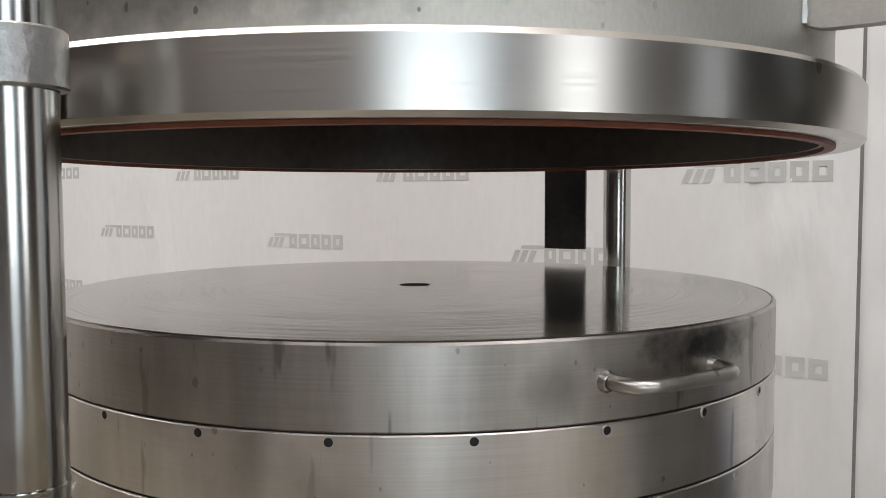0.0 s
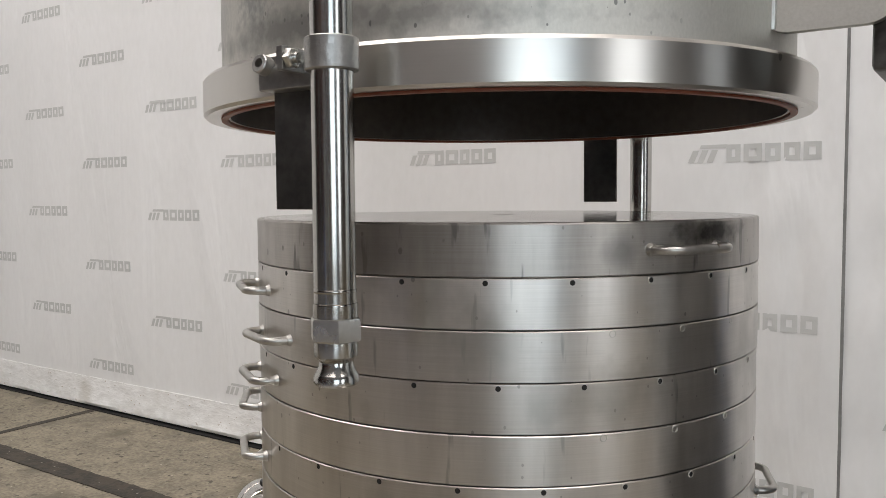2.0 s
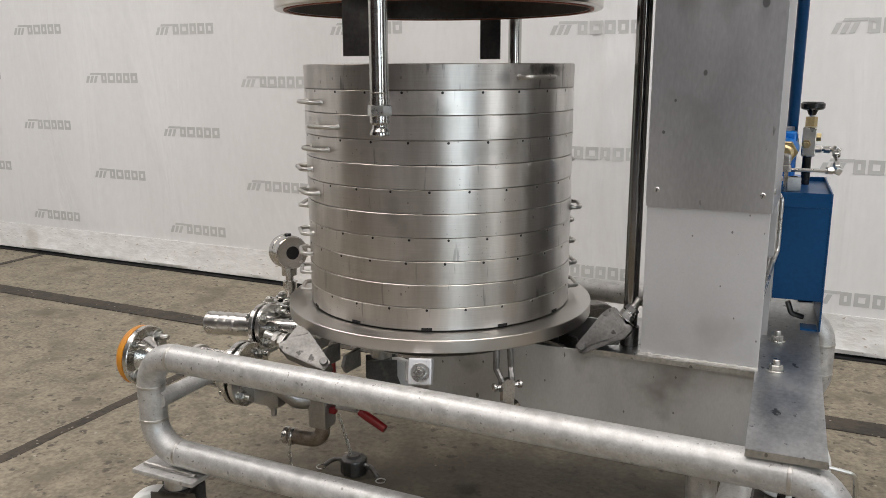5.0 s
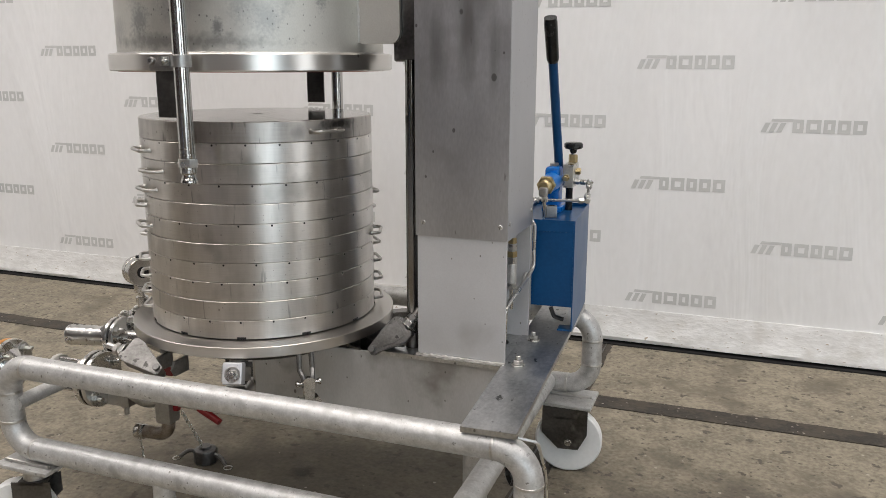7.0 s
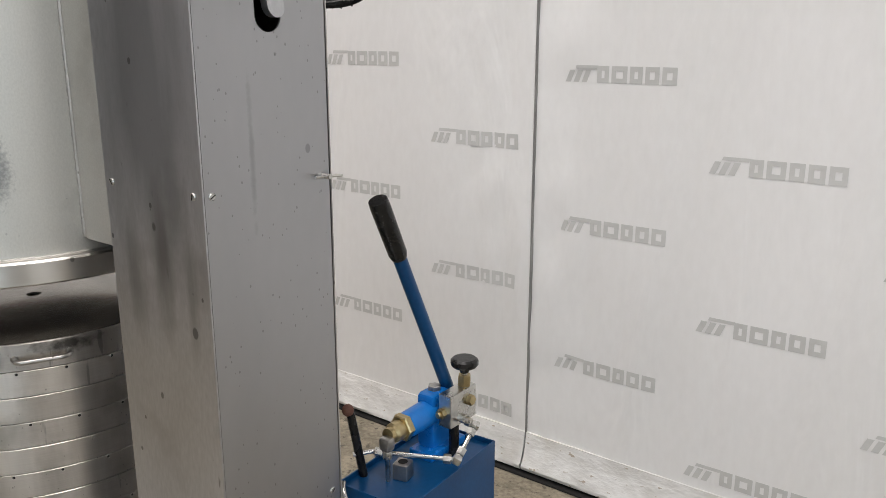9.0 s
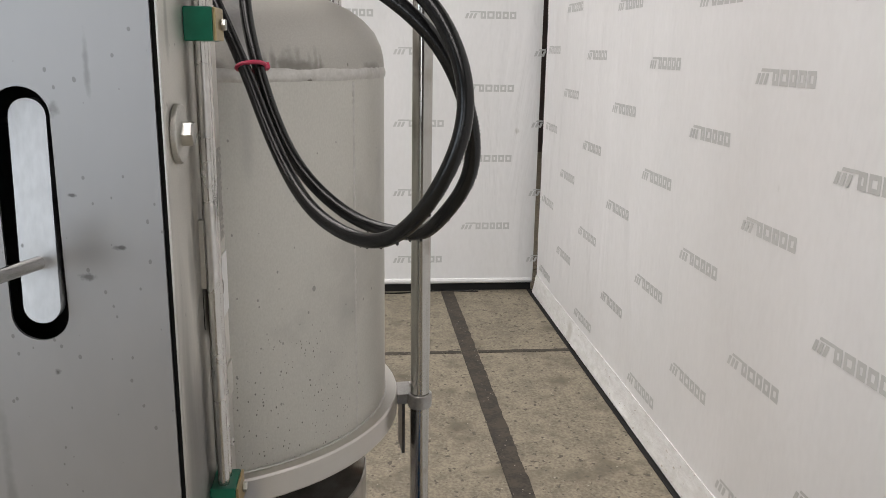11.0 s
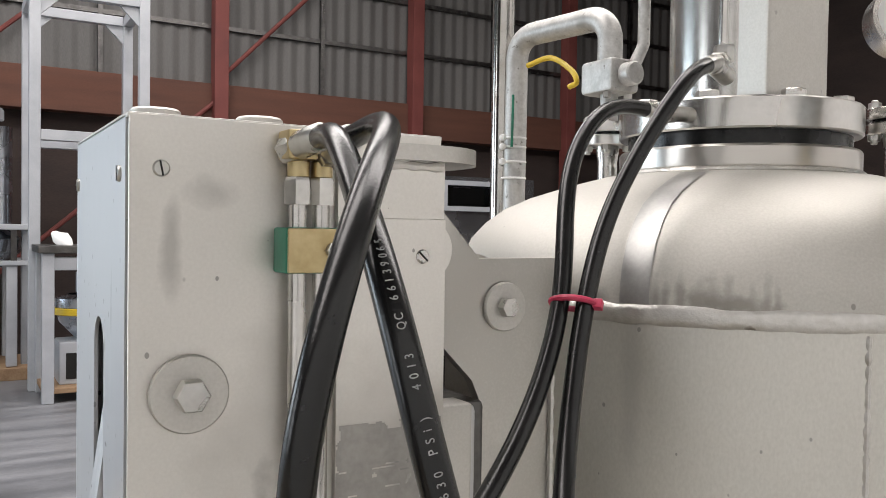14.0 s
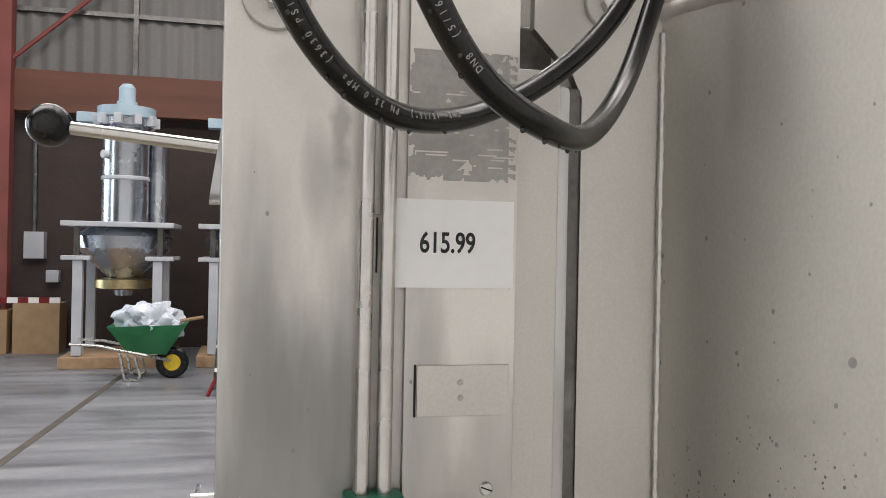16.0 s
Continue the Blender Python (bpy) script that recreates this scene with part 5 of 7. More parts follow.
# ---- pressure bell ----
bell = thing("pressure_bell", (0, 0, 1.213), "raised matt steel pressure bell with machined bottom flange", "vessel")
part("flange", lathe(B(), [(0.3275, 1.2150), (0.354, 1.2130), (0.357, 1.216), (0.357, 1.251), (0.3545, 1.2545), (0.330, 1.2545)], 160, None, True), FLANGE, bell, "polished bottom flange with dark wear")
part("seal", lathe(B(), [(0.3300, 1.2155), (0.3300, 1.2115), (0.3375, 1.2115), (0.3375, 1.2140)], 128), SEAL, bell, "brown sealing ring")
SHELL = mat("weathered_shell", (0.52, 0.507, 0.466), (0.64, 0.627, 0.583), 3.0, (0.46, 0.56), 1.0, 0.012, 420.0, (1, 1, 0.6),
            drops=[(24.0, 0.085, 0.45, (0.27, 0.265, 0.25), 0.75, None), (70.0, 0.14, 0.62, (0.24, 0.235, 0.225), 0.7, None), (210.0, 0.28, 0.3, (0.13, 0.125, 0.115), 0.85, ((0.28, 0.2, 1.33), (0.12, 0.2, 0.16))),
                   (120.0, 0.26, 0.4, (0.16, 0.16, 0.155), 0.8, ((0.15, -0.3, 1.33), (0.3, 0.2, 0.12)))], blot=(0.43, 0.42, 0.395), blot_scale=5.0, blot_cut=0.58,
            stains=[((-0.092, -0.322, 1.325), (0.04, 0.06, 0.045), 0, (0.20, 0.205, 0.21), 0.6, 150.0), ((0.112, -0.316, 1.31), (0.014, 0.05, 0.025), 0, (0.17, 0.17, 0.17), 0.7, 170.0), ((0.24, -0.235, 1.40), (0.02, 0.04, 0.075), 0, (0.2, 0.2, 0.2), 0.4, 80.0),
                    ((0.16, -0.295, 1.39), (0.035, 0.05, 0.085), 0, (0.26, 0.26, 0.26), 0.45, 170.0), ((0.29, -0.165, 1.40), (0.012, 0.04, 0.06), 0, (0.16, 0.16, 0.165), 0.65, 180.0), ((0.0, -0.335, 1.28), (0.30, 0.2, 0.022), 0, (0.22, 0.215, 0.205), 0.65, 60.0),
                    ((0.29, -0.16, 1.62), (0.012, 0.04, 0.03), 0, (0.17, 0.17, 0.175), 0.6, 180.0), ((0.302, 0.143, 1.74), (0.02, 0.012, 0.09), 25, (0.40, 0.395, 0.38), 0.4, 12.0)]
            + [((0.335 * math.cos(radians(da)), 0.335 * math.sin(radians(da)), dz), (0.03, dw, dh), da, (0.29, 0.29, 0.295), 0.45, 160.0)
               for da, dz, dw, dh in ((-150, 1.33, 0.05, 0.05), (-126, 1.31, 0.06, 0.035), (-110, 1.40, 0.045, 0.06), (-88, 1.36, 0.05, 0.05), (-74, 1.44, 0.04, 0.06), (-52, 1.33, 0.04, 0.045), (-36, 1.46, 0.03, 0.07))])
DOME = mat("matt_dome_steel", (0.465, 0.45, 0.415), (0.57, 0.555, 0.52), 3.0, (0.60, 0.70), 1.0, 0.04, 420.0, (1, 1, 1),
           drops=[(26.0, 0.07, 0.45, (0.25, 0.24, 0.22), 0.8, None)], blot=(0.46, 0.445, 0.41), blot_scale=4.0, blot_cut=0.6,
           stains=[((0.335 * math.cos(radians(da)), 0.335 * math.sin(radians(da)), 1.827), (0.02, dw * 0.8, dh * 0.9), da, (0.30, 0.285, 0.26), 0.75, 60.0)
                   for da, dw, dh in ((28.7, 0.007, 0.036), (30.1, 0.006, 0.028), (32.4, 0.007, 0.044), (34.8, 0.012, 0.034), (37.0, 0.010, 0.040), (38.9, 0.009, 0.036), (42.4, 0.008, 0.030), (44.3, 0.008, 0.040), (45.6, 0.006, 0.030), (18.0, 0.010, 0.034), (14.0, 0.008, 0.028))] + [((0.258, 0.212, 1.832), (0.02, 0.045, 0.010), 39, (0.29, 0.275, 0.25), 0.9, 60.0), ((0.315, 0.10, 1.832), (0.02, 0.03, 0.012), 18, (0.28, 0.265, 0.245), 0.9, 50.0),
                   ((0.12, 0.312, 1.83), (0.06, 0.02, 0.008), 0, (0.3, 0.285, 0.26), 0.8, 60.0)])
part("shell", lathe(B(), [(0.3355, 1.250), (0.3355, 1.30), (0.3350, 1.6), (0.3350, 1.814)], 144), SHELL, bell, "grey weathered cylinder shell")
part("lining", lathe(B(), [(0.3275, 1.2155), (0.3270, 1.26), (0.326, 1.80), (0.30, 1.88), (0.2, 1.93), (0.0, 1.94)], 96), INSIDE, bell, "dark brown inside")
part("dome", lathe(B(), [(0.3350, 1.826), (0.3340, 1.842), (0.3300, 1.860), (0.3195, 1.882), (0.302, 1.901), (0.280, 1.917), (0.249, 1.931), (0.205, 1.945), (0.160, 1.957), (0.135, 1.960), (0.0, 1.962)], 144), DOME, bell, "matt dished head")
STRIP = [(0.3355, 1.829), (0.3352, 1.840), (0.3312, 1.860), (0.3207, 1.8825), (0.3029, 1.9022), (0.2806, 1.9184), (0.2494, 1.9325), (0.2052, 1.9464), (0.170, 1.9556)]
bm, last = B(), None
for r, z in STRIP:
    row = [bm.verts.new((r * math.cos(radians(25.5) + q / r), r * math.sin(radians(25.5) + q / r), z)) for q in (-0.0135, -0.005, 0.005, 0.0135)]
    if last:
        for q in range(3):
            bm.faces.new((last[q], last[q + 1], row[q + 1], row[q]))
    last = row
part("ground_strip", bm, mat("ground_strip_steel", (0.34, 0.335, 0.325), (0.44, 0.435, 0.42), 20.0, (0.42, 0.52), 1.0, 0.02, 260.0, blot=(0.30, 0.295, 0.29), blot_scale=14.0), bell, "darker ground strip over the dished head")
bm = lathe(B(), [(0.3352, 1.8115), (0.3368, 1.8145), (0.3373, 1.8175), (0.3374, 1.8205), (0.3371, 1.8235), (0.3362, 1.8265), (0.3340, 1.8295)], 420)
for v in bm.verts:
    k = 1 + 0.0012 * noise.noise(v.co * 90.0) + 0.0010 * noise.noise(v.co * 31.0)
    v.co = Vector((v.co.x * k, v.co.y * k, v.co.z + 0.0016 * noise.noise(v.co * 55.0 + Vector((3, 1, 2)))))
part("girth_weld", bm, WELD, bell, "flat uneven weld bead round the shell")
part("shell_weld", weld_line(B(), [(0.3335 * math.cos(radians(58)), 0.3335 * math.sin(radians(58)), z) for z in (1.26, 1.81)], 0.0030, 0.004), WELD, bell)
part("flange_weld", weld_line(B(), circle(0.3362, 1.2550, 260), 0.0022), WELD, bell)
# neck with bolted cover
neck = part("neck", lathe(B(), [(0.128, 1.950), (0.1395, 1.957), (0.1375, 1.964), (0.1385, 1.966), (0.1385, 1.985), (0.136, 1.988), (0.10, 1.988)], 96), FLANGE, bell, "machined neck ring")
part("neck_weld", weld_line(B(), circle(0.1395, 1.960, 200), 0.0034), WELD, bell)
part("gasket", lathe(B(), [(0.10, 1.988), (0.128, 1.988), (0.128, 2.004), (0.10, 2.004)], 72), BLACK, bell, "black gasket")
part("cover_flange", lathe(B(), [(0.05, 2.004), (0.1375, 2.004), (0.1395, 2.006), (0.1395, 2.0365), (0.1375, 2.0385), (0.05, 2.0385)], 96), BRIGHT, bell, "thick bolted cover flange")
for k in range(8):
    an = radians(24 + 45 * k)
    part("cover_bolt", bolt(B(), (0.116 * math.cos(an), 0.116 * math.sin(an), 2.0385), (0, 0, 1), 0.0130, 0.010), BRIGHT, bell, "stainless hex bolt")
    part("bolt_shank", drum(B(), along((0.116 * math.cos(an), 0.116 * math.sin(an), 1.985), (0, 0, 1)), 0.008, 0, 0.02, 0.001, 12), DULL, bell)
part("lift_cylinder", lathe(B(), [(0.0805, 2.0385), (0.0805, 2.46), (0.06, 2.47), (0, 2.47)], 72), BRIGHT, bell, "polished upright cylinder")
for an, r, rr in ((205, 0.100, 0.014), (160, 0.10, 0.010)):
    part("tie_rod", tube(B(), [(r * math.cos(radians(an)), r * math.sin(radians(an)), 2.038), (r * math.cos(radians(an)), r * math.sin(radians(an)), 2.46)], rr, 16), BRIGHT, bell)
part("square_column", box(B(), -0.045, 0.062, -0.02, 0.09, 2.0385, 2.46, 0.004), SATIN, bell)


def nozzle(x, y, z0, zf, rp, rf, head="blank"):
    """A short flanged branch on the dome."""
    nz = part("nozzle", lathe(B(), [(rp, z0 - 0.05), (rp, zf - 0.022), (rp * 1.18, zf - 0.006), (rp * 1.18, zf)], 32, Matrix.Translation((x, y, 0))), BRIGHT, bell, "flanged branch pipe")
    c = Matrix.Translation((x, y, 0))
    part("flange", drum(B(), c, rf, zf, zf + 0.014, 0.0015, 40), BRIGHT, nz)
    part("gasket", drum(B(), c, rf * 0.8, zf + 0.014, zf + 0.018, 0.0005, 40), BLACK, nz)
    part("counter_flange", drum(B(), c, rf, zf + 0.018, zf + 0.032, 0.0015, 40), BRIGHT, nz)
    for k in range(4):
        an = radians(45 + 90 * k)
        p = Vector((x + rf * 0.74 * math.cos(an), y + rf * 0.74 * math.sin(an), 0))
        part("stud_nut", bolt(B(), p + Vector((0, 0, zf)), (0, 0, -1), 0.0075, 0.007, 0, 0.004), ZINC, nz)
        part("stud_nut", bolt(B(), p + Vector((0, 0, zf + 0.032)), (0, 0, 1), 0.0075, 0.007, 0, 0.003), ZINC, nz)
    return nz


nozzle(0.035, -0.190, 1.945, 2.010, 0.0135, 0.037)
valve = part("ball_valve", box(B(), 0.008, 0.060, -0.222, -0.158, 2.082, 2.128, 0.006), PIPE, bell, "cast steel ball valve")
part("valve_cap", drum(B(), along((0.034, -0.158, 2.105), (0, 1, 0)), 0.016, 0, 0.02, 0.002), PIPE, valve)
part("valve_neck", tube(B(), [(0.034, -0.190, 2.04), (0.034, -0.190, 2.085)], 0.0125, 20), PIPE, valve)
for dx in (-0.018, 0.02):
    part("valve_bolt", bolt(B(), (0.034 + dx, -0.172, 2.082), (0, 0, -1), 0.006, 0.008), ZINC, valve)
part("air_pipe", tube(B(), bent([(0.034, -0.190, 2.12), (0.034, -0.190, 2.192), (0.062, -0.37, 2.192), (0.066, -0.37, 1.70)], 0.034, 8), 0.0172, 20), PIPE, bell, "bent matt steel pipe")
part("air_pipe", tube(B(), bent([(0.012, -0.17, 2.115), (0.0, -0.16, 2.15), (0.0, -0.16, 2.46)], 0.02), 0.0085, 14), PIPE, bell)
for z in (2.035, 2.021, 1.998, 1.973):
    tie_band = part("pipe_tie", tube(B(), circle(0.0185, z, 20, c=(0.066, -0.37)), 0.0018, 6, False), CARD, bell, "white cable tie")
    if z > 1.98:
        part("tie_head", lathe(B(), [(0, -0.0055), (0.0045, -0.004), (0.0058, 0), (0.0045, 0.004), (0, 0.0055)], 12, Matrix.Translation((0.0885, -0.368, z))), CARD, tie_band)
part("earth_wire", tube(B(), smooth_path([(0.060, -0.345, 2.145), (0.052, -0.30, 2.150), (0.045, -0.262, 2.128), (0.044, -0.248, 2.108), (0.046, -0.262, 2.102)], 8), 0.0042, 10), YELLOW, bell, "yellow earth wire")
part("earth_wire", tube(B(), smooth_path([(0.078, -0.357, 2.10), (0.082, -0.352, 2.06), (0.08, -0.356, 2.02)], 6), 0.0020, 8), GREENP, bell)
nr = nozzle(0.004, 0.252, 1.935, 2.010, 0.0135, 0.036)
part("black_flange", drum(B(), Matrix.Translation((0.004, 0.252, 0)), 0.038, 2.043, 2.062, 0.001, 40), DARKST, nr)
part("upper_fitting", lathe(B(), [(0.030, 2.062), (0.030, 2.085), (0.018, 2.10), (0.018, 2.30)], 32, Matrix.Translation((0.004, 0.252, 0))), BRIGHT, nr)
part("black_tie", tube(B(), circle(0.0150, 1.983, 20, c=(0.004, 0.252)), 0.0016, 6, False), PLASTIC, nr)
part("tie_tail", tube(B(), [(0.012, 0.265, 1.983), (-0.030, 0.335, 1.985)], 0.0014, 6), PLASTIC, nr)
part("yellow_tag", box(B(), 0.018, 0.030, 0.243, 0.246, 1.958, 1.990, 0.0005, m=pose(0, 0, 0)), YELLOW, nr, "small yellow tag")
nb = nozzle(-0.150, 0.110, 1.952, 2.012, 0.0125, 0.033)
part("gauge_stem", tube(B(), [(-0.150, 0.110, 2.045), (-0.150, 0.110, 2.10)], 0.011, 16), BRIGHT, nb)
gm = along((-0.1450, 0.120, 2.145), (0.55, 0.80, 0.12))
part("gauge_case", lathe(B(), [(0, -0.02), (0.041, -0.02), (0.043, -0.017), (0.043, 0.010), (0.0455, 0.012), (0.0455, 0.018), (0.040, 0.019), (0.040, 0.012), (0, 0.012)], 40, gm), BRIGHT, nb, "round pressure gauge")
part("gauge_face", lathe(B(), [(0, 0.0135), (0.039, 0.0135)], 40, gm), CARD, nb)
part("gauge_needle", box(B(), -0.002, 0.002, -0.006, 0.030, 0.0145, 0.0155, 0, gm @ pose(0, 0, 0, 0, 0, 40)), PLASTIC, nb)
# hinge brackets between bell and column
OUT2 = [(0.322, 1.300), (0.404, 1.300), (0.408, 1.310), (0.408, 1.735), (0.418, 1.757), (0.455, 1.795), (0.455, 1.905), (0.448, 1.905), (0.412, 1.866), (0.322, 1.866)]
part("hinge_plate", prism(B(), OUT2, [], -0.062, -0.050, XZ), SATIN, bell, "matt steel bracket plate")
part("bracket_weld", weld_line(B(), [(0.3290, 0.0645, 1.31), (0.3290, 0.0645, 1.80)], 0.0035), WELD, bell)
w = part("washer", drum(B(), along((0.385, 0.062, 1.822), (0, 1, 0)), 0.0225, 0, 0.005, 0.001, 40), SATIN, bell, "flat steel washer")
part("hex_bolt", bolt(B(), (0.385, 0.067, 1.822), (0, 1, 0), 0.0095, 0.008), ZINC, w)
part("wing_plate", prism(B(), rounded(0.318, 0.437, 1.2765, 1.866, 0.026, 8), [], 0.046, 0.058, XZ), SATIN, bell, "matt steel bracket plate with round corners")
part("bracket_weld", weld_line(B(), [(0.3300, -0.0585, 1.28), (0.3300, -0.0585, 1.80)], 0.0035), WELD, bell)
carr = thing("lift_carriage", (0.45, 0.01, 1.235), "dark steel carriage block sliding on the column", "carriage")
part("block", box(B(), 0.4135, 0.4925, -0.0440, 0.078, 1.2350, 1.742, 0.006), DARKST, carr)
part("edge_strip", box(B(), 0.4270, 0.4455, 0.066, 0.0860, 1.236, 1.741, 0.006), PALE, carr, "worn rounded edge strip")
# added dark filler that blocks light through the opening by the hinge plate
part("upper_block", box(B(), 0.4250, 0.4920, -0.060, 0.030, 1.7422, 1.806, 0.004), DARKST, carr)
part("guide_strip", box(B(), 0.4460, 0.4930, 0.0785, 0.108, 1.236, 1.748, 0.003), SATIN, carr, "matt guide strip")
rod = thing("lift_rod", (0.464, -0.055, 0.526), "dark polished hydraulic piston rod", "piston rod")
part("rod", tube(B(), [(0.464, -0.055, 0.56), (0.464, -0.055, 1.24)], 0.0148, 24), mat("dark_chrome", (0.20, 0.19, 0.175), (0.27, 0.26, 0.24), 6.0, (0.1, 0.2), 1.0, 0.0), rod)
part("gland", tube(B(), [(0.464, -0.055, 0.526), (0.464, -0.055, 0.566)], 0.0185, 24), DARKST, rod)


# ---- drain pipes with hanging brackets on the bell ----
def drain_pipe(x, y, zlow, zhigh, coupling, side):
    """A polished pipe clamped to the flange by a hinged bracket with a dark flat bar."""
    t = thing("drain_pipe", (x, y, zlow), "polished steel pipe clamped to the bell flange", "pipe", "pipes on the bell")
    r = 0.0172
    part("pipe", tube(B(), [(x, y, zlow + (0.060 if coupling else 0)), (x, y, zhigh)], r, 32, not coupling), TUBE, t)
    if coupling:
        c = Matrix.Translation((x, y, zlow))
        cp = part("coupling", lathe(B(), [(0, 0.0), (0.0170, 0.0), (0.0186, 0.0020), (0.0186, 0.0065), (0.0170, 0.0095), (0.0143, 0.0150), (0.0140, 0.0190), (0.0178, 0.0235), (0.0180, 0.0355), (0.0172, 0.0368)], 40, c), TUBE, t, "polished cam coupling")
        part("hex_nut", lathe(B(), [(0.0172, 0.0352), (0.0212, 0.0358), (0.0220, 0.0375), (0.0220, 0.0525), (0.0212, 0.0545), (0.0176, 0.0552)], 6, c, a0=0.3), ZINC, cp)
        part("collar", lathe(B(), [(0.0176, 0.0545), (0.0182, 0.0548), (0.0183, 0.0650), (0.0179, 0.0662), (0.0173, 0.0665)], 40, c), TUBE, cp)
        part("weld_ring", lathe(B(), [(0.0171, 0.0748), (0.0176, 0.0756), (0.0176, 0.0772), (0.0171, 0.0780)], 40, c), TUBE, cp)
    cl = part("pipe_clamp", ring(B(), Matrix.Translation((x, y, 0)), r + 0.0004, r + 0.0045, 1.2235, 1.2495, 0.001, 36), DULL, t, "welded steel pipe clamp")
    a = math.atan2(y, x)
    m = Matrix.Translation((0, 0, 0)) @ pose(0, 0, 0, 0, 0, math.degrees(a) + side * 8.6)
    part("clamp_ear", box(B(), 0.385, 0.412, -0.0035 - side * 0.017, 0.0035 - side * 0.017, 1.2265, 1.2465, 0.001, m @ pose(0, 0, 0)), DULL, cl)
    part("ear_bolt", bolt(B(), m @ Vector((0.404, -side * 0.021, 1.2365)), m.to_3x3() @ Vector((0, -side, 0)), 0.0085, 0.006, 0, 0.004), ZINC, cl)
    br = part("bracket", box(B(), 0.357, 0.388, -0.031, 0.031, 1.2150, 1.2350, 0.002, m), DULL, t, "cast hinge bracket")
    for q in (-0.022, 0.006):
        part("socket_bolt", ring(B(), m @ along((0.388, q, 1.2360), (1, 0, 0.25)), 0.0042, 0.0085, -0.004, 0.008, 0.001, 20), DULL, br)
    bm = box(B(), 0.366, 0.372, -0.0275, 0.0275, 1.113, 1.2155, 0.0008, m)
    part("flat_bar", bm, DARKST, t, "dark scratched flat bar")
    return t


drain_pipe(0.071, -0.396, 0.972, 2.45, True, -1)
drain_pipe(0.031, 0.398, 1.018, 2.55, False, 1)

# ---- outlet pipework beside the base ----
outlet = thing("outlet_pipework", (-0.45, -0.1, 0.30), "stainless outlet pipework with flanges, sight glass and orange cap", "pipework")
AX = Vector((-1, -0.06, 0.02)).normalized()


def on_axis(p, s):
    return Vector(p) + AX * s


def flange_disc(p, d, r, t, n=4, parent=outlet, material=BRIGHT, br=0.0125, stud=0.014, a0=45):
    m = along(p, d)
    f = part("flange", lathe(B(), [(0.02, 0), (r - 0.002, 0), (r, 0.002), (r, t - 0.002), (r - 0.002, t), (0.02, t)], 48, m), material, parent, "round bolted flange")
    for k in range(n):
        an = radians(a0 + 360 / n * k)
        q = m @ Vector((0.76 * r * math.cos(an), 0.76 * r * math.sin(an), t))
        part("bolt", bolt(B(), q, d, br, 0.009, br * 1.45, stud), ZINC, f)
    return f


P0 = (-0.410, -0.200, 0.368)
part("branch_pipe", tube(B(), bent([(-0.03, -0.02, 0.345), (-0.05, -0.03, 0.312), (-0.30, -0.17, 0.312), (-0.36, -0.195, 0.364), P0], 0.03), 0.024, 20), DULL, outlet)
flange_disc(on_axis(P0, 0.018), -AX, 0.078, 0.014)
flange_disc(on_axis(P0, 0.026), AX, 0.078, 0.014)
part("gasket", drum(B(), along(on_axis(P0, 0.018), AX), 0.060, 0, 0.008, 0.0005, 40), BLACK, outlet)
part("short_pipe", tube(B(), [on_axis(P0, 0.03), on_axis(P0, 0.105)], 0.026, 20), BRIGHT, outlet)
sg = part("sight_glass", tube(B(), [on_axis(P0, 0.075), on_axis(P0, 0.150)], 0.036, 28), mat("cloudy_sight_glass", (0.30, 0.31, 0.31), (0.42, 0.43, 0.43), 10.0, (0.08, 0.15), 0.4, 0.0), outlet, "short sight glass with tie rods")
for s in (0.060, 0.150):
    part("end_ring", drum(B(), along(on_axis(P0, s), AX), 0.052, 0, 0.014, 0.002, 40), SATIN, sg)
for k in range(5):
    an = radians(20 + 72 * k)
    off = along((0, 0, 0), AX).to_3x3() @ Vector((0.043 * math.cos(an), 0.043 * math.sin(an), 0))
    part("tie_rod", tube(B(), [on_axis(P0, 0.056) + off, on_axis(P0, 0.172) + off], 0.0048, 10), BRIGHT, sg)
part("short_pipe", tube(B(), [on_axis(P0, 0.16), on_axis(P0, 0.320)], 0.024, 20), BRIGHT, outlet)
flange_disc(on_axis(P0, 0.3315), -AX, 0.0765, 0.014, 4, br=0.0120, stud=0.024)
part("weld_neck", lathe(B(), [(0.050, 0.0), (0.044, 0.006), (0.030, 0.024), (0.0255, 0.032)], 36, along(on_axis(P0, 0.317), -AX)), BRIGHT, outlet)
part("blank_cap", lathe(B(), [(0, 0.078), (0.010, 0.077), (0.015, 0.070), (0.019, 0.050), (0.030, 0.044), (0.055, 0.034), (0.071, 0.022), (0.0755, 0.014), (0.0755, 0.0005), (0.045, 0.0002)], 48, along(on_axis(P0, 0.332), AX)), ORANGE, outlet, "orange plastic flange cap")
# hose tail
T0 = Vector((-0.432, -0.085, 0.452))
TX = Vector((-1, -0.05, -0.06)).normalized()
part("tail_branch", tube(B(), [T0 - TX * 0.14, T0], 0.022, 20), BRIGHT, outlet)
flange_disc(T0 + TX * 0.014, -TX, 0.058, 0.013, 4)
flange_disc(T0 + TX * 0.021, TX, 0.058, 0.013, 4, stud=0.006)
part("gasket", drum(B(), along(T0 + TX * 0.014, TX), 0.050, 0, 0.007, 0.0005, 40), BLACK, outlet)
prof = [(0.0, 0.018), (0.036, 0.018), (0.030, 0.030), (0.0295, 0.05), (0.0298, 0.085), (0.0288, 0.088), (0.0288, 0.098)]
for k in range(3):
    z = 0.100 + 0.026 * k
    prof += [(0.0288, z), (0.0302, z + 0.004), (0.0306, z + 0.012), (0.0290, z + 0.022)]
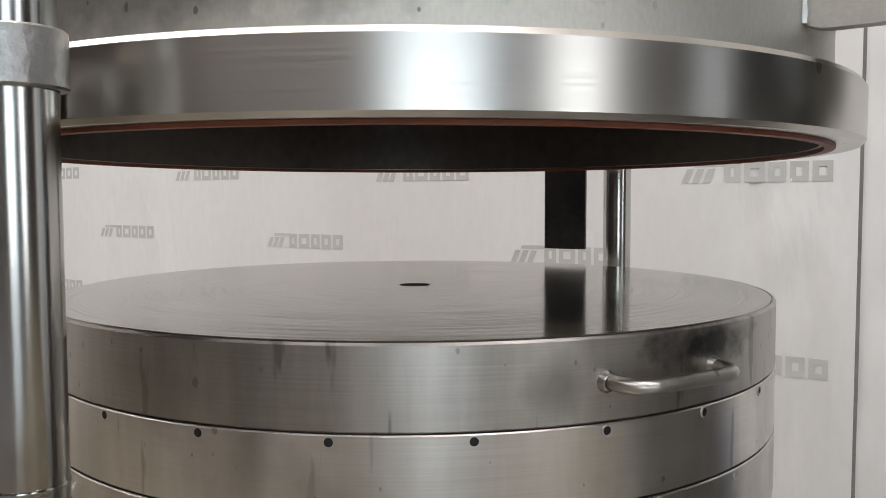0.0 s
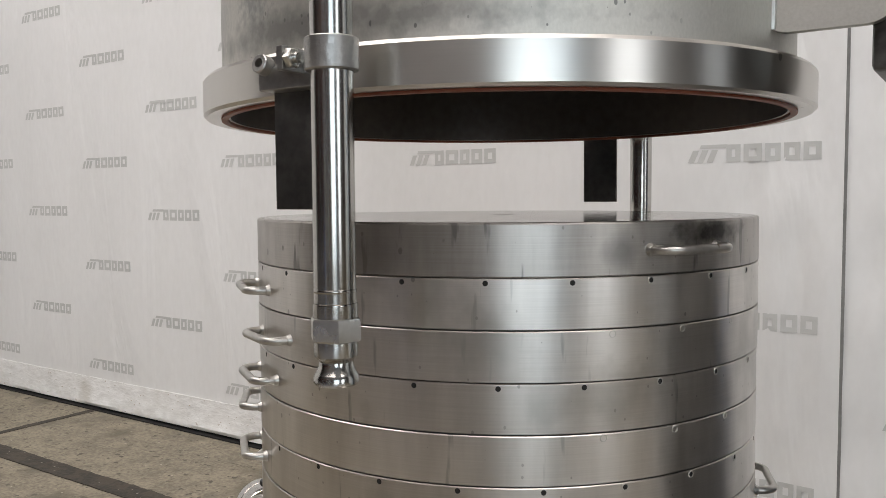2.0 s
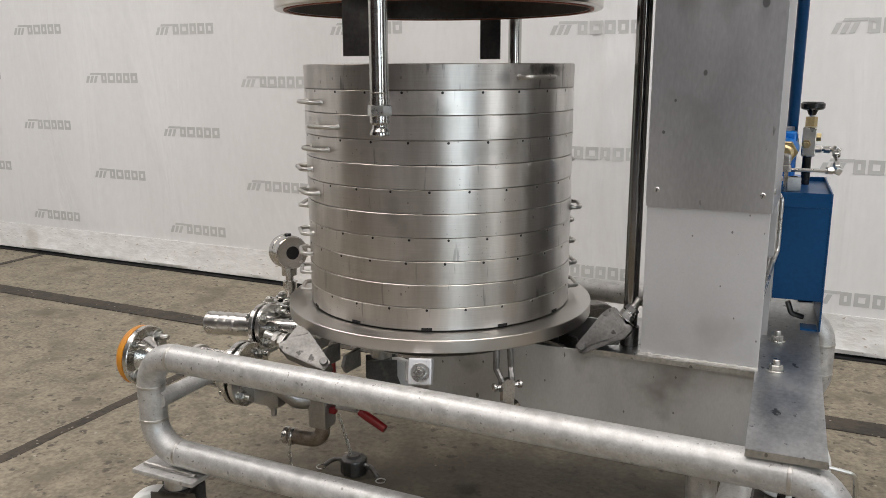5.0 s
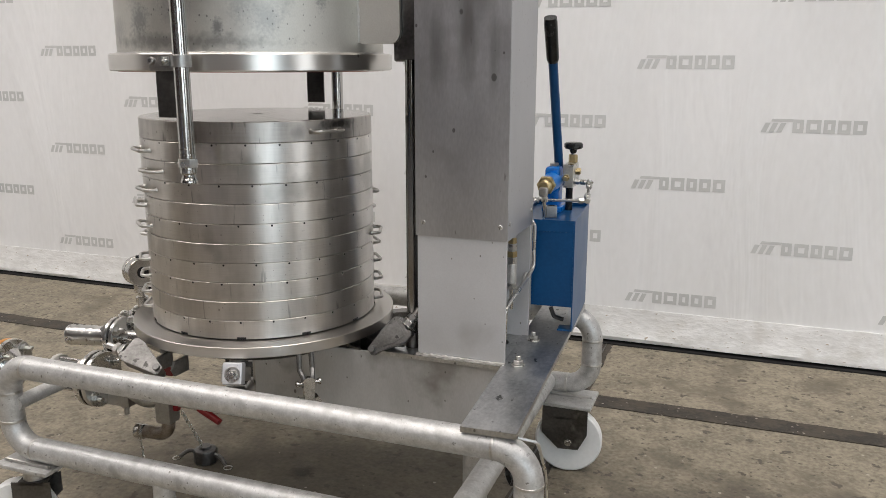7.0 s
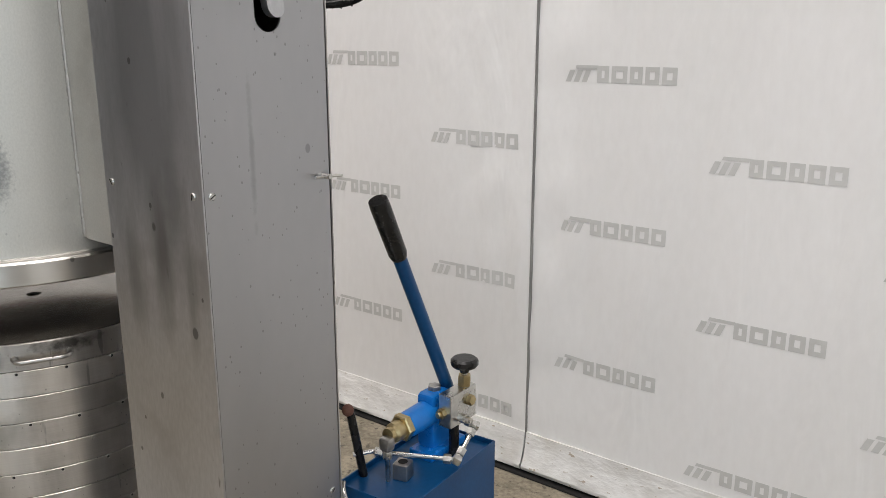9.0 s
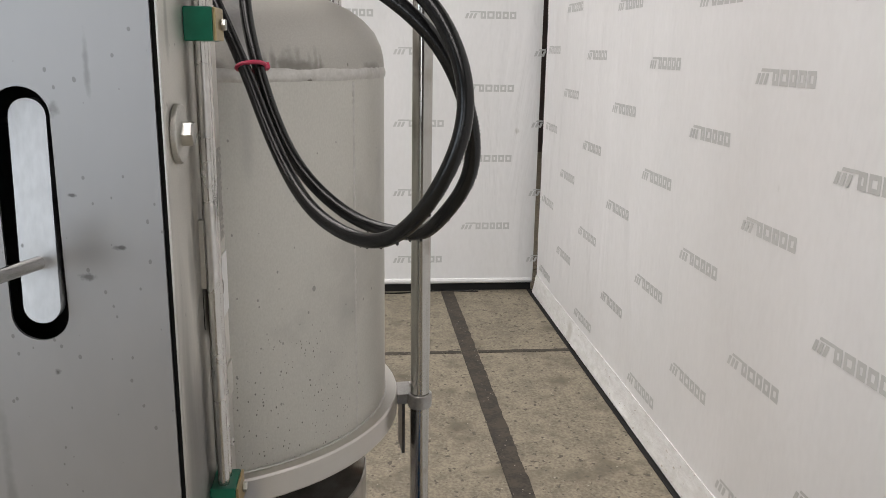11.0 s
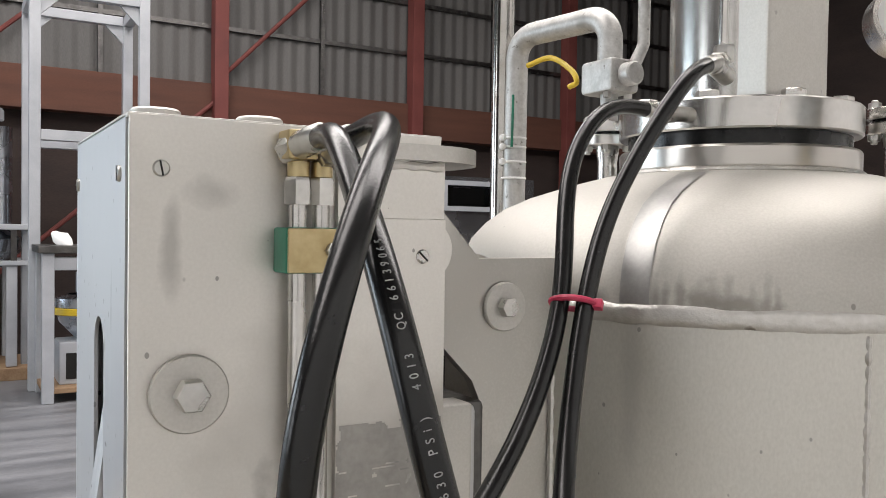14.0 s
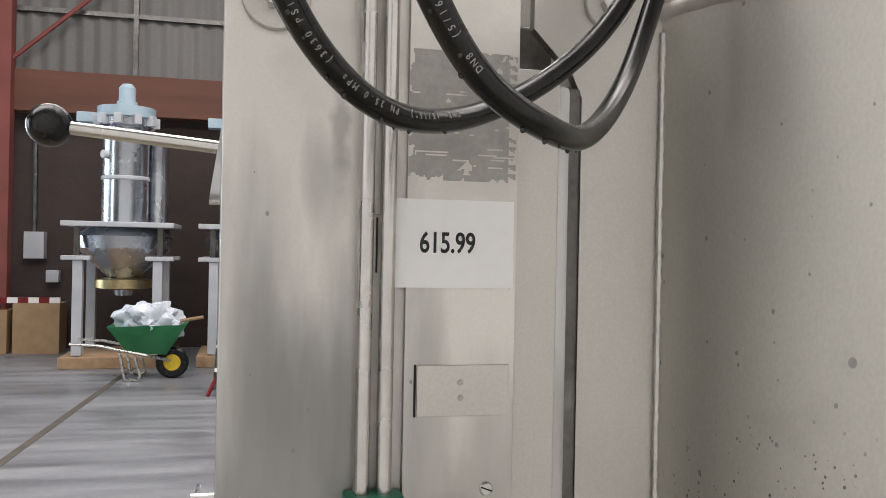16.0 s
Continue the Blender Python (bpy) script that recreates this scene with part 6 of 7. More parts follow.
prof += [(0.0300, 0.182), (0.0312, 0.187), (0.0300, 0.193), (0.0265, 0.194), (0.0255, 0.190), (0.0255, 0.150), (0.0, 0.150)]
part("hose_tail", lathe(B(), prof, 32, along(T0, TX)), BRIGHT, outlet, "ribbed polished hose tail")
# upright branch with its drum-shaped instrument
part("tee_body", tube(B(), [(-0.455, 0.005, 0.40), (-0.455, 0.005, 0.478)], 0.026, 24), DULL, outlet)
flange_disc((-0.455, 0.005, 0.476), (0, 0, -1), 0.052, 0.013, 4)
flange_disc((-0.455, 0.005, 0.482), (0, 0, 1), 0.052, 0.013, 4, stud=0.003)
part("tee_pipe", tube(B(), [(-0.30, -0.06, 0.43), (-0.455, 0.005, 0.43)], 0.026, 20), DULL, outlet)
part("instrument_neck", lathe(B(), [(0.013, 0.49), (0.013, 0.53), (0.018, 0.532), (0.018, 0.55), (0.010, 0.553), (0.010, 0.565), (0.020, 0.567), (0.020, 0.592)], 24, Matrix.Translation((-0.437, 0.005, 0))), BRIGHT, outlet)
gm = along((-0.437, 0.005, 0.628), (0.86, -0.50, 0.05))
ins = part("instrument", lathe(B(), [(0, -0.03), (0.040, -0.03), (0.0435, -0.026), (0.0435, -0.008), (0.0415, -0.006), (0.0435, -0.004), (0.0435, 0.022), (0.041, 0.026), (0.0, 0.026)], 48, gm), BRIGHT, outlet, "drum-shaped instrument with a dark window")
part("window", drum(B(), gm, 0.017, 0.026, 0.0275, 0.0004, 28), GAP, ins)
part("top_screw", drum(B(), along((-0.437, 0.005, 0.668), (0, 0, 1)), 0.009, 0, 0.008, 0.001, 16), BLACK, ins)
# second flanged branch hidden under the rail, its bolt pointing down
part("wafer_body", box(B(), -0.425, -0.345, -0.190, -0.105, 0.285, 0.330, 0.006, None), DULL, outlet)
part("hanging_bolt", bolt(B(), (-0.39, -0.15, 0.285), (0, 0, -1), 0.014, 0.016, 0.018, 0.022), DULL, outlet)
# drain valve with red lever, elbow and chained cap
part("drain_body", box(B(), -0.272, -0.220, -0.175, -0.125, 0.245, 0.330, 0.008), DULL, outlet, "cast drain valve")
part("drain_elbow", tube(B(), bent([(-0.245, -0.15, 0.26), (-0.247, -0.15, 0.205), (-0.345, -0.155, 0.203)], 0.032), 0.0185, 18), mat("rust_stained_steel", (0.20, 0.155, 0.115), (0.36, 0.32, 0.275), 40.0, (0.42, 0.6), 0.8, 0.1, 200.0), outlet)
part("drain_nozzle", lathe(B(), [(0.0185, 0), (0.0215, 0.003), (0.0215, 0.008), (0.016, 0.014), (0.021, 0.022), (0.021, 0.028), (0, 0.028)], 24, along((-0.325, -0.1548, 0.203), (-1, -0.05, 0))), BRIGHT, outlet)
part("lever_bar", box(B(), -0.33, -0.205, -0.158, -0.142, 0.284, 0.298, 0.002), REDP, outlet, "red coated lever")
part("lever_grip", tube(B(), [(-0.14, -0.148, 0.300), (-0.11, -0.149, 0.288), (-0.072, -0.150, 0.270)], [0.0095, 0.011, 0.0095], 14), REDP, outlet, "red coated lever grip")
part("lever_stem", tube(B(), [(-0.205, -0.148, 0.300), (-0.14, -0.148, 0.300)], 0.006, 8), ZINC, outlet)
part("signal_bar", box(B(), -0.215, -0.150, -0.236, -0.228, 0.425, 0.450, 0.002), REDP, outlet)


def chain(parent, a, b, n):
    a, b = Vector(a), Vector(b)
    for k in range(n):
        c = a.lerp(b, (k + 0.5) / n)
        rot = pose(0, 0, 0, 90, 0, 90 * (k % 2) + 20)
        bm = B()
        tube(bm, [Matrix.Translation(c) @ rot @ Vector((0.0038 * math.cos(t), 0.0075 * math.sin(t), 0)) for t in [2 * math.pi * i / 12 for i in range(13)]], 0.0013, 6, False)
        part("chain_link", bm, ZINC, parent)


chain(outlet, (-0.205, -0.14, 0.275), (-0.300, 0.06, 0.065), 16)
chain(outlet, (-0.345, -0.155, 0.185), (-0.340, -0.15, 0.05), 9)
cap = thing("dust_cap", (-0.303, 0.078, 0.0), "dark cast coupling cap with two ring levers on the floor", "cap")
part("body", lathe(B(), [(0, 0.055), (0.018, 0.055), (0.022, 0.048), (0.034, 0.045), (0.037, 0.040), (0.037, 0.004), (0.034, 0.001), (0, 0.001)], 10, Matrix.Translation((-0.303, 0.078, 0))), DARKST, cap)
for s in (-1, 1):
    part("cam_lever", tube(B(), smooth_path([(-0.303 + s * 0.035, 0.076, 0.032), (-0.303 + s * 0.060, 0.070, 0.030), (-0.303 + s * 0.085, 0.062, 0.012)], 6), 0.0065, 10), CAST, cap)
    part("pull_ring", tube(B(), [(-0.303 + s * 0.095 + 0.013 * math.cos(t), 0.058 + 0.013 * math.sin(t), 0.006) for t in [2 * math.pi * i / 16 for i in range(17)]], 0.0018, 6, False), ZINC, cap)

# ---- hydraulic hand pump ----
pump = thing("hand_pump", (0.745, 0.33, 0.5285), "blue hydraulic hand pump with tank and long lever", "hand pump")
X0, X1, Y0, Y1, Z0, Z1 = 0.668, 0.8215, 0.187, 0.478, 0.5285, 0.8310
tank = part("tank", box(B(), X0, X1, Y0, Y1, 0.596, Z1 - 0.010, 0.002), BLUE, pump, "blue painted steel oil tank")
part("side_panel", box(B(), X1 - 0.002, X1 + 0.0015, Y0 - 0.0015, Y1 + 0.001, Z0 + 0.001, Z1, 0.0008), BLUE, tank)
part("side_panel", box(B(), X0 - 0.0015, X0 + 0.002, Y0 - 0.0015, Y1 + 0.001, Z0 + 0.001, Z1, 0.0008), BLUE, tank)
part("top_rim", box(B(), X0 + 0.002, X1 - 0.002, Y0 - 0.0012, Y0 + 0.002, 0.80, Z1, 0.0006), BLUE, tank)
part("top_rim", box(B(), X0 + 0.002, X1 - 0.002, Y1 - 0.002, Y1 + 0.0012, 0.60, Z1, 0.0006), BLUE, tank)
for y in (Y0 + 0.002, Y1 - 0.045):
    for x in (X1 - 0.038,):
        part("foot", box(B(), x, x + 0.034, y, y + 0.043, Z0, Z0 + 0.004, 0.0008), BLUE, tank)
part("drain_stub", tube(B(), bent([(0.755, 0.25, 0.575), (0.765, 0.25, 0.548), (0.79, 0.255, 0.540)], 0.012), 0.006, 10), DARKST, tank)
tank.matrix_basis = Matrix.Translation((X1, Y0, 0)) @ pose(0, 0, 0, 0, 0, 3.6) @ Matrix.Translation((-X1, -Y0, 0))
zt = Z1 - 0.010
part("mount", box(B(), 0.694, 0.750, 0.345, 0.455, zt, zt + 0.016, 0.003), BLUEL, pump)
body = part("pump_body", tube(B(), [(0.7170, 0.303, 0.905), (0.7170, 0.318, 0.905), (0.7165, 0.400, 0.906), (0.7165, 0.432, 0.906)], [0.021, 0.0250, 0.0262, 0.022], 24), BLUEL, pump, "bright blue cast pump body")
boss = box(B(), 0.6950, 0.7370, 0.366, 0.425, zt + 0.012, 0.946, 0.010)
part("boss", boss, BLUEL, body)
part("cap_screw", hexagon(B(), along((0.716, 0.397, 0.946), (0, 0, 1)), 0.013, 0, 0.009), DULL, body)
part("gland_nut", hexagon(B(), along((0.717, 0.306, 0.905), (0, -1, 0)), 0.0265, 0, 0.014), BRASS, body, "brass coloured gland nut")
part("ram", lathe(B(), [(0.0185, 0.0), (0.0185, 0.020), (0.0135, 0.024), (0.0135, 0.034), (0, 0.034)], 20, along((0.717, 0.293, 0.904), (0, -1, 0))), BRASS, body)
part("ram_end", box(B(), 0.709, 0.733, 0.240, 0.262, 0.880, 0.906, 0.006), DULL, body)
block = part("valve_block", box(B(), 0.747, 0.776, 0.370, 0.452, 0.889, 0.955, 0.002), ZINC, pump, "square steel valve block")
part("block_stem", tube(B(), [(0.760, 0.402, zt), (0.760, 0.402, 0.890)], 0.010, 12), BLACK, block)
part("port_plug", hexagon(B(), along((0.757, 0.370, 0.918), (0, -1, 0)), 0.0105, 0, 0.010), BRASS, block)
part("plug_core", drum(B(), along((0.757, 0.360, 0.918), (0, -1, 0)), 0.006, 0, 0.006, 0.001, 14), BRASS, block)
part("port_plug", hexagon(B(), along((0.776, 0.428, 0.930), (1, 0, 0)), 0.0105, 0, 0.010), BRASS, block)
part("valve_stem", hexagon(B(), along((0.762, 0.432, 0.955), (0, 0, 1)), 0.013, 0, 0.022), BRASS, block)
part("hand_knob", lathe(B(), [(0, 0.024), (0.008, 0.024), (0.012, 0.034), (0.024, 0.037), (0.027, 0.041), (0.027, 0.050), (0.022, 0.054), (0, 0.054)], 12, Matrix.Translation((0.762, 0.432, 0.957))), PLASTIC, block, "black plastic hand knob")
part("knob_stem", tube(B(), [(0.762, 0.432, 0.975), (0.762, 0.432, 0.985)], 0.006, 10), ZINC, block)
Lb, Lt = Vector((0.7210, 0.452, 0.900)), Vector((0.7315, 0.228, 1.344))
Ld = (Lt - Lb).normalized()
lv = part("hand_lever", tube(B(), [Lb, Lb + Ld * 0.40], 0.0125, 20), BLUE, pump, "long blue steel lever")
part("grip", tube(B(), [Lb + Ld * 0.375, Lb + Ld * 0.385, Lb + Ld * 0.485, Lb + Ld * 0.498], [0.0135, 0.0165, 0.0175, 0.0165], 24), BLACK, lv, "black rubber grip")
part("lever_fork", box(B(), 0.708, 0.738, 0.432, 0.462, 0.885, 0.925, 0.004), DARKST, pump)
# pipework of the pump
E1, E2, E3 = Vector((0.820, 0.385, 0.905)), Vector((0.826, 0.322, 0.865)), Vector((0.690, 0.246, 0.870))
part("pipe", tube(B(), bent([(0.776, 0.398, 0.905), E1, E2, E3, E3 + Vector((-0.02, -0.03, 0))], 0.006), 0.0042, 10), BRIGHT, pump, "bright bent hydraulic pipe")
for p, d in (((0.777, 0.398, 0.905), (1, -0.2, 0)), ((0.795, 0.393, 0.905), (1, -0.2, 0)), (E1 + (E2 - E1) * 0.12, E2 - E1), (E2 - (E2 - E1) * 0.32, E2 - E1), (E2 + (E3 - E2) * 0.07, E3 - E2), (E3 - (E3 - E2) * 0.12, E3 - E2)):
    part("pipe_nut", hexagon(B(), along(p, Vector(d).normalized()), 0.0088, 0, 0.014), ZINC, pump)
for p in (E1, E2):
    part("pipe_elbow", box(B(), -0.008, 0.008, -0.008, 0.008, -0.008, 0.008, 0.003, Matrix.Translation(p) @ pose(0, 0, 0, 10, 25, 30)), ZINC, pump)
bm = box(B(), -0.0150, 0.0150, -0.0150, 0.0150, zt, 0.8535, 0.003, Matrix.Translation((0.7390, 0.274, 0)) @ pose(0, 0, 0, 0, 0, 14))
br = part("breather", bm, DULL, pump, "dull square breather block")
part("breather_hole", drum(B(), Matrix.Translation((0.7390, 0.274, 0.8535)), 0.009, 0, 0.0006, 0.0001, 18), GAP, br)
part("dip_tube", tube(B(), [(0.725, 0.248, zt), (0.725, 0.248, 0.885)], 0.0045, 10), BRIGHT, pump)
part("dip_nut", hexagon(B(), along((0.725, 0.248, 0.867), (0, 0, 1)), 0.0092, 0, 0.014), ZINC, pump)
bm = B()
bmesh.ops.create_uvsphere(bm, u_segments=16, v_segments=10, radius=0.011, matrix=Matrix.Translation((0.676, 0.200, 0.965)))
part("side_knob", bm, RUST, pump, "brown ball knob")
part("side_stem", tube(B(), [(0.676, 0.236, zt), (0.676, 0.206, 0.957)], 0.008, 12), BLACK, pump)
# tubes between pump and column foot
feed = thing("feed_tubes", (0.70, 0.05, 0.70), "two bent steel feed tubes entering the column foot", "hydraulic tubes")
part("tube", tube(B(), bent([(0.700, 0.160, 0.850), (0.710, 0.147, 0.846), (0.7265, 0.142, 0.820), (0.7265, 0.140, 0.712), (0.7200, 0.100, 0.690), (0.7150, -0.080, 0.660), (0.7150, -0.088, 0.58)], 0.018), 0.0046, 12), BRIGHT, feed, "bright bent tube")
part("tube", tube(B(), bent([(0.690, 0.170, 0.716), (0.712, 0.135, 0.705), (0.7120, 0.090, 0.682), (0.7060, -0.078, 0.650), (0.7060, -0.088, 0.58)], 0.014), 0.0046, 12), BRIGHT, feed)
VX, VY = 0.692, 0.048
sv = part("stop_valve", lathe(B(), [(0.010, 0.688), (0.0125, 0.692), (0.0125, 0.738), (0.009, 0.742), (0.009, 0.81)], 20, Matrix.Translation((VX, VY, 0))), PIPE, feed, "small stop valve with fittings")
for z, ma, rr in ((0.674, ZINC, 0.0135), (0.740, ZINC, 0.0125), (0.757, BRASS, 0.0135), (0.775, ZINC, 0.0125), (0.792, BRASS, 0.0115)):
    part("fitting_nut", hexagon(B(), along((VX, VY, z), (0, 0, 1)), rr, 0, 0.0145), ma, sv)
part("riser", tube(B(), [(VX, VY, 0.62), (VX, VY, 0.88)], 0.0055, 10), BRIGHT, feed)

# ---- black hydraulic hoses ----
HOSE_A = [(0.5955, 0.160, 1.945), (0.596, 0.190, 1.950), (0.606, 0.262, 1.951), (0.663, 0.351, 1.904), (0.704, 0.386, 1.814), (0.692, 0.357, 1.726), (0.632, 0.309, 1.670), (0.549, 0.242, 1.685),
          (0.457, 0.194, 1.747), (0.392, 0.155, 1.834), (0.344, 0.102, 1.947), (0.270, 0.069, 2.013), (0.178, 0.050, 2.018)]
HOSE_B = [(0.617, 0.158, 1.947), (0.616, 0.190, 1.949), (0.633, 0.256, 1.938), (0.657, 0.362, 1.868), (0.644, 0.402, 1.758), (0.598, 0.372, 1.686), (0.545, 0.346, 1.660), (0.493, 0.282, 1.668),
          (0.433, 0.213, 1.726), (0.381, 0.170, 1.832), (0.331, 0.150, 1.924), (0.245, 0.145, 2.031), (0.172, 0.115, 2.060)]


WATER = mat("water_drop", (0.02, 0.02, 0.02), (0.03, 0.03, 0.03), 10.0, (0.03, 0.06))


def hose(ctrl, text, start, step, flip, end):
    h = thing("hydraulic_hose", ctrl[0], "black rubber hydraulic hose hanging in a wide loop", "hose", "hoses of the lift column")
    pts = smooth_path(ctrl, 14)
    for k in range(26):
        # stiff rubber takes no tight bends
        pts = pts[:4] + [0.25 * a + 0.5 * b + 0.25 * c for a, b, c in zip(pts[3:], pts[4:], pts[5:-3])] + pts[-4:]
    part("hose", tube(B(), pts, 0.0077, 18), HOSE, h)
    for p, q, r in ((pts[0], pts[7], 0.0098), (pts[-1], pts[-7], 0.0085)):
        d = (q - p).normalized()
        m = along(p - d * 0.004, d)
        f = part("ferrule", lathe(B(), [(0.006, -0.014), (r * 0.75, -0.014), (r * 0.75, 0.0), (r, 0.002), (r * 0.93, 0.010), (r, 0.018), (r * 0.95, 0.030), (0.0078, 0.033)], 24, m), ZINC, h, "crimped steel ferrule")
        part("swivel_nut", hexagon(B(), m, r * 1.2, -0.016, -0.001), ZINC, f)
    low = min(p.z for p in pts)
    for k in range(14, len(pts) - 20, 2):
        # drops of water clinging to the underside
        if pts[k].z < low + 0.075 and random.random() < 0.62:
            bm = B()
            bmesh.ops.create_uvsphere(bm, u_segments=8, v_segments=6, radius=random.uniform(0.0009, 0.0017),
                                      matrix=Matrix.Translation(pts[k] + Vector((random.uniform(-0.003, 0.003), random.uniform(-0.002, 0.004), -0.0074))) @ Matrix.Diagonal((1, 1, 1.25, 1)))
            part("water_drop", bm, WATER, h)
    lengths = [0.0]
    for a, b in zip(pts, pts[1:]):
        lengths.append(lengths[-1] + (b - a).length)
    s = start
    for ch in text:
        if ch != " ":
            i = max(k for k in range(len(lengths)) if lengths[k] <= s)
            if i >= len(pts) - 2:
                break
            f = (s - lengths[i]) / (lengths[i + 1] - lengths[i])
            p, d = pts[i].lerp(pts[i + 1], f), (pts[i + 1] - pts[i]).normalized()
            view = Vector((0.25, 0.95, 0.12))
            nrm = (view - d * view.dot(d)).normalized()
            xa = -d if flip else d
            ya = nrm.cross(xa)
            m = Matrix((xa, ya, nrm)).transposed().to_4x4()
            m.translation = p + nrm * 0.0079
            lettering("print", ch, 0.0054, m, PRINTW, h, 0.85)
        s += step
    return h


PRINT = "DN8  (5/16\")  PN 25.0 MPa  (3630 PSi)  4013  QC 66139065"
hose(HOSE_A, PRINT[::-1], 0.347, 0.0042, True, None)
hose(HOSE_B, PRINT[::-1], 0.210, 0.0042, True, None)
tie = thing("cable_tie", (0.388, 0.162, 1.832), "pink plastic cable tie round two hoses", "cable tie")
tm = along((0.3865, 0.1625, 1.8335), (-0.42, -0.30, 0.90))
part("band", tube(B(), [tm @ Vector((0.0185 * math.cos(t), 0.0110 * math.sin(t), 0)) for t in [2 * math.pi * i / 28 for i in range(29)]], 0.0026, 8, False), PINK, tie)
part("tie_head", box(B(), -0.024, -0.0165, -0.004, 0.004, -0.004, 0.004, 0.001, tm), PINK, tie)
# hose fittings on the cover flange
part("hose_port", tube(B(), [(0.176, 0.050, 2.018), (0.128, 0.045, 2.020)], 0.0085, 14), ZINC, bell)
part("hose_elbow", drum(B(), along((0.166, 0.112, 2.056), (-0.9, -0.3, -0.2)), 0.0095, -0.006, 0.026, 0.001, 16), ZINC, bell)
part("riser_tube", tube(B(), [(0.144, 0.100, 2.055), (0.140, 0.098, 2.46)], 0.0052, 12), BRIGHT, bell)
part("riser_nut", hexagon(B(), along((0.143, 0.100, 2.066), (0, 0, 1)), 0.0105, 0, 0.017), ZINC, bell)

# ---- far things in the hall ----
def clamp_box(x, y, a):
    bm = box(B(), 0.30, 0.385, -0.045, 0.045, 2.80, 2.92, 0.008)
    bmesh.ops.transform(bm, matrix=Matrix.Translation((x, y, 0)) @ Matrix.Rotation(a, 4, "Z"), verts=bm.verts)
    return bm


def dryer(x, y):
    t = thing("cone_dryer", (x, y, 0), "tall steel cone dryer on a white frame with pallet", "process machine", "row of cone dryers")
    c = Matrix.Translation((x, y, 0))
    part("tower", lathe(B(), [(0.27, 1.66), (0.27, 2.78), (0.31, 2.80), (0.31, 2.90)], 36, c), FARST, t)
    part("cone", lathe(B(), [(0.10, 0.80), (0.15, 0.98), (0.40, 1.22), (0.55, 1.36), (0.57, 1.50), (0.40, 1.60), (0.27, 1.66)], 40, c), FARST, t)
    part("band", lathe(B(), [(0.20, 0.87), (0.33, 0.89), (0.33, 0.99), (0.20, 1.01)], 32, c), BRASS, t, "brass-yellow ring")
    part("head", lathe(B(), [(0.30, 2.88), (0.34, 2.90), (0.34, 3.02), (0.12, 3.06), (0.12, 3.10), (0, 3.10)], 32, c), PALEB, t)
    for k in range(10):
        a = radians(36 * k + 10)
        part("head_clamp", clamp_box(x, y, a), WHITEP, t)
    part("mid_ring", lathe(B(), [(0.27, 2.16), (0.283, 2.17), (0.283, 2.20), (0.27, 2.21)], 36, c), WHITEP, t)
    part("sight_port", drum(B(), along((x + 0.20, y + 0.19, 2.45), (0.7, 0.7, 0)), 0.05, -0.02, 0.05, 0.008, 16), WHITEP, t)
    part("motor", lathe(B(), [(0, 3.32), (0.06, 3.31), (0.10, 3.26), (0.10, 3.08)], 20, c), PALEB, t)
    part("side_duct", tube(B(), [(x - 0.36, y - 0.2, 1.6), (x - 0.36, y - 0.2, 2.75)], 0.12, 20), FARST, t)
    part("drive_arm", box(B(), x + 0.22, x + 0.56, y - 0.09, y + 0.09, 2.83, 2.95, 0.01), PALEB, t)
    part("deck", box(B(), x - 0.62, x + 0.62, y - 0.55, y + 0.55, 1.60, 1.66, 0.01), WHITEP, t)
    for sx in (-1, 1):
        for sy in (-1, 1):
            part("leg", box(B(), x + sx * 0.44 - 0.055, x + sx * 0.44 + 0.055, y + sy * 0.42 - 0.055, y + sy * 0.42 + 0.055, 0.14, 1.22, 0.008), WHITEP, t)
            part("leg_cap", box(B(), x + sx * 0.46 - 0.16, x + sx * 0.46 + 0.16, y + sy * 0.42 - 0.08, y + sy * 0.42 + 0.08, 1.22, 1.27, 0.008), WHITEP, t)
            part("hanger", box(B(), x + sx * 0.46 - 0.03, x + sx * 0.46 + 0.03, y + sy * 0.42 - 0.03, y + sy * 0.42 + 0.03, 1.27, 1.60), DARKST, t)
    part("pallet", box(B(), x - 0.62, x + 0.62, y - 0.55, y + 0.55, 0.0, 0.13, 0.01), WOOD, t)
    return t


first = dryer(2.20, -9.78)
first.matrix_basis = Matrix.Translation((2.37, -10.95, 0)) @ Matrix.Diagonal((1.1, 1.1, 1.13, 1))
copy_thing(first, Matrix.Translation((0.70, -10.95, 0)))
lad = thing("step_ladder", (0.84, -8.3, 0), "aluminium step ladder with wide treads", "ladder")
for s in (-1, 1):
    part("stile", tube(B(), [(0.84 + s * 0.27, -8.15, 0.06), (0.84 + s * 0.13, -8.65, 2.42)], 0.02, 8), DARKST, lad)
    part("rear_leg", tube(B(), [(0.84 + s * 0.27, -9.05, 0.0), (0.84 + s * 0.13, -8.68, 2.40)], 0.018, 8), DARKST, lad)
    part("foot", tube(B(), [(0.84 + s * 0.25, -8.17, 0.18), (0.84 + s * 0.34, -8.13, 0.0)], 0.022, 8), REDP, lad)
for k in range(10):
    f = k / 10
    wd = 0.27 - 0.13 * f
    part("tread", box(B(), 0.84 - wd, 0.84 + wd, -8.24 - 0.47 * f, -8.12 - 0.47 * f, 0.24 + 0.235 * k, 0.275 + 0.235 * k, 0.005), CARD, lad)
wb = thing("wheelbarrow", (1.36, -8.7, 0), "green wheelbarrow filled with clear plastic film", "wheelbarrow")
bm = B()
top = [(1.80, -8.98, 0.64), (1.80, -8.36, 0.64), (0.93, -8.40, 0.66), (0.93, -8.94, 0.66)]
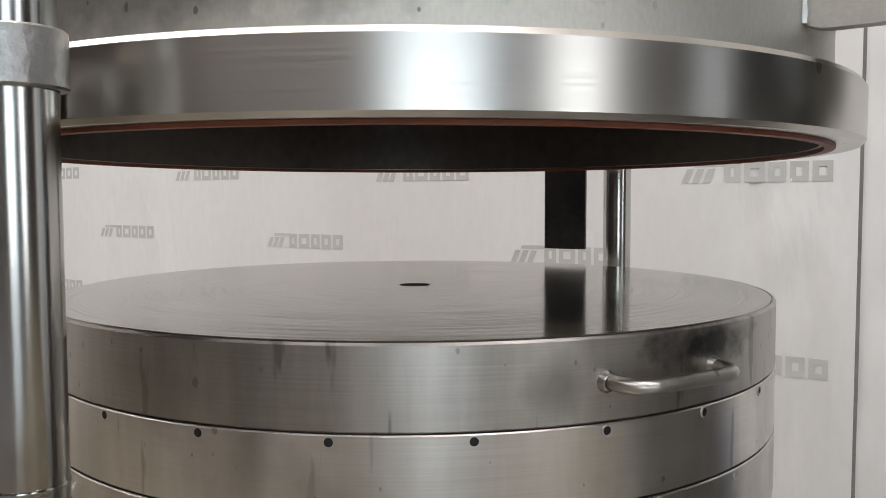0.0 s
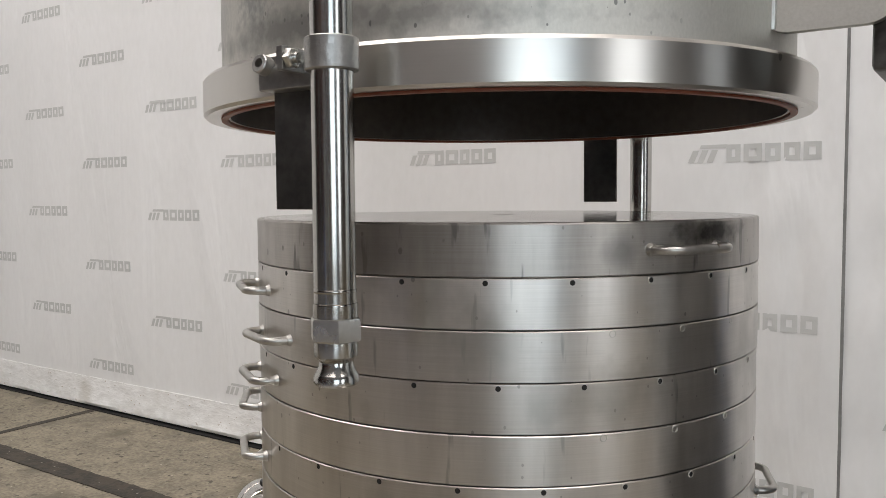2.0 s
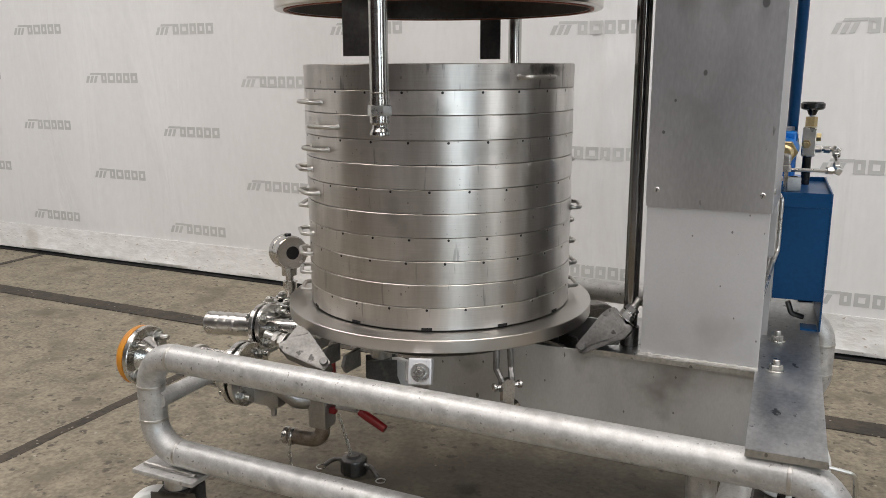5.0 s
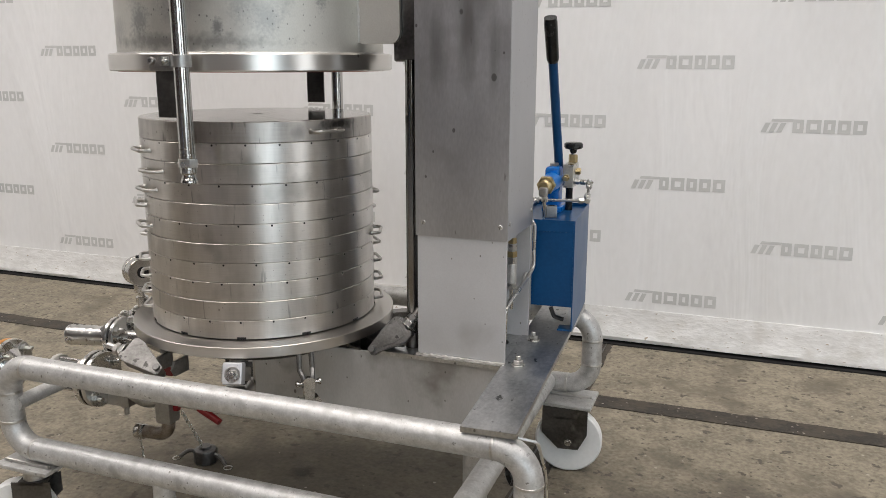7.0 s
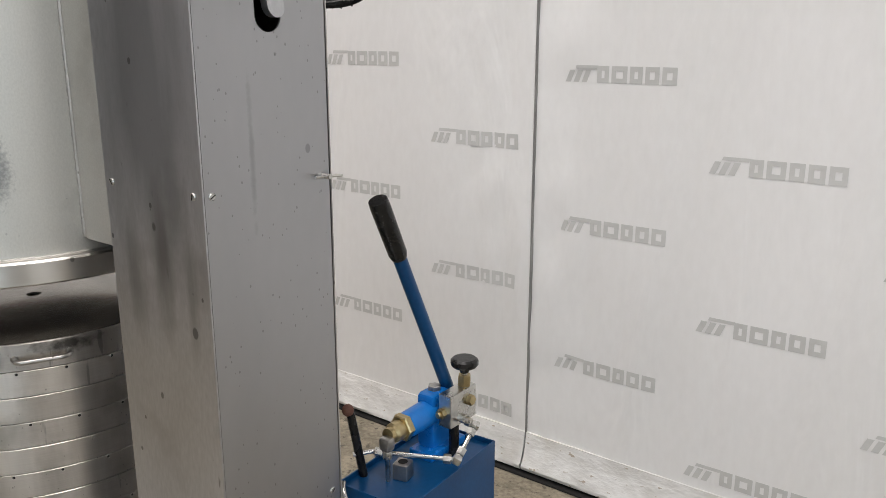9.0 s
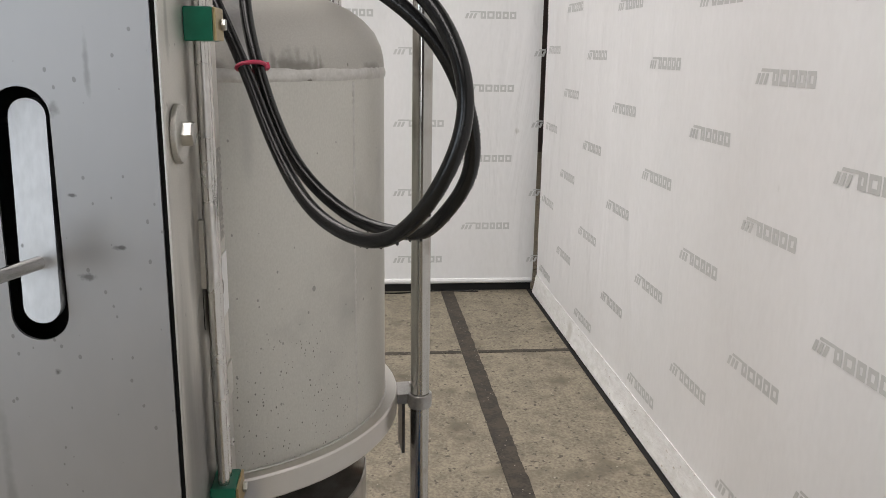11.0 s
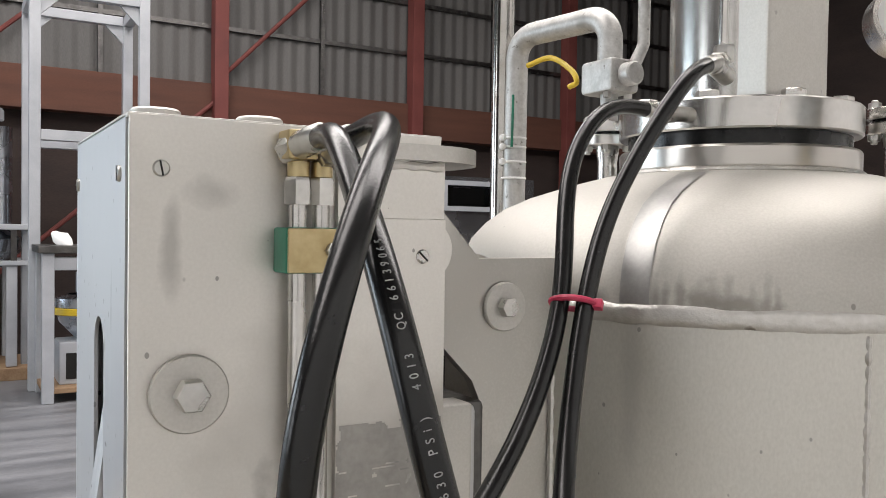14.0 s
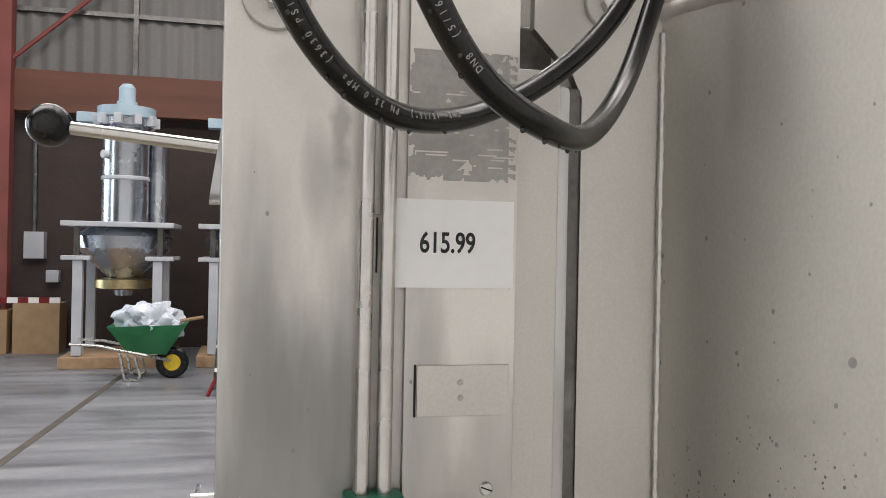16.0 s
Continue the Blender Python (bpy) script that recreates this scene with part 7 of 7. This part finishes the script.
low = [(1.58, -8.84, 0.32), (1.58, -8.50, 0.32), (1.16, -8.52, 0.30), (1.16, -8.82, 0.30)]
vs = [bm.verts.new(p) for p in top + low]
for k in range(4):
    bm.faces.new((vs[k], vs[(k + 1) % 4], vs[4 + (k + 1) % 4], vs[4 + k]))
bm.faces.new(vs[4:])
bmesh.ops.solidify(bm, geom=list(bm.faces), thickness=0.012)
part("tray", bm, BARROW, wb, "green pressed tray")
part("wheel", lathe(B(), [(0.09, -0.04), (0.16, -0.045), (0.19, -0.02), (0.19, 0.02), (0.16, 0.045), (0.09, 0.04)], 28, along((1.10, -8.67, 0.19), (0, 1, 0)), True), BLACK, wb)
part("hub", drum(B(), along((1.10, -8.67, 0.19), (0, 1, 0)), 0.10, -0.05, 0.05, 0.01, 24), YELLOW, wb, "yellow wheel hub")
for y in (-8.92, -8.42):
    part("handle_bar", tube(B(), bent([(1.08, -8.67, 0.2), (1.35, y, 0.30), (1.9, y, 0.42), (2.2, y, 0.44)], 0.1), 0.018, 8), ZINC, wb)
    part("stand_leg", tube(B(), bent([(1.50, y, 0.30), (1.42, y, 0.02), (1.60, y, 0.02), (1.66, y, 0.34)], 0.04), 0.016, 8), ZINC, wb)
part("handle_pole", tube(B(), [(1.0, -8.5, 0.70), (0.74, -8.42, 0.75)], 0.02, 8), WOOD, wb)
bm = B()
bmesh.ops.create_icosphere(bm, subdivisions=4, radius=0.3, matrix=Matrix.Translation((1.3, -8.67, 0.66)) @ Matrix.Diagonal((1.3, 0.85, 0.8, 1)))
for v in bm.verts:
    v.co += (v.co - Vector((1.3, -8.67, 0.66))) * (0.45 * noise.noise(v.co * 7.0) + 0.2 * noise.noise(v.co * 17.0))
film = thing("plastic_film", (1.3, -8.67, 0.6), "crumpled clear plastic film heaped in the wheelbarrow", "plastic film")
part("crumpled_film", bm, FILM, film)


wb.matrix_basis = Matrix.Translation((0.50, -0.85, 0)) @ wb.matrix_basis
film.matrix_basis = Matrix.Translation((0.54, -0.85, 0)) @ film.matrix_basis
lad.matrix_basis = Matrix.Translation((-0.05, -0.1, 0)) @ lad.matrix_basis @ Matrix.Diagonal((1, 1, 1.06, 1))


def portal(x0, x1, y0, y1, h, name, label):
    t = thing(name, ((x0 + x1) / 2, y0, 0), label, "steel frame")
    s = 0.06
    for y in (y0, y1):
        for x in (x0, x1):
            part("leg", box(B(), x - s, x + s, y - s, y + s, 0, h, 0.01), WHITEP, t)
        part("top_beam", box(B(), x0 + s, x1 - s, y - s, y + s, h - 2 * s, h, 0.01), WHITEP, t)
        for x, q in ((x0 + s, 1), (x1 - s, -1)):
            part("gusset", prism(B(), [(x, h - 2 * s - 0.22), (x + q * 0.22, h - 2 * s), (x, h - 2 * s)], [], -y - 0.02, -y + 0.02, XZ), WHITEP, t)
        part("mid_beam", box(B(), x0 + s, x1 - s, y - s, y + s, h * 0.631 - s, h * 0.631 + s, 0.01), WHITEP, t)
    for x in (x0, x1):
        part("side_beam", box(B(), x - s, x + s, y1 + s, y0 - s, h - 2 * s, h, 0.01), WHITEP, t)
    return t


portal(-1.13, 0.04, -9.6, -10.7, 4.58, "portal_frame", "tall white painted steel portal frame")
rack = thing("machine_rack", (-0.75, -8.9, 0), "white steel rack loaded with machine parts", "rack")
for x in (-1.45, -0.30):
    for y in (-8.8, -9.5):
        part("leg", box(B(), x - 0.06, x + 0.06, y - 0.06, y + 0.06, 0, 1.58, 0.01), WHITEP, rack)
part("top_deck", box(B(), -1.55, -0.2, -9.6, -8.7, 1.58, 1.66, 0.01), DARKST, rack)
part("rail", box(B(), -1.5, -0.25, -8.86, -8.76, 1.40, 1.54, 0.01), WHITEP, rack)
part("low_deck", box(B(), -1.5, -0.25, -9.55, -8.75, 0.10, 0.16, 0.01), WOOD, rack)
hop = thing("hopper_machine", (-0.72, -9.15, 0.16), "steel hopper machine with a yellow ring inside the rack", "machine")
part("base_box", box(B(), -1.05, -0.42, -9.4, -8.92, 0.16, 0.62, 0.02), WHITEP, hop)
part("recess", box(B(), -0.98, -0.49, -8.925, -8.912, 0.22, 0.50), GAP, hop)
part("bowl", lathe(B(), [(0.10, 0.62), (0.28, 0.82), (0.32, 0.98), (0.32, 1.08), (0.2, 1.12)], 28, Matrix.Translation((-0.72, -9.15, 0))), FARST, hop)
part("yellow_ring", lathe(B(), [(0.33, 0.90), (0.345, 0.91), (0.345, 0.97), (0.33, 0.98)], 28, Matrix.Translation((-0.72, -9.15, 0))), YELLOW, hop)
part("control_box", box(B(), -0.90, -0.62, -9.25, -8.95, 1.13, 1.36, 0.01), WHITEP, hop)
part("screen", box(B(), -0.86, -0.74, -8.952, -8.946, 1.18, 1.30), GAP, hop)
for k in range(4):
    x = -1.42 + 0.32 * k
    s = thing("spare_part", (x, -9.0, 1.66), "light steel spare part lying on the rack", "spare part", "parts on the rack")
    bm = B()
    bmesh.ops.create_icosphere(bm, subdivisions=2, radius=0.12, matrix=Matrix.Translation((x, -9.05, 1.72)) @ pose(0, 0, 0, 20 * k, 30, 40 * k) @ Matrix.Diagonal((1.5, 0.7, 0.55, 1)))
    for v in bm.verts:
        v.co += Vector((0, 0, 0.05)) * noise.noise(v.co * 9)
        v.co.z = max(v.co.z, 1.661)
    part("casting", bm, CARD if k % 2 else FARST, s)
    s.matrix_basis = Matrix.Translation((0.27, 0, 0)) @ s.matrix_basis
for s in (rack, hop):
    s.matrix_basis = Matrix.Translation((0.27, 0, 0)) @ s.matrix_basis
bag = thing("film_bag", (-0.95, -8.35, 0), "heap of white plastic film on the hall floor", "plastic film")
bm = B()
bmesh.ops.create_icosphere(bm, subdivisions=4, radius=0.36, matrix=Matrix.Translation((-0.95, -8.35, 0.14)) @ Matrix.Diagonal((1.2, 0.8, 0.55, 1)))
for v in bm.verts:
    v.co += (v.co - Vector((-0.95, -8.35, 0.14))) * 0.5 * noise.noise(v.co * 6)
    v.co.z = max(0.002, v.co.z)
part("crumpled_film", bm, FILM, bag)
tub = thing("blue_tub", (-1.5, -9.0, 0.0), "blue plastic tub standing on the hall floor", "tub")
part("shell", lathe(B(), [(0, 0.0), (0.22, 0.0), (0.28, 0.75), (0.30, 0.77), (0.27, 0.77), (0.21, 0.03), (0, 0.03)], 28, Matrix.Translation((-1.62, -8.95, 0))), BLUEL, tub)
duct = thing("ventilation_box", (-5.6, -9.6, 0), "grey box-shaped machine with a framed dark opening", "machine")
HOLE_XZ = [(-5.96, 2.215), (-4.99, 2.215), (-4.99, 2.505), (-5.96, 2.505)]
part("case", prism(B(), [(-6.5, 0), (-4.82, 0), (-4.82, 2.63), (-6.5, 2.63)], [HOLE_XZ], 9.0, 9.9, XZ), FARST, duct)
part("opening_frame", prism(B(), rounded(-6.03, -4.92, 2.15, 2.57, 0.05, 4), [HOLE_XZ], 8.94, 8.998, XZ), WHITEP, duct, "pale frame round the opening")
part("opening", box(B(), -5.98, -4.97, -9.6, -9.5, 2.20, 2.52), GAP, duct)
cab = thing("switch_box", (3.85, -12.5, 1.2), "grey wall-mounted switch box with cables", "switch box")
part("case", box(B(), 3.70, 3.98, -12.6, -12.4, 1.35, 1.75, 0.01), WHITEP, cab)
part("junction", box(B(), 3.50, 3.68, -12.6, -12.45, 1.0, 1.18, 0.01), WHITEP, cab)
part("conduit", tube(B(), [(3.86, -12.55, 1.75), (3.88, -12.55, 3.5)], 0.03, 8), DARKST, cab)
bar = thing("barrier_board", (3.9, -12.0, 0), "red and white striped barrier board on cartons", "barrier")
for k in range(8):
    part("stripe", box(B(), 3.38 + 0.14 * k, 3.52 + 0.14 * k, -12.05, -12.0, 0.721, 0.80), REDP if k % 2 else CARD, bar)
for x, w in ((3.36, 0.62), (4.05, 0.7)):
    c = thing("carton", (x + w / 2, -12.05, 0), "brown cardboard carton on the hall floor", "carton", "cartons")
    part("box", box(B(), x, x + w, -12.4, -11.9, 0, 0.72 if x < 3.5 else 0.62, 0.01), BOXCARD, c)
